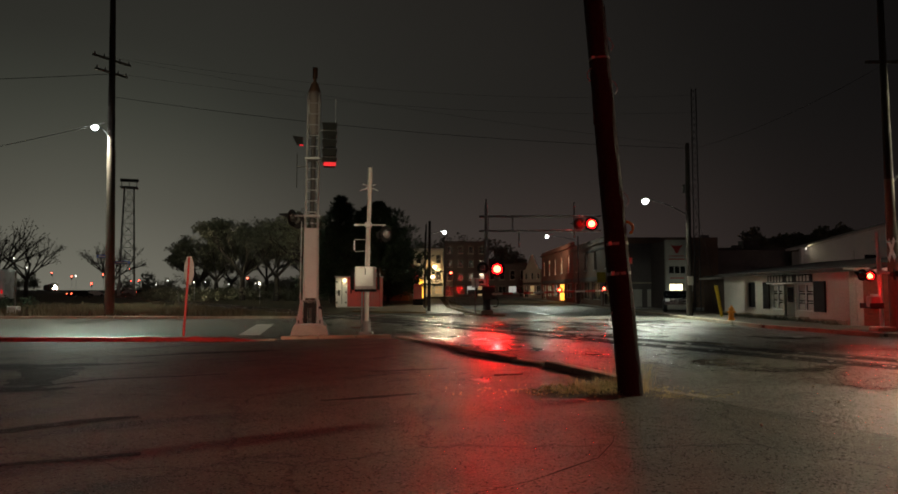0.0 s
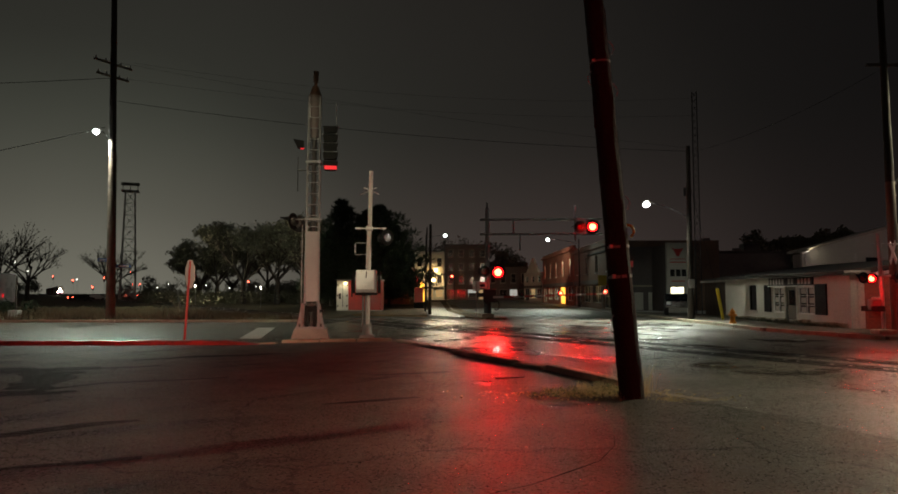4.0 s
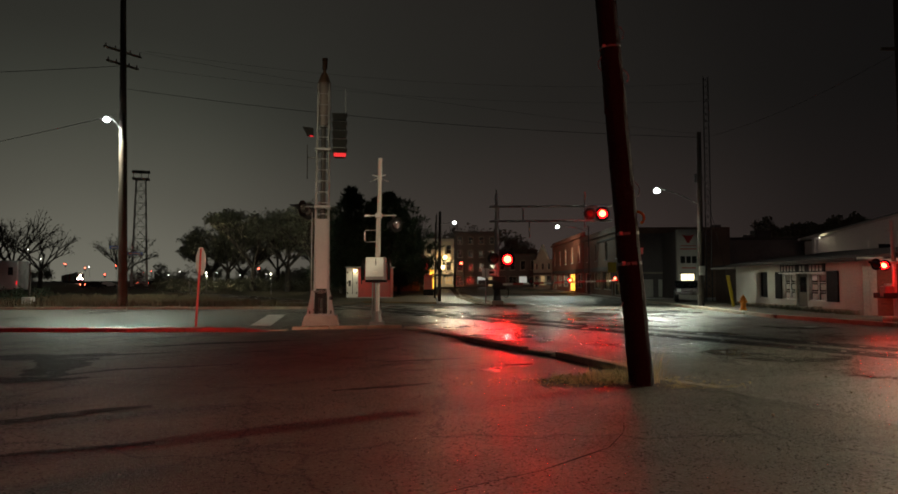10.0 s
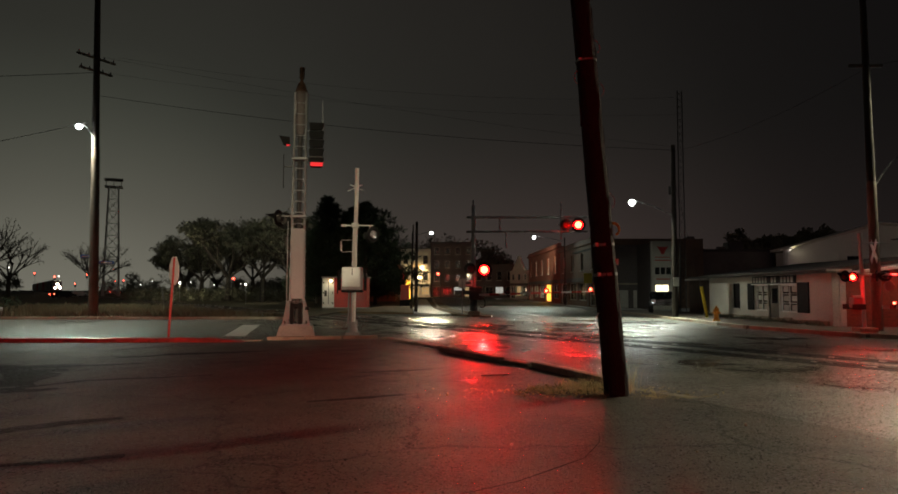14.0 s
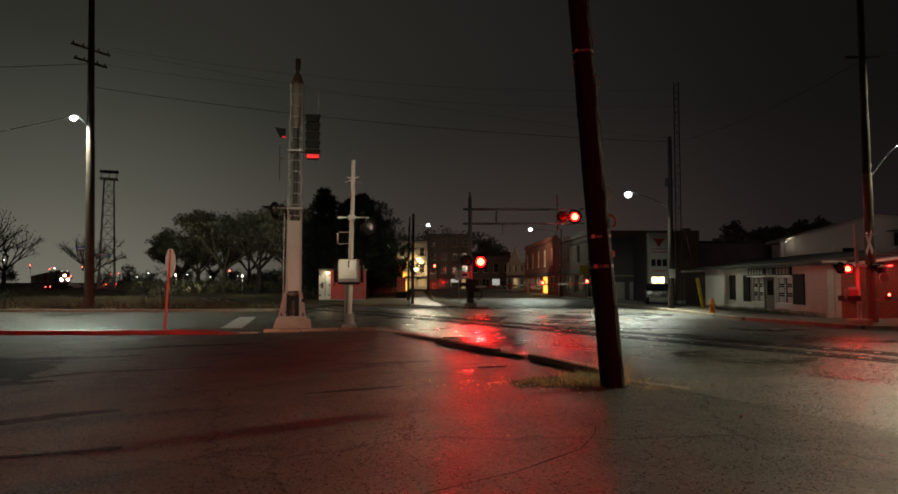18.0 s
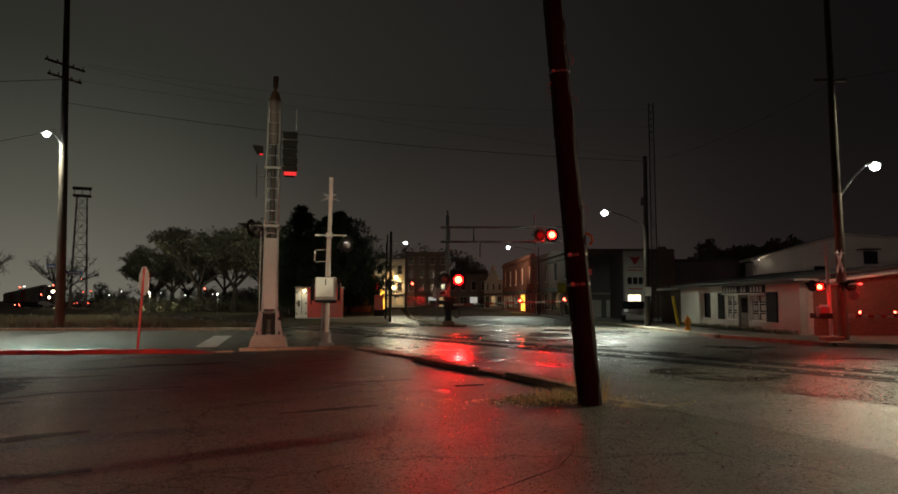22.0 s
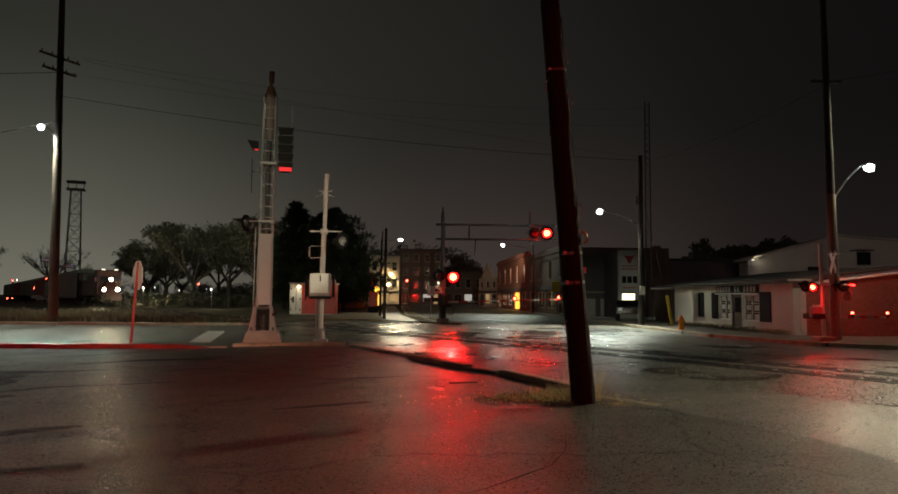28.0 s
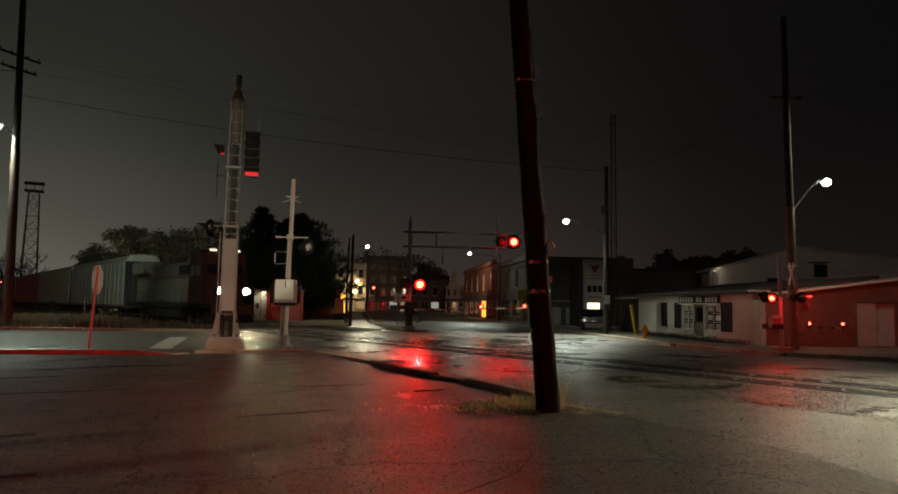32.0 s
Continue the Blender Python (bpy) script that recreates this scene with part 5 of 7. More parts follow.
def build_east_signal():
    root = thing("crossing_signal", (15.85, 25.9, 0.1), "red-lit crossing signal post with crossbuck, lamps and lowered gate", "crossing signal", 0)
    bm = bmesh.new()
    box(bm, (0.0, 0, 0.08), (0.7, 0.6, 0.22), bevel=0.05)
    part("footing", bm, M["kerb"], root, "concrete footing")
    tube_part("post", (0, 0, 0.2), (-0.07, 0, 3.7), 0.07, M["silver"], root, "silver tubular post", seg=16)
    crossbuck(root, (0.38, -0.1, 3.0), 73, 1.05)
    tube_part("sign_arm", (-0.3, 0, 3.32), (1.0, 0, 3.32), 0.025, M["silver"], root, seg=8)
    tube_part("lamp_arm", (-0.55, -0.1, 2.15), (1.2, -0.1, 2.15), 0.04, M["silver"], root, seg=8)
    flasher(root, (-0.55, -0.3, 2.04), (-0.75, -0.66, 0), phase=0, size=0.105)
    flasher(root, (-0.75, -0.12, 2.08), (-0.9, -0.3, 0), phase=1, size=0.11)
    flasher(root, (0.35, -0.3, 2.1), (0.7, -0.7, 0), size=0.11)
    flasher(root, (0.9, 0.1, 2.1), (0.5, 0.85, 0), size=0.11)
    bm = bmesh.new()
    tube(bm, (0.92, -0.1, 1.72), (0.92, -0.05, 1.72), 0.19, 0.19, 24)
    part("bell", bm, M["panelgrey"], root, "round pale bell disc")
    bm = bmesh.new()
    box(bm, (-0.24, 0.1, 1.10), (0.36, 0.36, 0.40), bevel=0.05)
    machine = part("gate_machine", bm, M["panelgrey"], root, "pale gate machine housing")
    for y in (-0.2, 0.42):
        box_part("counterweight_arm", (-0.3, y, 0.95), (0.5, 0.06, 0.2), M["darksteel"], machine, bevel=0.02)
    gate_arm(root, (0.5, -0.3, 0.95), (2.5, -0.28, 0.93), 8)
    for x in (0.95, 2.32):
        gate_lamp(root, (x, -0.3, 1.04), 0.05)


build_east_signal()

# ---------------------------------------------------------------- buildings
def wall_with_holes(bm, length, height, thick, holes, z0=0.0):
    """A wall along +x from 0 to length, its face at y=0, with rectangular holes (x0, x1, z0, z1) through it."""
    xs = sorted({0.0, length, *[h[0] for h in holes], *[h[1] for h in holes]})
    zs = sorted({z0, height, *[h[2] for h in holes], *[h[3] for h in holes]})
    for xa, xb in zip(xs, xs[1:]):
        for za, zb in zip(zs, zs[1:]):
            xm, zm = (xa + xb) / 2, (za + zb) / 2
            if any(h[0] < xm < h[1] and h[2] < zm < h[3] for h in holes):
                continue
            box(bm, (xm, thick / 2, zm), (xb - xa, thick, zb - za))
    bmesh.ops.remove_doubles(bm, verts=bm.verts[:], dist=1e-4)


def window(root, x0, x1, z0, z1, pane_mat, frame_mat, cols=1, rows=2, depth=0.08, sill=True, name="window"):
    """A framed window set in a hole of a wall whose face is y=0."""
    w, h = x1 - x0, z1 - z0
    f = min(0.07, w * 0.12)
    bm = bmesh.new()
    rects = []
    for y in (depth - 0.035, depth + 0.035):
        for k in (0, f):
            rects.append([bm.verts.new(v) for v in ((x0 + k, y, z0 + k), (x1 - k, y, z0 + k), (x1 - k, y, z1 - k), (x0 + k, y, z1 - k))])
    for p, q in ((0, 1), (1, 3), (3, 2), (2, 0)):
        for i in range(4):
            bm.faces.new((rects[p][i], rects[p][(i + 1) % 4], rects[q][(i + 1) % 4], rects[q][i]))
    win = part(name, bm, frame_mat, root)
    for i in range(1, cols):
        box_part("glazing_bar", (x0 + w * i / cols, depth, (z0 + z1) / 2), (f * 0.5, 0.05, h - 2 * f), frame_mat, win)
    for i in range(1, rows):
        box_part("glazing_bar", ((x0 + x1) / 2, depth + 0.001, z0 + h * i / rows), (w - 2 * f, 0.05, f * 0.5), frame_mat, win)
    for i in range(cols):
        for j in range(rows):
            box_part("pane", (x0 + w * (i + 0.5) / cols, depth + 0.035, z0 + h * (j + 0.5) / rows), (w / cols - 0.01, 0.012, h / rows - 0.01), pane_mat, win)
    if sill:
        box_part("sill", ((x0 + x1) / 2, -0.03, z0 - 0.04), (w + 0.14, 0.14, 0.07), M["trim"], win)
    return win


def build_white_building():
    """The low white building with shutters, its front along the street."""
    root = thing("white_building", (17.0, 43.6, 0.1), "low white masonry building with dark shutters and shop windows", "building", -90)
    # along the front: local x runs south
    L = 13.6
    at = lambda y: 43.6 - y
    holes = [(at(40.15), at(39.2), 0.55, 1.95), (at(37.3), at(36.0), 0.50, 1.83), (at(35.85), at(34.75), 0.18, 1.83), (at(34.6), at(33.0), 0.50, 1.83)]
    bm = bmesh.new()
    wall_with_holes(bm, L, 2.36, 0.3, holes)
    part("front_wall", bm, M["stucco"], root, "white-painted masonry front wall")
    for i, (xa, xb, za, zb) in enumerate(holes):
        if i == 2:
            bm = bmesh.new()
            box(bm, ((xa + xb) / 2, 0.12, (za + zb) / 2), (xb - xa, 0.08, zb - za), bevel=0.01)
            d = part("entrance_door", bm, M["paleply"], root, "weathered brown door")
            box_part("door_glass", ((xa + xb) / 2, 0.07, za + 1.1), ((xb - xa) * 0.55, 0.02, 0.75), M["glass"], d)
            tube_part("handle", (xb - 0.15, 0.02, za + 0.75), (xb - 0.15, 0.08, za + 0.75), 0.03, M["darksteel"], d, seg=8)
        elif i == 0:
            window(root, xa, xb, za, zb, M["black"], M["black"], 1, 2)
        else:
            win = window(root, xa, xb, za, zb, M["glass"], M["white"], 2, 3, sill=False)
            for c in range(2):
                for r in range(3):
                    w, h = (xb - xa) / 2, (zb - za) / 3
                    box_part("notice", (xa + w * (c + 0.5), 0.10, za + h * (r + 0.5)), (w * 0.62, 0.006, h * 0.62), M["curtain"], win, "pale paper notice in the window")
    for ya, yb in ((38.15, 37.4), (32.85, 31.85)):
        bm = bmesh.new()
        box(bm, (at((ya + yb) / 2), -0.03, 1.22), (ya - yb, 0.06, 1.42), bevel=0.01)
        sh = part("shutter", bm, M["black"], root, "black louvred shutter")
        for k in range(8):
            box_part("slat", (at((ya + yb) / 2), -0.068, 0.62 + k * 0.17), ((ya - yb) * 0.8, 0.02, 0.05), M["black"], sh)
    bm = bmesh.new()
    box(bm, (at(35.2), -0.06, 2.08), (4.5, 0.08, 0.40), bevel=0.01)
    sign = part("sign_board", bm, M["black"], root, "long dark shop sign with pale lettering")
    for k in range(13):
        if k in (5, 8):
            continue
        box_part("sign_bar", (at(37.2) + k * 0.33, -0.104, 2.08), (0.20, 0.006, 0.27), M["curtain"], sign)
    box_part("sign_rail", (at(35.2), -0.08, 1.86), (4.6, 0.12, 0.05), M["white"], root)
    bm = bmesh.new()
    box(bm, (L / 2, 0.2, 2.42), (L + 0.5, 1.1, 0.10), bevel=0.02)
    part("eave", bm, M["trim"], root, "pale eave board")
    bm = bmesh.new()
    extrude = [(-0.4, 2.46), (6.0, 3.25), (6.0, 3.1), (-0.4, 2.3)]
    a = [bm.verts.new((-0.3, y, z)) for y, z in extrude]
    b = [bm.verts.new((L + 0.2, y, z)) for y, z in extrude]
    bm.faces.new(a), bm.faces.new(b[::-1])
    for i in range(4):
        bm.faces.new((a[i], a[(i + 1) % 4], b[(i + 1) % 4], b[i]))
    part("roof", bm, M["roof"], root, "dark low-pitched roof")
    for x, nm in ((0.15, "side_wall"), (L - 0.15, "side_wall")):
        box_part(nm, (x, 3.15, 1.2), (0.28, 5.65, 2.36), M["stucco"], root)
    bm = bmesh.new()
    for k in range(17):
        box(bm, (0.4 + k * 0.79, -0.06, 0.10 + 0.03 * math.sin(k * 2.3)), (0.7, 0.12, 0.24 + 0.05 * math.sin(k * 1.7)), bevel=0.03)
    part("plinth", bm, M["kerb"], root, "rough stained stone plinth")
    # timber-clad northern end
    ext = thing("brown_annex", (17.2, 47.6, 0.1), "low brown timber annex joined to the white building", "building", -90)
    box_part("front_wall", (1.9, 0.15, 1.1), (3.8, 0.28, 2.2), M["paleply"], ext)
    for k in range(18):
        box_part("cladding_board", (0.13 + k * 0.21, -0.012, 1.12), (0.19, 0.03, 2.1), M["brownpole"], ext)
    box_part("eave", (1.8, 0.2, 2.26), (4.0, 0.9, 0.1), M["trim"], ext)
    box_part("roof", (1.8, 2.6, 2.40), (4.0, 5.2, 0.12), M["roof"], ext)
    box_part("side_wall", (0.14, 2.7, 1.1), (0.26, 4.8, 2.2), M["wood"], ext)
    bm = bmesh.new()
    for k in range(900):
        p = Vector((17.0 - 0.12 - abs(random.gauss(0, 0.22)), 43.6 - random.uniform(0, 13.4), 0.12))
        h = random.uniform(0.08, 0.34) * (0.6 + 0.8 * abs(noise.noise((p.y * 0.6, 3, 0))))
        w = Vector((random.uniform(-1, 1), random.uniform(-1, 1), 0)).normalized() * 0.02
        tip = p + Vector((random.uniform(-0.16, 0.08), random.uniform(-0.14, 0.14), h))
        bm.faces.new([bm.verts.new(v) for v in (p - w, p + w, tip)])
    tagged(part("weeds", bm, M["twig"]), "low dead weeds along the foot of the wall", "weeds", kind="stuff")


def build_brick_garage():
    root = thing("brick_garage", (17.6, 30.0, 0.1), "red brick garage with a pale roller door and white coping", "building", 0)
    holes = [(4.35, 6.35, 0.02, 1.98)]
    bm = bmesh.new()
    wall_with_holes(bm, 17.0, 2.25, 0.3, holes)
    part("front_wall", bm, M["brickred"], root, "red brick front wall")
    # brick courses, each a little proud
    data = None
    n = 0
    for row in range(26):
        z = 0.05 + row * 0.0845
        for k in range(40):
            x = 0.02 + k * 0.235 + (0.1175 if row % 2 else 0)
            if x > 9.0 or n >= 300 or (4.0 < x + 0.1 < 6.55 and z < 2.05):
                continue
            if x + 0.22 > 9.1:
                continue
            if row % 3 == 2 and k % 2:
                continue
            if data is None:
                bm = bmesh.new()
                box(bm, (0.11, -0.004, 0.036), (0.215, 0.02, 0.07))
                first = part("brick", bm, M["brickred"], root)
                data = first.data
                ob = first
            else:
                ob = new("brick", data)
                ob.parent = root
            ob.location = (x, 0, z)
            n += 1
    bm = bmesh.new()
    vs = [(0, 2.25), (17, 2.25), (17, 3.9), (8.0, 3.25), (0.9, 2.30)]
    a = [bm.verts.new((x, 0.0, z)) for x, z in vs]
    b = [bm.verts.new((x, 0.3, z)) for x, z in vs]
    bm.faces.new(a), bm.faces.new(b[::-1])
    for i in range(5):
        bm.faces.new((a[i], a[(i + 1) % 5], b[(i + 1) % 5], b[i]))
    part("gable", bm, M["brickred"], root, "sloping brick parapet")
    for p, q in (((-0.2, 2.22), (8.0, 3.28)), ((8.0, 3.28), (17.2, 3.95))):
        bm = bmesh.new()
        d = Vector((q[0] - p[0], 0, q[1] - p[1]))
        m = Matrix.Translation(((p[0] + q[0]) / 2, 0.1, (p[1] + q[1]) / 2)) @ d.to_track_quat("X", "Z").to_matrix().to_4x4()
        box(bm, (0, 0, 0.03), (d.length, 0.55, 0.13), bevel=0.015, m=m)
        part("coping", bm, M["white"], root, "white painted coping")
    door = box_part("roller_door", (5.35, 0.18, 1.0), (1.98, 0.05, 1.95), M["white"], root, "pale closed roller door")
    for k in range(8):
        box_part("door_slat", (5.35, 0.145, 0.14 + k * 0.24), (1.94, 0.03, 0.21), M["white"], door)
    box_part("door_frame", (4.28, -0.01, 1.02), (0.14, 0.1, 2.05), M["brickbrown"], root)
    box_part("door_frame", (6.42, -0.01, 1.02), (0.14, 0.1, 2.05), M["brickbrown"], root)
    box_part("lintel", (5.35, -0.012, 2.10), (2.4, 0.1, 0.16), M["brickbrown"], root)
    box_part("roof", (8.5, 5.0, 2.5), (17, 9.4, 0.2), M["roof"], root)
    box_part("side_wall", (16.86, 5.0, 1.2), (0.28, 9.3, 2.4), M["brickred"], root)
    box_part("meter_box", (0.45, -0.1, 1.1), (0.35, 0.18, 0.5), M["silver"], root)


def build_back_buildings():
    root = thing("gabled_shed", (29.0, 58.0, 0.0), "large pale gabled shed with a shallow roof", "building", 0)
    bm = bmesh.new()
    vs = [(0, 0), (24, 0), (24, 6.1), (8.0, 7.1), (0, 5.0)]
    a = [bm.verts.new((x, 0.0, z)) for x, z in vs]
    b = [bm.verts.new((x, 0.3, z)) for x, z in vs]
    bm.faces.new(a), bm.faces.new(b[::-1])
    for i in range(5):
        bm.faces.new((a[i], a[(i + 1) % 5], b[(i + 1) % 5], b[i]))
    part("gable_wall", bm, M["shedwhite"], root, "pale grey gable wall")
    for (xa, za), (xb, zb) in (((-0.5, 4.87), (8.0, 7.12)), ((8.0, 7.12), (24.5, 6.08))):
        bm = bmesh.new()
        vs = [(xa, -0.4, za), (xb, -0.4, zb), (xb, 1.6, zb), (xa, 1.6, za)]
        a = [bm.verts.new(v) for v in vs]
        b = [bm.verts.new((x, y, z + 0.18)) for x, y, z in vs]
        bm.faces.new(a), bm.faces.new(b[::-1])
        for i in range(4):
            bm.faces.new((a[i], a[(i + 1) % 4], b[(i + 1) % 4], b[i]))
        part("roof", bm, M["trim"], root, "pale sheet roof edge")
    box_part("side_wall", (0.15, 0.95, 2.4), (0.3, 1.25, 4.8), M["stucco"], root)
    for k, x in enumerate((0.25, 4.4)):
        box_part("downpipe", (x, -0.08, 4.0), (0.10, 0.10, 1.7), M["white"], root)
    window(root, 9.6, 10.8, 4.7, 5.8, M["glass"], M["black"], 1, 1, depth=-0.04, sill=False)
    bm = bmesh.new()
    box(bm, (9.6, -0.7, 5.9), (1.4, 1.2, 0.08), bevel=0.02)
    part("canopy", bm, M["darksteel"], root, "small tilted canopy")
    box_part("vent", (5.8, -0.1, 4.2), (1.2, 0.1, 0.6), M["black"], root)
    bm = bmesh.new()
    bmesh.ops.create_uvsphere(bm, u_segments=12, v_segments=8, radius=0.045)
    bmesh.ops.translate(bm, vec=(0.3, -0.32, 5.0), verts=bm.verts[:])
    part("wall_lamp", bm, M["far_white"], root, "small white wall lamp under the eave", smooth=True)
    box_part("wall_lamp_bracket", (0.3, -0.15, 5.1), (0.08, 0.3, 0.08), M["darksteel"], root)
    # far hall behind, low and dark
    root = thing("dark_hall", (20.5, 64.0, 0.0), "long dark brick hall behind the white building", "building", 0)
    box_part("front_wall", (5.2, 0.2, 2.6), (10.4, 0.4, 5.2), M["brickgrey"], root)
    box_part("parapet", (5.2, 0.15, 5.3), (10.6, 0.6, 0.25), M["roof"], root)
    box_part("roof", (5.2, 6.3, 5.25), (10.4, 12, 0.2), M["roof"], root)
    box_part("side_wall", (0.2, 6.3, 2.6), (0.4, 11.6, 5.2), M["brickgrey"], root)
    for x, h in ((3.1, 1.3), (1.2, 0.5), (6.0, 0.35)):
        box_part("chimney", (x, 1.0, 5.35 + h / 2), (0.7, 0.6, h), M["brickgrey"], root, bevel=0.03)
    box_part("rooftop_unit", (8.0, 3.0, 5.8), (1.5, 1.2, 0.9), M["darksteel"], root, bevel=0.05)
    # sign-fronted shop
    root = thing("sign_shop", (17.25, 56.0, 0.1), "tall pale sign wall above a lit shop front", "shop", 0)
    holes = [(0.2, 1.4, 1.15, 2.05)]
    bm = bmesh.new()
    wall_with_holes(bm, 1.75, 5.5, 0.4, holes)
    part("front_wall", bm, M["stucco"], root, "pale painted sign wall")
    window(root, 0.2, 1.4, 1.15, 2.05, M["shopbright"], M["black"], 2, 1)
    for z, w, h in ((4.85, 0.9, 0.5), (3.95, 1.3, 0.08), (3.1, 1.3, 0.55), (2.45, 1.1, 0.08), (4.2, 1.2, 0.06)):
        bm = bmesh.new()
        if h == 0.5:
            extrude_side(bm, [(0.37, 5.12), (0.62, 5.02), (1.12, 5.02), (1.37, 5.12), (1.1, 4.72), (0.95, 4.42), (0.79, 4.42), (0.64, 4.72)], -0.02, -0.004)
            part("sign_emblem", bm, M["redpaint"], root, "dark red horned emblem")
        elif h > 0.3:
            bm.free()
            for k in range(3):
                box_part("sign_bar", (0.42 + k * 0.45, -0.012, z), (0.36, 0.012, h), M["black"], root)
        else:
            box(bm, (0.87, -0.012, z), (w, 0.012, h))
            part("sign_bar", bm, M["redpaint"], root)
    box_part("side_wall", (0.2, 4.2, 2.7), (0.38, 7.6, 5.4), M["brickgrey"], root)
    box_part("side_wall", (1.6, 4.2, 2.7), (0.3, 7.6, 5.4), M["brickgrey"], root)
    # dark warehouse between
    root = thing("warehouse", (13.9, 60.2, 0.1), "dark two-storey brick warehouse with pale garage doors", "building", 0)
    holes = [(1.6, 2.6, 0.05, 1.55), (3.0, 4.1, 0.05, 1.55)]
    bm = bmesh.new()
    wall_with_holes(bm, 6.9, 5.4, 0.4, holes)
    part("front_wall", bm, M["brickgrey"], root, "dark brick front wall")
    for h in holes:
        box_part("garage_door", ((h[0] + h[1]) / 2, 0.15, 0.8), (h[1] - h[0], 0.05, 1.5), M["trim"], root, "pale panelled garage door")
    box_part("string_course", (3.45, -0.04, 2.1), (6.9, 0.08, 0.14), M["kerb"], root)
    box_part("cornice", (3.45, -0.06, 5.35), (7.0, 0.2, 0.2), M["brickgrey"], root)
    box_part("roof", (3.45, 6, 5.3), (6.8, 11.4, 0.15), M["roof"], root)


def facade(name, place, rz, length, height, wall, label, storeys, lit=(), cornice=True, depth=9.0, bays=None):
    """A town building: wall with real openings, windows, a shop front, cornice and roof."""
    root = thing(name, place, label, "building", rz)
    bays = bays or max(2, int(length / 2.2))
    holes, kinds = [], []
    ground = 2.9 if storeys > 1 else height * 0.72
    for b in range(bays):
        x0 = length * (b + 0.12) / bays
        x1 = length * (b + 0.88) / bays
        holes.append((x0, x1, 0.55 if b % 3 else 0.12, ground * 0.78))
        kinds.append(("shop", b))
    for s in range(1, storeys):
        z0 = ground + (height - ground) * (s - 1) / (storeys - 1)
        zh = (height - ground) / (storeys - 1)
        for b in range(bays):
            x = length * (b + 0.5) / bays
            w = min(0.55, length / bays * 0.27)
            holes.append((x - w, x + w, z0 + zh * 0.18, z0 + zh * 0.72))
            kinds.append(("up", b))
    bm = bmesh.new()
    wall_with_holes(bm, length, height, 0.35, holes)
    part("front_wall", bm, wall, root)
    for i, (h, (k, b)) in enumerate(zip(holes, kinds)):
        pane = M["glass"]
        if i in lit:
            pane = M[lit[i]] if isinstance(lit, dict) else M["shop"]
        window(root, *h, pane, M["trim"], 2 if k == "shop" else 1, 2, sill=k == "up", depth=0.14, name="shop_window" if k == "shop" else "window")
    if storeys > 1:
        box_part("fascia", (length / 2, -0.06, ground * 0.88), (length * 0.96, 0.12, ground * 0.14), M["brickgrey"], root, "dark shop fascia")
    if cornice:
        box_part("cornice", (length / 2, -0.10, height - 0.12), (length + 0.2, 0.34, 0.24), wall, root, bevel=0.03)
        box_part("parapet", (length / 2, 0.12, height + 0.18), (length, 0.3, 0.36), wall, root)
    for x in (0.17, length - 0.17):
        box_part("side_wall", (x, depth / 2 + 0.2, height / 2), (0.32, depth - 0.35, height), wall, root)
    box_part("roof", (length / 2, depth / 2 + 0.2, height - 0.05), (length - 0.1, depth - 0.3, 0.14), M["roof"], root)
    return root


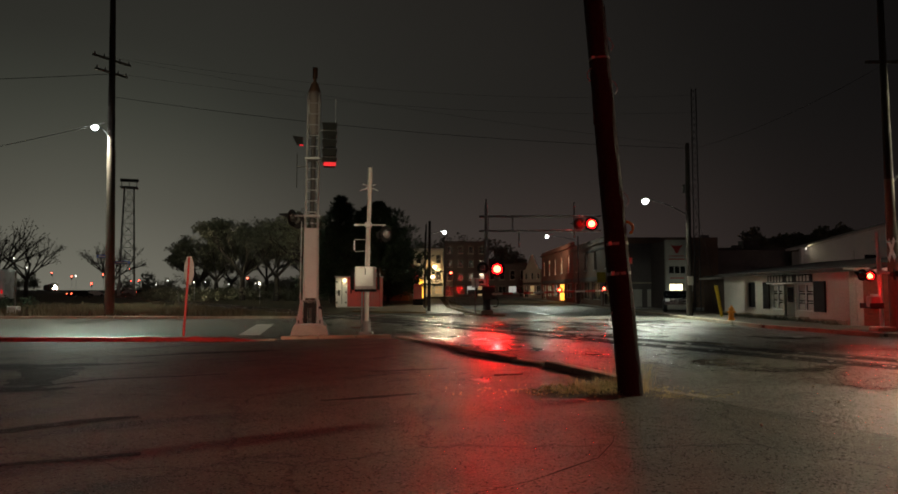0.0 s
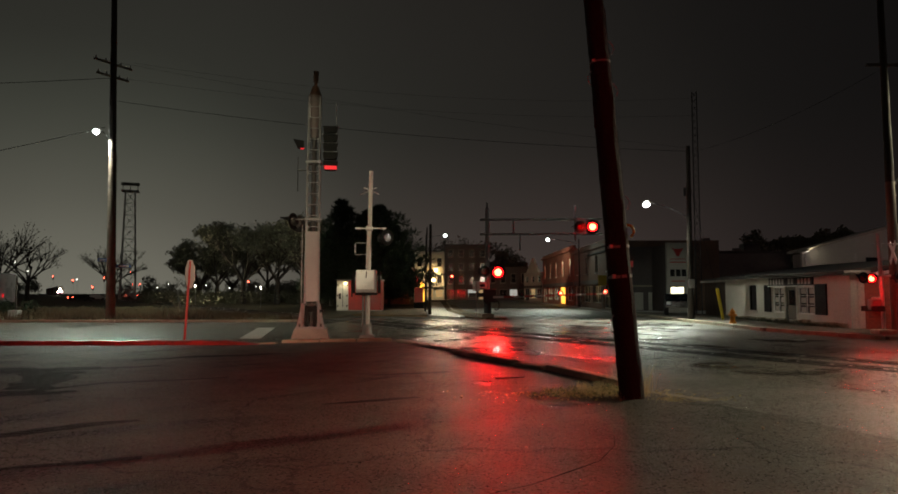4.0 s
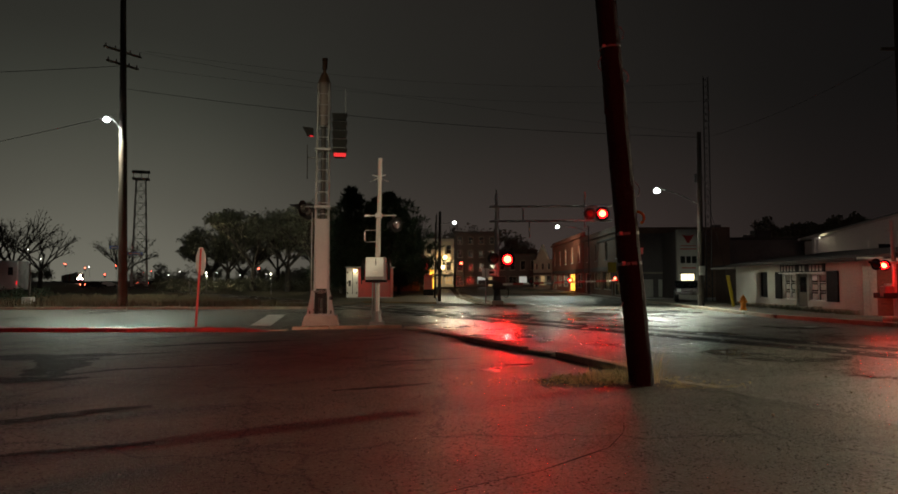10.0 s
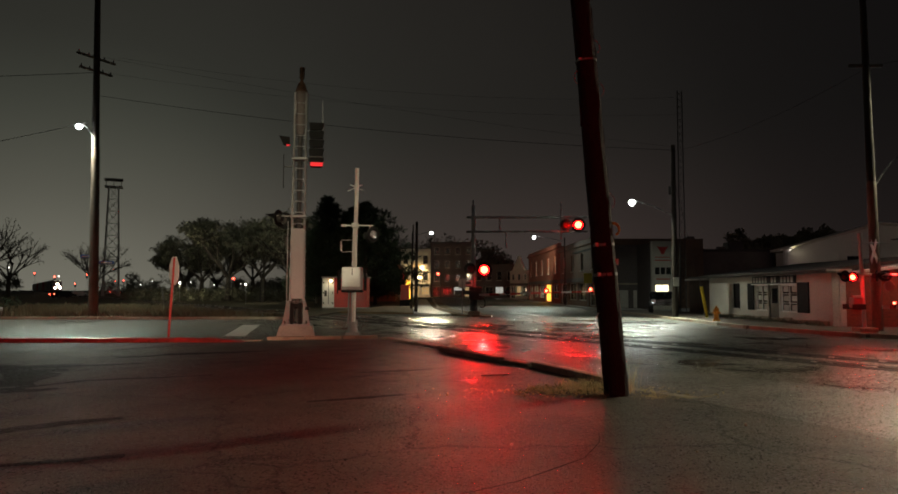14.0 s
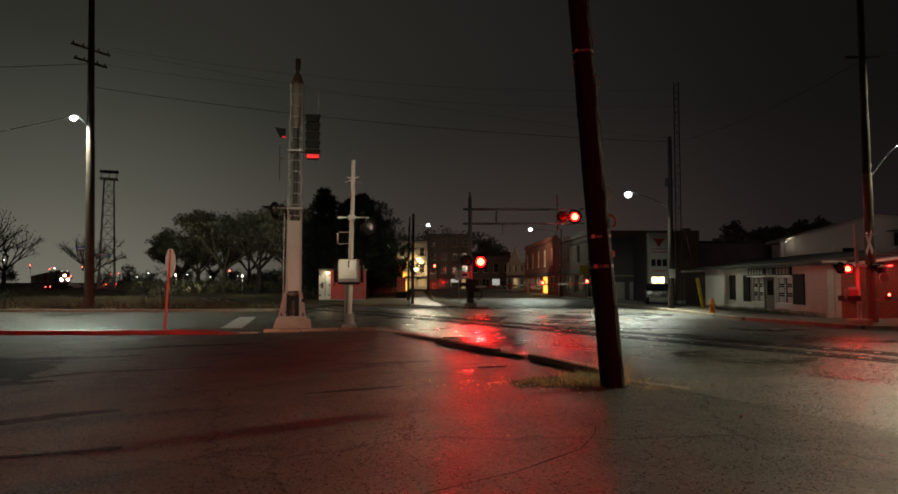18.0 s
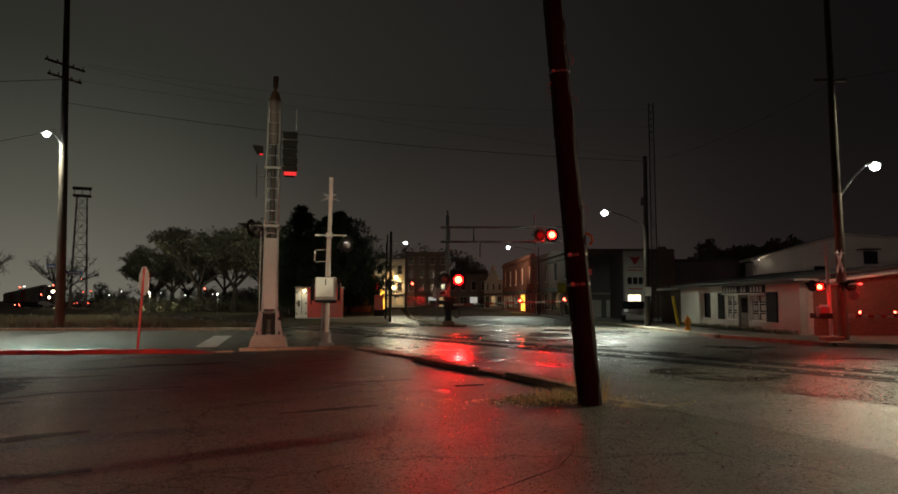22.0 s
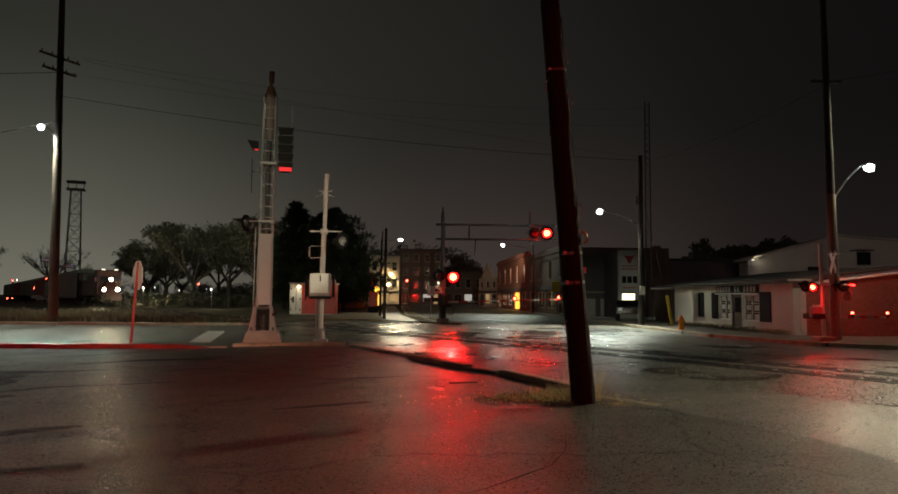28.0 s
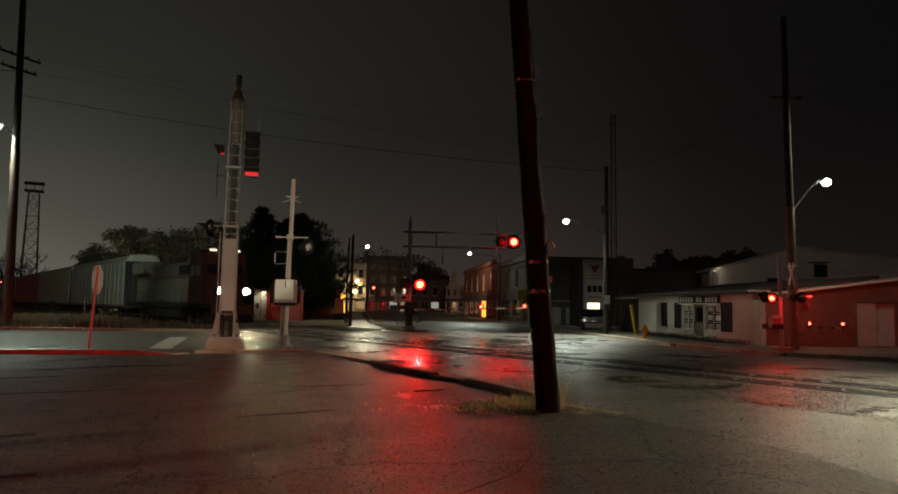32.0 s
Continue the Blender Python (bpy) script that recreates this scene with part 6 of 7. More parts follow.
def build_town():
    # east side of the street, fronts facing west
    facade("brick_block", (14.1, 80.0, 0.1), -90, 19.5, 6.0, M["brickbrown"], "two-storey brown brick block with tall upper windows", 2, {5: "curtain"}, bays=4)
    facade("brick_block", (14.1, 107.0, 0.1), -90, 26.6, 6.6, M["brickred"], "two-storey red brick block with blinds in the windows", 2, {3: "amber", 5: "curtain", 6: "curtain", 7: "curtain", 8: "curtain", 9: "curtain"}, bays=5)
    root = facade("gabled_house", (13.2, 126.0, 0.1), -70, 7.0, 5.0, M["stucco"], "pale gabled shop house with white trim", 2, {1: "shop"}, bays=3, cornice=False)
    bm = bmesh.new()
    extrude_side(bm, [(1.2, 5.0), (5.8, 5.0), (3.5, 7.6)], -0.1, 0.3)
    part("gable", bm, M["stucco"], root, "pointed pale gable")
    facade("corner_shop", (8.0, 150.0, 0.1), -20, 9.0, 6.6, M["brickgrey"], "dark brick corner shop with one lit window", 2, {2: "shopwhite"}, bays=4)
    facade("far_row", (-1.0, 152.0, 0.1), 0, 9.2, 11.6, M["brickgrey"], "tall dark brick row closing the street", 4, {2: "shopwhite", 3: "shop"}, bays=4)
    facade("far_row", (3.0, 190.0, -0.03), 0, 18.0, 9.5, M["brickbrown"], "far brick row with lit shop windows", 3, {3: "shopwhite"}, bays=6)
    # west side of the street, fronts facing east
    arched = facade("arched_building", (-7.6, 151.0, 0.1), 0, 6.4, 10.0, M["stucco"], "pale lamp-lit building at the end of the street", 3, {1: "shop", 2: "shop"}, bays=3)
    bm = bmesh.new()
    pts = [(0.9 * math.cos(radians(a)), 0.9 * math.sin(radians(a))) for a in range(0, 181, 15)]
    extrude_side(bm, [(3.2 + x, 7.0 + z) for x, z in pts] + [(2.3, 5.9), (4.1, 5.9)], -0.16, -0.10)
    arch = part("arched_window", bm, M["shop"], arched, "lit arched window")
    bm = bmesh.new()
    pipe(bm, [(3.2 + x * 1.12, -0.18, 7.0 + z * 1.12) for x, z in pts], 0.11)
    part("arch_trim", bm, M["white"], arch, "pale moulding round the arch")
    facade("west_row", (-5.5, 96.0, 0.1), 90, 26.0, 5.0, M["brickred"], "low brick row along the west pavement", 1, {3: "shop", 5: "shop"}, bays=7)
    # wall lamps
    for place, nm, mt, r, back in (((-3.0, 150.1, 6.4), "wall_light", "porch", 0.45, (0.0, 0.95)), ((-2.45, 105.0, 3.5), "wall_light", "porch", 0.26, (-3.1, 0.0))):
        root = thing(nm, place, "warm glowing wall light on the west row", "wall light")
        bm = bmesh.new()
        bmesh.ops.create_uvsphere(bm, u_segments=14, v_segments=10, radius=r)
        bmesh.ops.scale(bm, vec=(1, 1, 0.75), verts=bm.verts[:])
        part("globe", bm, M[mt], root, "glowing warm globe", smooth=True)
        tube_part("stem", (0, 0, r * 0.6), (0, 0, r * 0.75 + 0.5), 0.05, M["darksteel"], root, seg=8)
        tube_part("bracket", (0, 0, r * 0.75 + 0.5), (*back, r * 0.75 + 0.6), 0.05, M["darksteel"], root, seg=8)
    for x, y, w, h, m, lab in ((-3.75, 95.0, 0.6, 2.6, "amber", "tall amber-lit pillar sign"), (-4.3, 93.0, 0.22, 3.4, "red_sig", "thin red lit neon upright sign")):
        root = thing("pillar_sign", (x, y, 0.05), lab, "sign")
        bm = bmesh.new()
        box(bm, (0, 0, h / 2 + 0.4), (w, 0.3, h), bevel=0.06)
        part("lit_face", bm, M[m], root, "glowing face")
        box_part("plinth", (0, 0, 0.2), (w * 1.1, 0.4, 0.42), M["black"], root)
    root = thing("vending_box", (-3.15, 71.5, 0.05), "red metal box on a dark stand beside the pavement", "box")
    box_part("cabinet", (0, 0, 1.35), (0.85, 0.6, 1.5), M["redpaint"], root, "red cabinet", bevel=0.05)
    box_part("stand", (0, 0, 0.3), (1.0, 0.6, 0.66), M["black"], root, "dark stand", bevel=0.03)
    # traffic signals far down the street
    for x, y, z, m in ((0.4, 140.0, 4.9, "red_dim"), (-60.0, 210.0, 5.0, "red_dim")):
        root = thing("traffic_signal", (x, y, 0), "distant traffic signal showing red on a pole", "traffic signal")
        tube_part("pole", (0.5, 0.2, 0), (0.5, 0.2, z + 0.6), 0.09, M["darksteel"], root)
        box_part("head", (0.0, 0.2, z - 0.25), (0.4, 0.3, 1.2), M["black"], root, bevel=0.04)
        bm = bmesh.new()
        bmesh.ops.create_uvsphere(bm, u_segments=12, v_segments=8, radius=0.22)
        bmesh.ops.translate(bm, vec=(0, 0.0, z), verts=bm.verts[:])
        part("lamp", bm, M[m], root, "glowing red lamp", smooth=True)


def build_bungalow():
    """The signal equipment cabin beside the railway."""
    root = thing("equipment_cabin", (-9.95, 62.0, 0.05), "red-lit steel equipment cabin with a lamp over its pale door", "cabin", 0)
    # the flashers' red light on the cabin is put into the body colour
    bm = bmesh.new()
    box(bm, (1.98, 1.2, 1.36), (3.86, 2.4, 2.62), bevel=0.03)
    part("body", bm, M["redpaint"], root, "steel body with the flashers' red light in its colour")
    box_part("base", (1.98, 1.2, 0.04), (3.9, 2.44, 0.1), M["concrete"], root)
    bm = bmesh.new()
    box(bm, (1.95, 1.2, 2.72), (4.1, 2.66, 0.12), bevel=0.03)
    part("roof", bm, M["panelgrey"], root, "thin grey roof")
    d = box_part("door", (0.52, -0.03, 1.36), (1.02, 0.06, 2.56), M["white"], root, "pale cream door lit by a lamp", bevel=0.01)
    for z in (0.45, 1.35, 2.25):
        for x in (0.12, 0.92):
            box_part("hinge", (x, -0.07, z), (0.10, 0.03, 0.16), M["darksteel"], d)
    box_part("latch_bar", (0.55, -0.075, 1.35), (0.04, 0.03, 2.0), M["darksteel"], d)
    box_part("vent_grille", (0.30, -0.068, 1.3), (0.2, 0.02, 0.5), M["darksteel"], d)
    lamp = box_part("lamp_bracket", (0.78, -0.12, 2.52), (0.2, 0.2, 0.06), M["darksteel"], root)
    bm = bmesh.new()
    bmesh.ops.create_uvsphere(bm, u_segments=12, v_segments=8, radius=0.11)
    bmesh.ops.translate(bm, vec=(0.78, -0.16, 2.42), verts=bm.verts[:])
    part("lamp_globe", bm, M["porch"], root, "glowing door lamp", smooth=True)


build_white_building()
build_brick_garage()
build_back_buildings()
build_town()
build_bungalow()

# ---------------------------------------------------------------- trees and plants
def leaf_cloud(bm, centres, per, size, squash=1.0, spiky=False):
    """Many small leaf blades round each clump centre."""
    for c, r in centres:
        for _ in range(per):
            v = Vector((random.gauss(0, 1), random.gauss(0, 1), random.gauss(0, 1)))
            v.normalize()
            p = Vector(c) + Vector((v.x, v.y, v.z * squash)) * r * random.uniform(0.35, 1.0)
            s = size * random.uniform(0.6, 1.4)
            a = Vector((random.uniform(-1, 1), random.uniform(-1, 1), random.uniform(-0.6, 1))).normalized()
            b = a.cross(Vector((random.uniform(-1, 1), random.uniform(-1, 1), random.uniform(-1, 1)))).normalized()
            if spiky:
                a = (v + Vector((0, 0, 0.35)) + a * 0.4).normalized()
                b = a.cross(Vector((random.uniform(-1, 1), random.uniform(-1, 1), 0.3))).normalized()
                q = [p - b * s * 0.22, p + a * s * 1.3, p + b * s * 0.22]
            else:
                q = [p - a * s * 0.5, p + b * s * 0.35, p + a * s * 0.5, p - b * s * 0.35]
            bm.faces.new([bm.verts.new(x) for x in q])


def limb_mesh(bm, p, d, length, r, depth, tips, spread=0.55):
    """A branching limb; collects the tips."""
    q = p + d * length
    tube(bm, p, q, r, r * 0.62, 6 if depth > 1 else 4, caps=False)
    if depth == 0:
        tips.append(q)
        return
    for _ in range(3 if depth > 1 else 3):
        e = (d + Vector((random.uniform(-1, 1), random.uniform(-1, 1), random.uniform(-0.35, 0.75))) * spread).normalized()
        limb_mesh(bm, p.lerp(q, random.uniform(0.65, 1.0)), e, length * random.uniform(0.6, 0.82), r * 0.6, depth - 1, tips, spread)
    tips.append(q)


def bare_tree(place, height, width, label, leafy=40, size=0.30):
    root = thing("tree", place, label, "tree", random.uniform(0, 360))
    bm = bmesh.new()
    tips = []
    p = Vector((0, 0, -0.1))
    trunk_top = Vector((random.uniform(-0.2, 0.2), random.uniform(-0.2, 0.2), height * 0.26))
    tube(bm, p, trunk_top, height * 0.032, height * 0.022, 9)
    for k in range(6):
        a = 2 * math.pi * k / 6 + random.uniform(-0.3, 0.3)
        d = Vector((math.cos(a) * width / height * 0.8, math.sin(a) * width / height * 0.8, random.uniform(0.55, 1.0))).normalized()
        limb_mesh(bm, trunk_top * random.uniform(0.8, 1.0), d, height * 0.27, height * 0.014, 3, tips)
    part("trunk", bm, M["bark"], root, "grey-brown trunk and bare limbs")
    bm = bmesh.new()
    centres = [(t, height * 0.07) for t in tips]
    leaf_cloud(bm, centres, max(2, leafy // 8), size, 0.8)
    part("crown", bm, M["twig"], root, "thin crown of twigs and late leaves")
    return root


def pine_tree(place, height, width, label):
    root = thing("pine_tree", place, label, "tree", random.uniform(0, 360))
    bm = bmesh.new()
    tube(bm, (0, 0, -0.1), (0, 0, height * 0.95), height * 0.022, 0.03, 9)
    centres = []
    layers = 15
    for i in range(layers):
        f = i / (layers - 1)
        z = height * (0.10 + 0.86 * f)
        reach = width * 0.5 * (1 - f) ** 0.62 * random.uniform(0.78, 1.12) + 0.25
        for k in range(9 if f < 0.7 else 5):
            a = 2 * math.pi * k / (9 if f < 0.7 else 5) + random.uniform(-0.4, 0.4) + i
            e = Vector((math.cos(a) * reach, math.sin(a) * reach, z + reach * random.uniform(0.08, 0.40)))
            tube(bm, (0, 0, z), e, 0.05 * (1.2 - f), 0.015, 5, caps=False)
            for g in (0.35, 0.55, 0.75, 0.92, 1.04):
                centres.append((Vector((0, 0, z)).lerp(e, g) + Vector((random.uniform(-0.2, 0.2), random.uniform(-0.2, 0.2), 0.1)), 0.34 + 0.30 * (1 - f)))
    part("trunk", bm, M["bark"], root, "straight dark trunk with whorled branches")
    bm = bmesh.new()
    leaf_cloud(bm, centres, 26, 0.30, 0.7, True)
    part("crown", bm, M["needle"], root, "dense dark needle crown")
    return root


def build_nature():
    pine_tree((-12.0, 78.0, 0), 11.9, 7.0, "tall dark pine with a ragged pointed crown")
    pine_tree((-7.6, 76.0, 0), 11.0, 11.6, "broad dark pine beside the equipment cabin")
    pine_tree((-9.8, 84.0, 0), 11.4, 10.0, "dark pine standing behind the cabin")
    pine_tree((-14.5, 86.0, 0), 9.0, 7.0, "smaller dark pine at the edge of the trees")
    pine_tree((-6.9, 80.0, 0), 9.8, 6.0, "dark pine between the cabin and the pavement")
    for x, y, h, w in ((-18.5, 92, 11.5, 9), (-24.0, 98, 12.0, 11), (-30.5, 104, 12.5, 12), (-37.0, 112, 11.0, 11), (-44.5, 126, 10.5, 10), (-21.5, 112, 13.0, 12),
                       (-33, 128, 12.5, 12), (-52.0, 146, 10.0, 11), (-26.0, 132, 12.5, 12), (-47, 152, 11, 12)):
        bare_tree((x, y, 0), h * 1.16, w * 1.1, "rounded park tree with a thin late-autumn crown", 200, 0.36)
    for x, y, h, w in ((-78, 122, 16, 14), (-72, 150, 14, 14), (-84, 140, 15, 14), (-100, 150, 17, 15)):
        bare_tree((x, y, 0), h, w, "bare broad tree beyond the railway", 10, 0.30)
    for x, y, h, w in ((7.5, 168, 16, 14), (1.5, 172, 17, 13), (11.5, 176, 15, 13), (-8.0, 165, 15, 13)):
        bare_tree((x, y, 0), h, w, "dark round street tree at the end of the town street", 60, 0.5)
    for x, y, h, w in ((38.0, 80, 9.6, 9), (43.0, 82, 10.4, 10), (49.5, 86, 10.4, 10)):
        bare_tree((x, y, 0), h, w, "dark round tree behind the pale shed", 220, 0.42)
    # low growth under the park trees
    bm = bmesh.new()
    centres = []
    for k in range(260):
        y = random.uniform(96, 140)
        x = random.uniform(-0.42 * y - 2, -0.165 * y)
        centres.append(((x, y, random.uniform(0.1, 1.5)), random.uniform(0.5, 1.1)))
    leaf_cloud(bm, centres, 46, 0.34)
    tagged(part("undergrowth", bm, M["twig"]), "dark low shrubs under the park trees", "shrubs", kind="stuff")
    # woods along the horizon
    bm = bmesh.new()
    centres = []
    for k in range(420):
        f = random.random()
        x = -330 + 330 * f
        y = 300 + 60 * random.random() - 0.1 * x * 0.3
        r = random.uniform(2.0, 4.2)
        top = 7 + 6 * noise.noise((x * 0.03, 3.1, 0)) + 3 * noise.noise((x * 0.11, 7.7, 0))
        if x < 19.3 - 0.6 * y + 25 and x > 19.3 - 0.6 * y - 14:
            continue
        centres.append(((x, y, random.uniform(0.5, max(2.0, top))), r))
    leaf_cloud(bm, centres, 110, 0.75)
    tagged(part("far_woods", bm, M["twig"]), "dark far woods along the horizon", "woods", kind="stuff")
    # dead grass at the foot of the leaning pole
    bm = bmesh.new()

    def tuft(x, y, n, tall, spread):
        for _ in range(n):
            p = Vector((x + random.gauss(0, spread), y + random.gauss(0, spread), 0.0))
            h = tall * random.uniform(0.35, 1.0)
            lean = Vector((random.uniform(-1, 1), random.uniform(-1, 1), 0)) * h * 0.55
            w = Vector((random.uniform(-1, 1), random.uniform(-1, 1), 0)).normalized() * 0.0035
            mid = p + lean * 0.4 + Vector((0, 0, h * 0.62))
            q = [bm.verts.new(v) for v in (p - w, p + w, mid + w * 0.7, mid - w * 0.7, p + lean + Vector((0, 0, h)))]
            bm.faces.new(q[:4]), bm.faces.new((q[3], q[2], q[4]))
    for k in range(46):
        f = random.random() ** 1.15
        tuft(2.8 - 1.15 * f + random.gauss(0, 0.13), 11.2 + random.random() * 1.1 * (1 - 0.5 * f), random.randint(8, 34), random.choice((0.08, 0.14, 0.26)) * (1.1 - 0.4 * f), random.uniform(0.05, 0.13))
    for k in range(14):
        tuft(3.1 + random.uniform(0, 1.1), 11.1 - random.uniform(0, 0.35), 26, 0.045, 0.09)
    for x, y in ((3.12, 11.35), (2.62, 11.55), (3.15, 11.5)):
        tuft(x, y, 22, 0.62, 0.07)
    tagged(part("dry_grass", bm, M["straw"]), "tufts of dry yellow grass round the leaning pole", "grass", kind="stuff")
    # fallen leaves and grit near it
    bm = bmesh.new()
    for k in range(420):
        x, y = random.gauss(2.3, 0.9), random.gauss(11.45, 0.32)
        if x > 4.6:
            continue
        s = random.uniform(0.012, 0.035)
        a = random.uniform(0, 6.28)
        p = Vector((x, y, 0.02))
        u = Vector((math.cos(a) * s, math.sin(a) * s, random.uniform(-0.006, 0.02)))
        w = Vector((-math.sin(a) * s * 0.6, math.cos(a) * s * 0.6, random.uniform(0, 0.015)))
        bm.faces.new([bm.verts.new(q) for q in (p - u, p - w, p + u, p + w)])
    tagged(part("fallen_leaves", bm, M["straw"]), "scattered dry leaves on the asphalt by the pole", "leaves", kind="stuff")
    bm = bmesh.new()
    for k in range(260):
        f = random.random() ** 1.2
        p = Vector((2.75 - 1.35 * f + random.gauss(0, 0.14), 11.3 + random.random() * 1.15 * (1 - 0.5 * f), random.uniform(0.01, 0.08 * (1.1 - f))))
        s = random.uniform(0.012, 0.035)
        a = random.uniform(0, 6.28)
        u = Vector((math.cos(a) * s, math.sin(a) * s, random.uniform(-0.02, 0.03)))
        w = Vector((-math.sin(a) * s * 0.5, math.cos(a) * s * 0.5, random.uniform(-0.01, 0.03)))
        bm.faces.new([bm.verts.new(q) for q in (p - u, p - w, p + u, p + w)])
    tagged(part("low_weeds", bm, M["weed"]), "low green weeds among the dry grass by the pole", "weeds", kind="stuff")
    # rough grass on the lawn west of the crossing
    bm = bmesh.new()
    for k in range(5200):
        y = 41.5 + 26 * random.random() ** 1.6
        xr = 19.3 - 0.6 * y - 3.2
        x = random.uniform(-46, min(xr, -9.0))
        h = random.uniform(0.15, 0.5) * (1 + 0.8 * noise.noise((x * 0.2, y * 0.2, 0)))
        for j in range(3):
            w = Vector((random.uniform(-1, 1), random.uniform(-1, 1), 0)).normalized() * 0.03
            p = Vector((x + random.gauss(0, 0.12), y + random.gauss(0, 0.12), 0.03))
            tip = p + Vector((random.uniform(-0.15, 0.15), random.uniform(-0.15, 0.15), h))
            bm.faces.new([bm.verts.new(v) for v in (p - w, p + w, tip)])
    tagged(part("rough_grass", bm, M["grass"]), "rough uncut grass beside the railway", "grass", kind="stuff")


build_nature()

# ---------------------------------------------------------------- vehicles, street furniture, far things
def wheel(root, c, r, w, axis="y"):
    c = Vector(c)
    d = Vector((0, w / 2, 0))
    bm = bmesh.new()
    tube(bm, c - d, c + d, r, r, 22)
    t = part("wheel", bm, M["tyre"], root, "black tyre")
    bm = bmesh.new()
    tube(bm, c - d * 1.04, c + d * 1.04, r * 0.6, r * 0.6, 16)
    part("rim", bm, M["chrome"], t, "bright wheel rim")


def build_pickup():
    root = thing("pickup_truck", (16.0, 49.5, 0.12), "dark pickup truck with chrome bumper parked by the shop", "car", -106)
    bm = bmesh.new()
    extrude_side(bm, [(-2.6, 0.55), (2.6, 0.5), (2.65, 0.92), (1.2, 1.02), (0.65, 1.44), (-0.8, 1.46), (-1.0, 0.98), (-2.6, 0.96)], -0.92, 0.92)
    bmesh.ops.bevel(bm, geom=bm.edges[:], offset=0.05, segments=2, affect="EDGES")
    part("body", bm, M["carpaint"], root, "glossy dark body")
    for x in (-1.6, 1.65):
        for y in (-0.85, 0.85):
            wheel(root, (x, y, 0.38), 0.38, 0.26)
    box_part("bumper", (2.68, 0, 0.62), (0.16, 1.85, 0.22), M["chrome"], root, "chrome bumper", bevel=0.04)
    box_part("grille", (2.66, 0, 0.82), (0.06, 1.2, 0.20), M["chrome"], root, "chrome grille", bevel=0.02)
    for y in (-0.72, 0.72):
        box_part("headlamp", (2.66, y, 0.82), (0.07, 0.28, 0.2), M["silver"], root, bevel=0.02)
        box_part("side_window", (0.0, y * 1.29, 1.22), (1.2, 0.02, 0.3), M["glass"], root)
    bm = bmesh.new()
    vs = [bm.verts.new(v) for v in ((1.14, -0.78, 1.06), (1.14, 0.78, 1.06), (0.70, 0.72, 1.39), (0.70, -0.72, 1.39))]
    f = bm.faces.new(vs)
    bmesh.ops.solidify(bm, geom=[f], thickness=0.02)
    bmesh.ops.translate(bm, vec=(0.05, 0, 0.03), verts=bm.verts[:])
    part("windscreen", bm, M["glass"], root, "dark windscreen")


def car(place, rz, paint, label, tail=True):
    root = thing("car", place, label, "car", rz, "cars waiting at the far lights")
    bm = bmesh.new()
    extrude_side(bm, [(-2.2, 0.35), (2.2, 0.35), (2.25, 0.75), (1.2, 0.92), (0.5, 1.42), (-1.1, 1.45), (-1.8, 1.0), (-2.25, 0.95)], -0.88, 0.88)
    bmesh.ops.bevel(bm, geom=bm.edges[:], offset=0.05, segments=2, affect="EDGES")
    part("body", bm, M[paint], root)
    for x in (-1.35, 1.4):
        for y in (-0.8, 0.8):
            wheel(root, (x, y, 0.33), 0.33, 0.22)
    for y in (-0.68, 0.68):
        box_part("tail_lamp", (-2.24, y, 0.82), (0.05, 0.28, 0.14), M["red_dim"], root, "glowing red tail lamp")
    box_part("rear_window", (-1.52, 0, 1.22), (0.5, 1.3, 0.3), M["glass"], root)
    return root


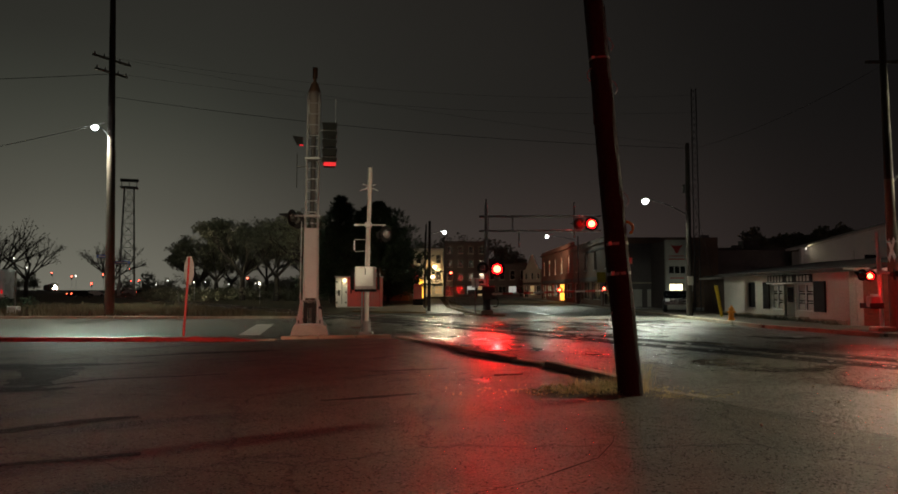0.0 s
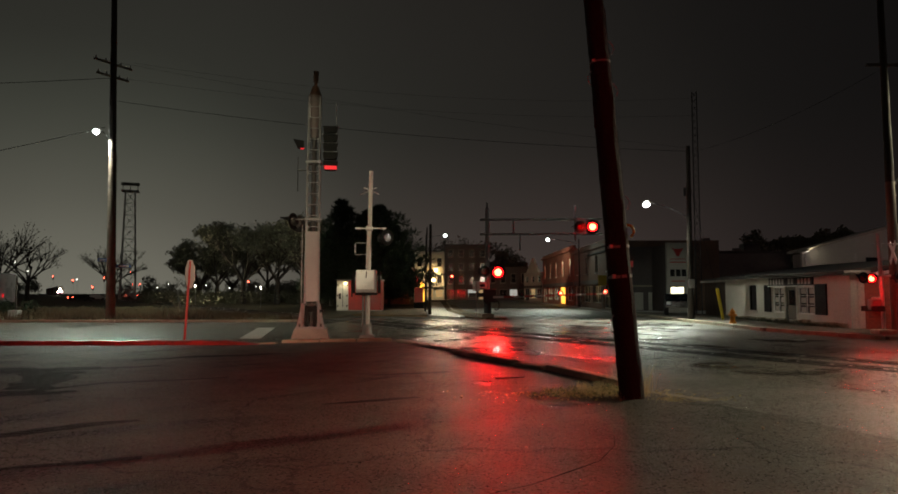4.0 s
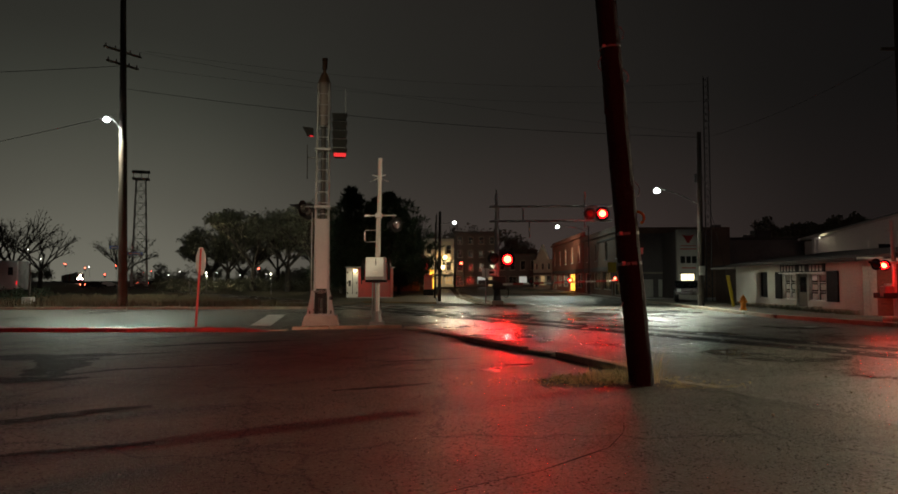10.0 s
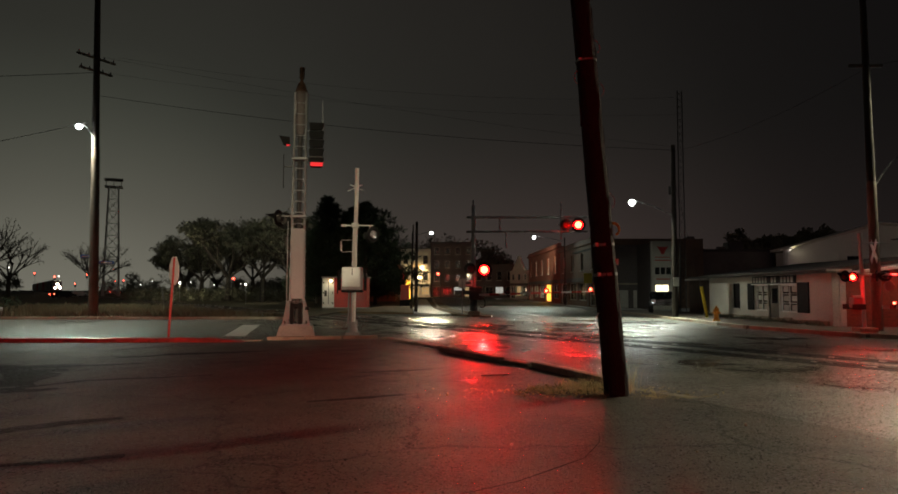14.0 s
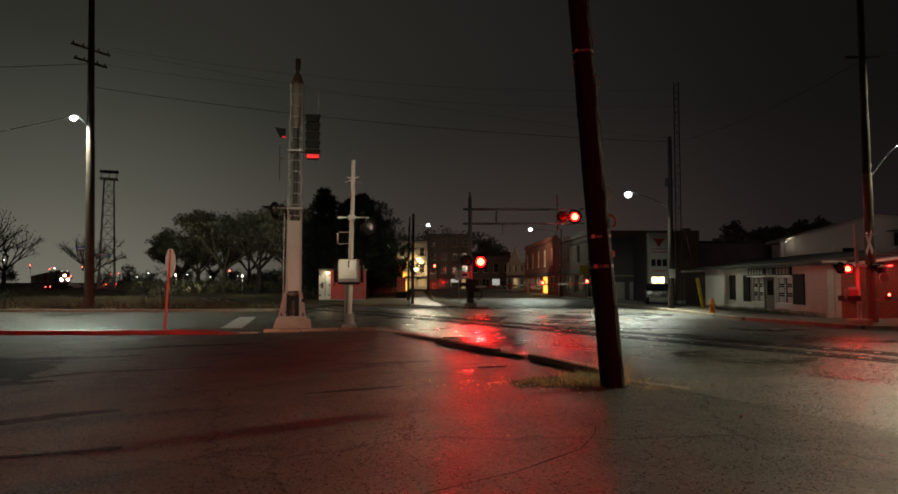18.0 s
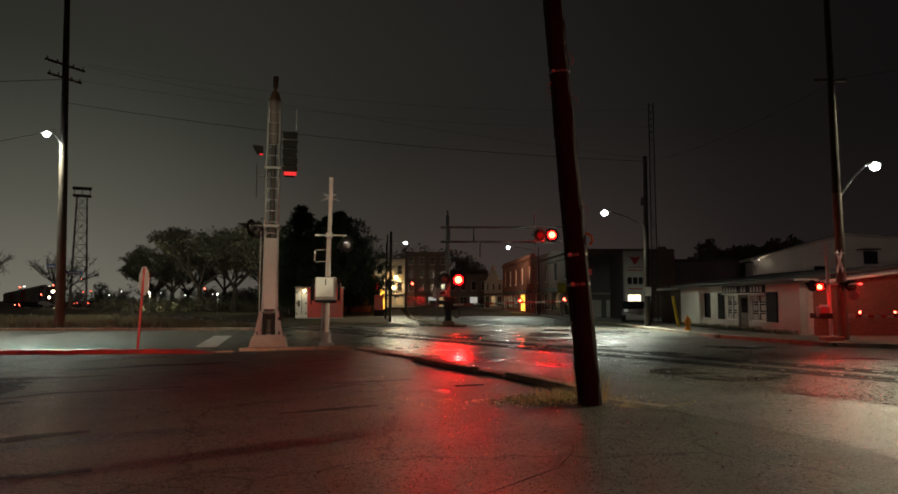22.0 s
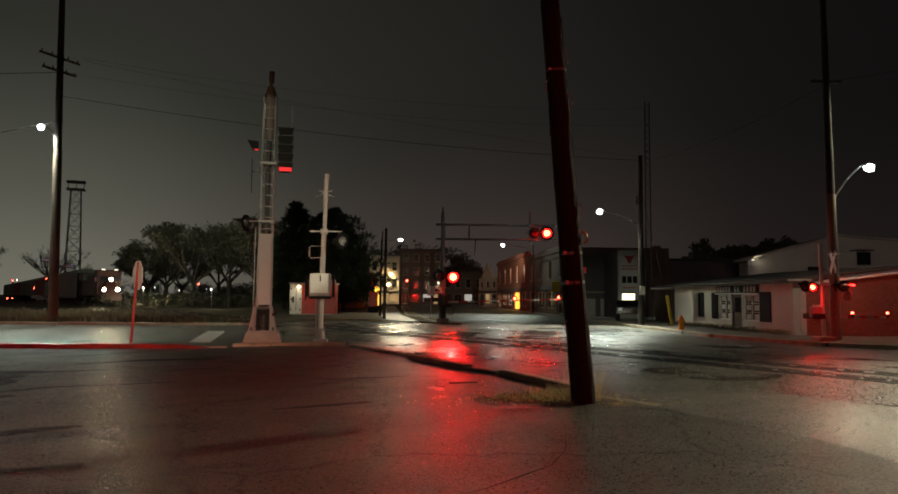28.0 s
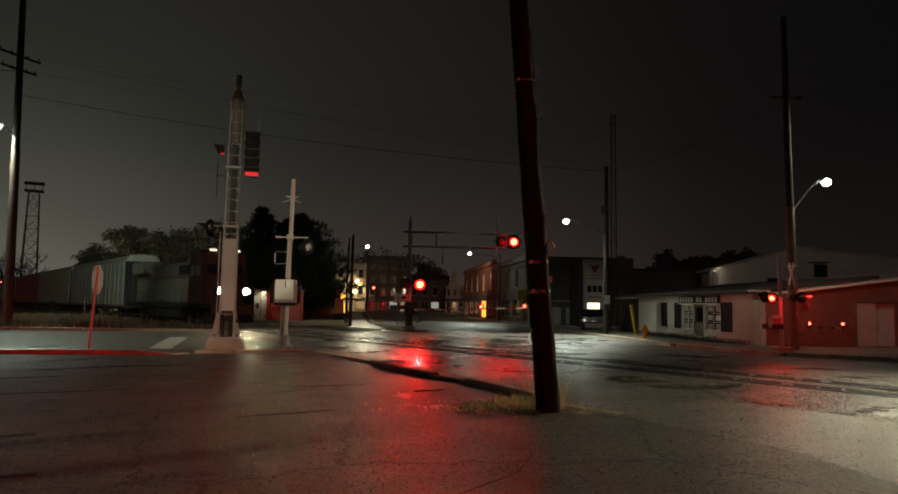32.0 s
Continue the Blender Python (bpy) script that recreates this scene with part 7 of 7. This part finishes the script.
def build_far_west():
    # white camper beyond the cross street
    root = thing("camper", (-41.5, 61.0, 0.1), "white box-shaped camper parked behind the hedge", "camper", 8)
    bm = bmesh.new()
    box(bm, (0, 0, 2.0), (6.6, 2.4, 2.5), bevel=0.12)
    part("body", bm, M["carwhite"], root, "white camper body")
    for x in (-1.2, 0.9):
        box_part("side_window", (x, -1.21, 2.35), (1.6, 0.03, 0.85), M["glass"], root, "dark side window")
    box_part("rear_window", (2.7, -1.21, 2.35), (0.4, 0.03, 0.7), M["glass"], root)
    box_part("tail_lamp", (3.2, -1.215, 1.35), (0.12, 0.03, 0.3), M["red_sig"], root, "red marker lamp")
    box_part("skirt", (0, 0, 0.62), (6.3, 2.2, 0.4), M["black"], root)
    for x in (-1.9, 2.0):
        wheel(root, (x, -1.0, 0.36), 0.36, 0.25), wheel(root, (x, 1.0, 0.36), 0.36, 0.25)
    # hedge before it
    bm = bmesh.new()
    centres = [((random.uniform(-58, -31), random.uniform(51.5, 53.5), random.uniform(0.2, 0.9)), 0.45) for _ in range(150)]
    leaf_cloud(bm, centres, 34, 0.16)
    tagged(part("hedge", bm, M["needle"]), "low dark clipped hedge beyond the cross street", "hedge")
    root = thing("marker_post", (-27.7, 45.0, 0.05), "thin post standing in a pale concrete block", "post")
    bm = bmesh.new()
    box(bm, (0, 0, 0.26), (0.62, 0.5, 0.55), bevel=0.05)
    part("block", bm, M["concrete"], root, "pale concrete block")
    tube_part("post", (0.05, 0, 0.5), (0.05, 0, 2.7), 0.06, M["wood"], root)
    root = thing("marker_post", (-23.0, 60.5, 0.05), "short leaning dark post beside the rails", "post")
    tube_part("post", (0, 0, 0), (-0.3, 0, 1.5), 0.06, M["wood"], root)
    box_part("collar", (-0.02, 0, 0.08), (0.2, 0.2, 0.16), M["concrete"], root)
    # lattice tower with a platform; silver puts the haze before it into the colour
    root = thing("lattice_tower", (-84.5, 185.0, 0), "tall lattice tower with a lamp platform, coloured pale for haze", "tower", 20)
    H = 28.5
    for sx in (-1, 1):
        for sy in (-1, 1):
            tube_part("leg", (sx * 1.9, sy * 1.9, 0), (sx * 1.15, sy * 1.15, H), 0.15, M["silver"], root, r1=0.11, seg=8)
    for k in range(9):
        za, zb = H * k / 9, H * (k + 1) / 9
        wa, wb = 1.9 - 0.75 * k / 9, 1.9 - 0.75 * (k + 1) / 9
        for s in (-1, 1):
            for p, q in (((-wa, s * wa, za), (wb, s * wb, zb)), ((wa, s * wa, za), (-wb, s * wb, zb)), ((s * wa, -wa, za), (s * wb, wb, zb)), ((-wb, s * wb, zb), (wb, s * wb, zb)), ((s * wb, -wb, zb), (s * wb, wb, zb))):
                tube_part("brace", p, q, 0.05, M["silver"], root, seg=5)
    box_part("platform", (0, 0, H), (4.2, 4.2, 0.25), M["galv"], root, "square platform")
    box_part("lamp_bank", (0, 0, H + 1.9), (4.4, 1.2, 0.7), M["darksteel"], root, "bank of unlit lamps")
    for x in (-1.8, 0, 1.8):
        tube_part("bank_post", (x, 0, H), (x, 0, H + 1.7), 0.1, M["galv"], root, seg=6)
    # cars and lights far down the avenue
    for x, y, rz, p in ((-107.5, 238, 62, "carwhite"), (-103.0, 236, 62, "carpaint"), (-70.5, 135, 62, "carpaint"), (-99.0, 233, 62, "carpaint"), (-79.5, 158, 62, "carwhite")):
        car((x, y, 0), rz, p, "car waiting with its red tail lamps lit")
    for x, y, z, m, r in ((-95.8, 170, 5.6, "red_dim", 0.2), (-91.0, 170, 4.7, "red_dim", 0.24), (-76.0, 150, 2.9, "red_dim", 0.2), (-63.8, 130, 4.4, "red_dim", 0.16), (-104.2, 230, 8.2, "red_dim", 0.26),
                          (-103.6, 230, 4.3, "red_dim", 0.24), (-101.2, 230, 4.5, "red_dim", 0.24), (-105.0, 170, 9.2, "far_white", 0.26), (-101.9, 170, 6.9, "far_white", 0.22), (-90.0, 170, 4.9, "far_white", 0.24),
                          (-83.0, 200, 3.1, "far_white", 0.22), (-79.8, 200, 4.1, "far_white", 0.24), (-34.0, 94.0, 2.6, "far_white", 0.12), (-21.5, 80.0, 2.3, "far_white", 0.12), (-58.0, 168, 3.4, "far_white", 0.16),
                          (-51.5, 165, 2.8, "far_white", 0.18), (-44.0, 160, 3.0, "far_white", 0.14), (-27.0, 150, 3.0, "far_white", 0.14), (-15.2, 140, 2.2, "far_white", 0.15)):
        name = "traffic_signal" if m == "red_dim" else "park_lamp"
        root = thing(name, (x, y, 0), "far red traffic signal on a thin pole" if m == "red_dim" else "far white lamp on a thin pole", "traffic signal" if m == "red_dim" else "lamp")
        r *= 0.62
        tube_part("pole", (0, 0.3, 0), (0, 0.3, z + 0.2), 0.03, M["galv"], root, seg=8)
        if m == "red_dim":
            box_part("head", (0, 0.12, z - 0.25), (0.3, 0.2, 0.9), M["black"], root, bevel=0.04)
        bm = bmesh.new()
        bmesh.ops.create_uvsphere(bm, u_segments=12, v_segments=8, radius=r)
        bmesh.ops.translate(bm, vec=(0, 0, z), verts=bm.verts[:])
        part("lamp", bm, M[m], root, "glowing lamp", smooth=True)


def build_street_furniture():
    root = thing("fire_hydrant", (14.05, 35.2, 0.12), "orange fire hydrant on the pavement", "hydrant")
    bm = bmesh.new()
    tube(bm, (0, 0, 0), (0, 0, 0.08), 0.17, 0.17, 16)
    tube(bm, (0, 0, 0.08), (0, 0, 0.52), 0.12, 0.11, 16)
    tube(bm, (0, 0, 0.52), (0, 0, 0.58), 0.15, 0.15, 16)
    part("barrel", bm, M["orange"], root, "orange barrel")
    bm = bmesh.new()
    tube(bm, (0, 0, 0.58), (0, 0, 0.70), 0.13, 0.05, 16)
    tube(bm, (0, 0, 0.70), (0, 0, 0.76), 0.035, 0.035, 6)
    part("bonnet", bm, M["orange"], root)
    tube_part("hose_cap", (-0.19, 0, 0.42), (0.19, 0, 0.42), 0.055, M["orange"], root, seg=10)
    tube_part("pumper_cap", (0, 0, 0.40), (0, -0.2, 0.40), 0.07, M["orange"], root, seg=10)
    root = thing("guy_guard", (15.4, 40.0, 0.12), "tall leaning yellow guy-wire guard", "guard")
    tube_part("sleeve", (0, 0, 0.0), (-0.32, 0, 1.75), 0.06, M["yellow"], root, "yellow plastic sleeve", seg=10)
    tube_part("sleeve", (0.08, 0.05, 0.0), (-0.20, 0.05, 1.75), 0.05, M["yellow"], root, "yellow plastic sleeve", seg=10)
    tube_part("guy_wire", (-0.32, 0, 1.75), (-1.44, 0.8, 8.0), 0.012, M["darksteel"], root, seg=5)
    root = thing("sign_post", (1.62, 43.6, 0.1), "thin steel sign post beside the signal", "sign")
    tube_part("post", (0, 0, 0), (0, 0, 2.2), 0.03, M["galv"], root, seg=8)
    box_part("plate", (0, 0.03, 1.95), (0.45, 0.012, 0.6), M["silver"], root)
    for x, y, h in ((12.6, 57.5, 2.0), (14.3, 45.5, 1.9)):
        root = thing("sign_post", (x + 1.2, y, 0.12), "thin street sign post on the east pavement", "sign")
        tube_part("post", (0, 0, 0), (0, 0, h), 0.03, M["galv"], root, seg=8)
        box_part("plate", (0, -0.03, h - 0.25), (0.4, 0.012, 0.5), M["white"], root)
    root = thing("parking_sign", (11.9 + 1.7, 63.0, 0.12), "yellow square street sign on a post", "sign")
    tube_part("post", (0, 0, 0), (0, 0, 3.0), 0.035, M["galv"], root, seg=8)
    box_part("plate", (0, -0.03, 2.6), (0.75, 0.012, 0.9), M["yellow"], root)
    box_part("plate", (0.6, -0.03, 2.2), (0.35, 0.012, 0.5), M["redpaint"], root)
    # fallen stick on the lot
    root = tagged(tube_part("stick", (0, 0, 0.03), (0.55, 0.12, 0.035), 0.018, M["wood"], None, r1=0.01, seg=6), "short dark stick lying on the asphalt", "stick")
    root.location = (0.85, 13.4, 0.012)
    # loose stones
    for k in range(9):
        bm = bmesh.new()
        bmesh.ops.create_icosphere(bm, subdivisions=1, radius=random.uniform(0.012, 0.025))
        for v in bm.verts:
            v.co *= 1 + 0.4 * noise.noise(v.co * 30 + Vector((k, 0, 0)))
        ob = tagged(part("stone", bm, M["kerb"]), "small loose stone on the asphalt", "stone", "loose stones")
        ob.location = (random.uniform(0.3, 7.0), random.uniform(7.0, 13.5), 0.025)


build_pickup()
build_far_west()
build_street_furniture()

# ---------------------------------------------------------------- the train
TRAIN = []         # (thing, metres behind the nose)


def bogie(root, x, mat_, half=1.1, wheels=2, base=1.8):
    bm = bmesh.new()
    for s in (-1, 1):
        box(bm, (x, s * 1.0, 0.62), (base + 1.0, 0.16, 0.34), bevel=0.04)
    box(bm, (x, 0, 0.62), (0.5, 2.0, 0.3))
    frame_ = part("bogie", bm, mat_, root, "dark cast bogie frame")
    for k in range(wheels):
        xx = x + (k - (wheels - 1) / 2) * base / max(1, wheels - 1) * (1 if wheels == 2 else 1.9)
        bm = bmesh.new()
        for s in (-1, 1):
            tube(bm, (xx, s * 0.70, 0.47), (xx, s * 0.84, 0.47), 0.47, 0.47, 20)
        tube(bm, (xx, -0.7, 0.47), (xx, 0.7, 0.47), 0.08, seg=8)
        part("wheelset", bm, M["darksteel"], frame_)


def build_locomotive():
    """Nose at the origin, body along -x."""
    root = thing("locomotive", (0, 0, 0), "freight locomotive with three bright headlights running forward", "locomotive")
    box_part("underframe", (-11.2, 0, 1.25), (21.4, 2.9, 0.36), M["black"], root, "black underframe", bevel=0.03)
    # nose and cab
    bm = bmesh.new()
    extrude_side(bm, [(-0.55, 1.43), (-0.45, 2.1), (-0.75, 3.25), (-1.9, 3.40), (-1.9, 1.43)], -0.70, 0.70)
    bmesh.ops.bevel(bm, geom=bm.edges[:], offset=0.08, segments=2, affect="EDGES")
    nose = part("nose", bm, M["locored"], root, "orange-red short nose")
    bm = bmesh.new()
    extrude_side(bm, [(-1.9, 1.43), (-1.9, 3.3), (-2.1, 4.75), (-2.5, 4.98), (-4.6, 4.98), (-4.7, 1.43)], -1.5, 1.5)
    bmesh.ops.bevel(bm, geom=bm.edges[:], offset=0.07, segments=2, affect="EDGES")
    cab = part("cab", bm, M["locored"], root, "orange-red cab")
    for y in (-0.72, 0.72):
        bm = bmesh.new()
        box(bm, (-1.93, y, 3.72), (0.06, 0.95, 0.6), bevel=0.02)
        part("windscreen", bm, M["glass"], cab, "dark cab windscreen")
    for s in (-1, 1):
        for x in (-2.7, -3.8):
            box_part("side_window", (x, s * 1.51, 3.62), (0.8, 0.04, 0.7), M["glass"], cab)
    for y in (-0.80, 0.80):
        box_part("number_board", (-2.06, y, 4.98), (0.16, 0.46, 0.15), M["number"], cab, "lit number board")
        box_part("number_frame", (-2.16, y, 4.98), (0.16, 0.6, 0.24), M["black"], cab)
    # headlights: recessed tubes added to narrow the beams
    def lamp(name, x, y, z, r, label):
        """A glowing lens, enlarged for its glare, at the bottom of a barrel that narrows the beam."""
        bm = bmesh.new()
        rings = []
        for xx, q in ((x - 0.66, r), (x, r * 1.12), (x, r * 1.02), (x - 0.58, r * 0.95)):
            rings.append([bm.verts.new((xx, y + q * math.cos(2 * math.pi * k / 24), z + q * math.sin(2 * math.pi * k / 24))) for k in range(24)])
        for p, q in zip(rings, rings[1:]):
            for k in range(24):
                bm.faces.new((p[k], p[(k + 1) % 24], q[(k + 1) % 24], q[k]))
        bm.faces.new(rings[0])
        h = part(name + "_barrel", bm, M["black"], root, "black barrel added to narrow the beam")
        bm = bmesh.new()
        tube(bm, (x - 0.62, y, z), (x - 0.58, y, z), r * 0.94, r * 0.94, 24)
        part(name, bm, M["headlight"], h, label)
    lamp("headlight", -0.34, 0.0, 3.62, 0.24, "glowing main headlight")
    box_part("headlight_bezel", (-1.06, 0, 3.62), (0.2, 0.66, 0.40), M["black"], nose, bevel=0.03)
    for s in (-1, 1):
        lamp("ditch_light", -0.10, s * 0.86, 2.26, 0.24, "glowing ditch light")
        tube_part("ditch_bracket", (-0.4, s * 0.86, 1.4), (-0.4, s * 0.86, 2.04), 0.05, M["black"], root, seg=8)
    # front platform, plough, coupler, handrails
    box_part("pilot_plate", (-0.28, 0, 0.88), (0.12, 2.7, 1.0), M["locored"], root, bevel=0.02)
    bm = bmesh.new()
    extrude_side(bm, [(-0.3, 0.85), (0.15, 0.25), (-0.3, 0.2)], -1.3, 1.3)
    part("plough", bm, M["black"], root)
    bm = bmesh.new()
    box(bm, (0.12, 0, 0.95), (0.6, 0.3, 0.32), bevel=0.05)
    part("coupler", bm, M["rust"], root)
    for s in (-1, 1):
        for i in range(12):
            x = -0.35 if i == 0 else -4.9 - (i - 1) * 1.5
            tube_part("stanchion", (x, s * 1.42, 1.4), (x, s * 1.42, 2.45), 0.02, M["darksteel"], root, seg=6)
        tube_part("handrail", (-4.9, s * 1.42, 2.42), (-21.4, s * 1.42, 2.42), 0.02, M["darksteel"], root, seg=6)
    tube_part("front_rail", (-0.3, -1.2, 2.35), (-0.3, 1.2, 2.35), 0.02, M["darksteel"], root, seg=6)
    for k in range(4):
        box_part("step", (-0.65, -1.38, 0.35 + k * 0.28), (0.5, 0.16, 0.04), M["black"], root)
    # long hood with doors, radiator wings and fans
    bm = bmesh.new()
    extrude_side(bm, [(-4.7, 1.43), (-4.7, 4.35), (-20.9, 4.35), (-20.9, 1.43)], -0.95, 0.95)
    bmesh.ops.bevel(bm, geom=bm.edges[:], offset=0.06, segments=2, affect="EDGES")
    hood = part("long_hood", bm, M["locogrey"], root, "grey-green long hood")
    for s in (-1, 1):
        for k in range(14):
            box_part("hood_door", (-6.4 - k * 0.86, s * 0.962, 2.35), (0.78, 0.03, 1.6), M["locogrey"], hood)
        box_part("intake_grille", (-7.2, s * 0.965, 3.8), (3.2, 0.04, 0.7), M["black"], hood)
        box_part("stripe", (-12.8, s * 0.955, 3.32), (15.8, 0.02, 0.16), M["locored"], hood)
    bm = bmesh.new()
    extrude_side(bm, [(-16.4, 3.75), (-16.4, 4.75), (-20.6, 4.75), (-20.6, 3.75)], -1.5, 1.5)
    bmesh.ops.bevel(bm, geom=bm.edges[:], offset=0.08, segments=2, affect="EDGES")
    part("radiator", bm, M["locogrey"], root, "wide flared radiator")
    for x in (-9.0, -10.8, -12.6):
        bm = bmesh.new()
        tube(bm, (x, 0, 4.3), (x, 0, 4.55), 0.6, 0.6, 20)
        part("roof_fan", bm, M["darksteel"], hood)
    bm = bmesh.new()
    box(bm, (-11.2, 0, 0.74), (8.8, 2.7, 0.86), bevel=0.18)
    part("fuel_tank", bm, M["black"], root, "black fuel tank")
    bogie(root, -4.6, M["black"], wheels=3)
    bogie(root, -17.6, M["black"], wheels=3)
    return root


def build_autorack(paint, label):
    """A tall car carrier; front at the origin, body along -x."""
    L, W, H0, H1 = 26.8, 1.52, 0.95, 5.75
    root = thing("car_carrier", (0, 0, 0), label, "freight car", group="freight cars of the train")
    box_part("deck", (-L / 2, 0, 0.90), (L, 2.9, 0.3), M["black"], root, "black underframe")
    bm = bmesh.new()
    prof = [(-W, H0), (-W, 5.05), (-1.1, 5.6), (0, H1), (1.1, 5.6), (W, 5.05), (W, H0)]
    a = [bm.verts.new((-0.25, y, z)) for y, z in prof]
    b = [bm.verts.new((-L + 0.25, y, z)) for y, z in prof]
    for i in range(len(prof)):
        j = (i + 1) % len(prof)
        bm.faces.new((a[i], a[j], b[j], b[i]))
    bm.faces.new(a), bm.faces.new(b[::-1])
    body = part("body", bm, M[paint], root, "ribbed body")
    n = 15
    for s in (-1, 1):
        for k in range(n):
            x = -0.5 - (L - 1.0) * (k + 0.5) / n
            box_part("side_panel", (x, s * (W + 0.012), 2.95), ((L - 1.0) / n - 0.14, 0.03, 3.75), M[paint], body)
        for k in range(n + 1):
            x = -0.5 - (L - 1.0) * k / n
            box_part("side_post", (x, s * (W + 0.03), 3.0), (0.08, 0.06, 4.1), M[paint], body)
        box_part("side_sill", (-L / 2, s * (W + 0.03), 1.0), (L - 0.4, 0.08, 0.22), M["darksteel"], body)
    # the car's end gets no light; that shade is put into a black cover
    box_part("end_door", (-0.22, 0, 3.02), (0.06, 3.0, 4.05), M["black"], body, "end door blackened as the unlit side")
    for y in (-0.8, -0.3, 0.3, 0.8):
        box_part("end_rib", (-0.17, y, 2.95), (0.06, 0.08, 3.6), M["darksteel"], body)
    bm = bmesh.new()
    box(bm, (0.15, 0, 0.85), (0.7, 0.28, 0.28), bevel=0.04)
    part("coupler", bm, M["rust"], root)
    bogie(root, -2.6, M["black"])
    bogie(root, -L + 2.6, M["black"])
    return root


def build_train():
    loco = build_locomotive()
    TRAIN.append((loco, 0.0))
    kinds = [build_autorack("rackgrey", "tall grey-green panelled railway car carrier"), build_autorack("autorack", "tall dull yellow panelled railway car carrier"),
             build_autorack("rackred", "tall rust-red panelled railway car carrier")]
    for k in range(9):
        c = kinds[k] if k < 3 else copy_thing(kinds[(1, 0, 2, 0, 1, 0)[k - 3]], pose(0, 0, 0))
        TRAIN.append((c, 22.9 + 27.6 * k))


build_train()


# ---------------------------------------------------------------- movement
def train_pose(t, behind):
    y = 46.8 + 12.85 * (32.0 - t) + behind * 0.8575
    p = on_track(y)
    return pose(p.x, p.y, 0.10, 0, 0, TRACK_HEADING)


def motions():
    for ob, behind in TRAIN:
        walk(ob, [(t, train_pose(t, behind)) for t in (0.0, 8.0, 16.0, 24.0, 32.0)])
    # the flashers beat once a second; a lamp that is off draws back behind its dark lens
    for lit, c, f, phase in BLINKERS:
        on, off = Matrix.Translation(c + f * 0.03), Matrix.Translation(c - f * 0.012)
        rows = []
        start = (-0.02, 0.48, 0.16)[phase]
        if phase > 0:
            rows.append((0.0, off))
        lit_for = 0.60 if phase == 2 else 0.5
        for k in range(-1, 33):
            for dt, m in ((0.0, on), (lit_for - 0.07, on), (lit_for, off), (0.93, off)):
                t = k + start + dt
                if 0.0 < t < 32.0:
                    rows.append((t, m))
        if phase == 0:
            rows.insert(0, (0.0, on))
        rows.append((32.0, on if phase == 0 else off))
        walk(lit, rows)


motions()
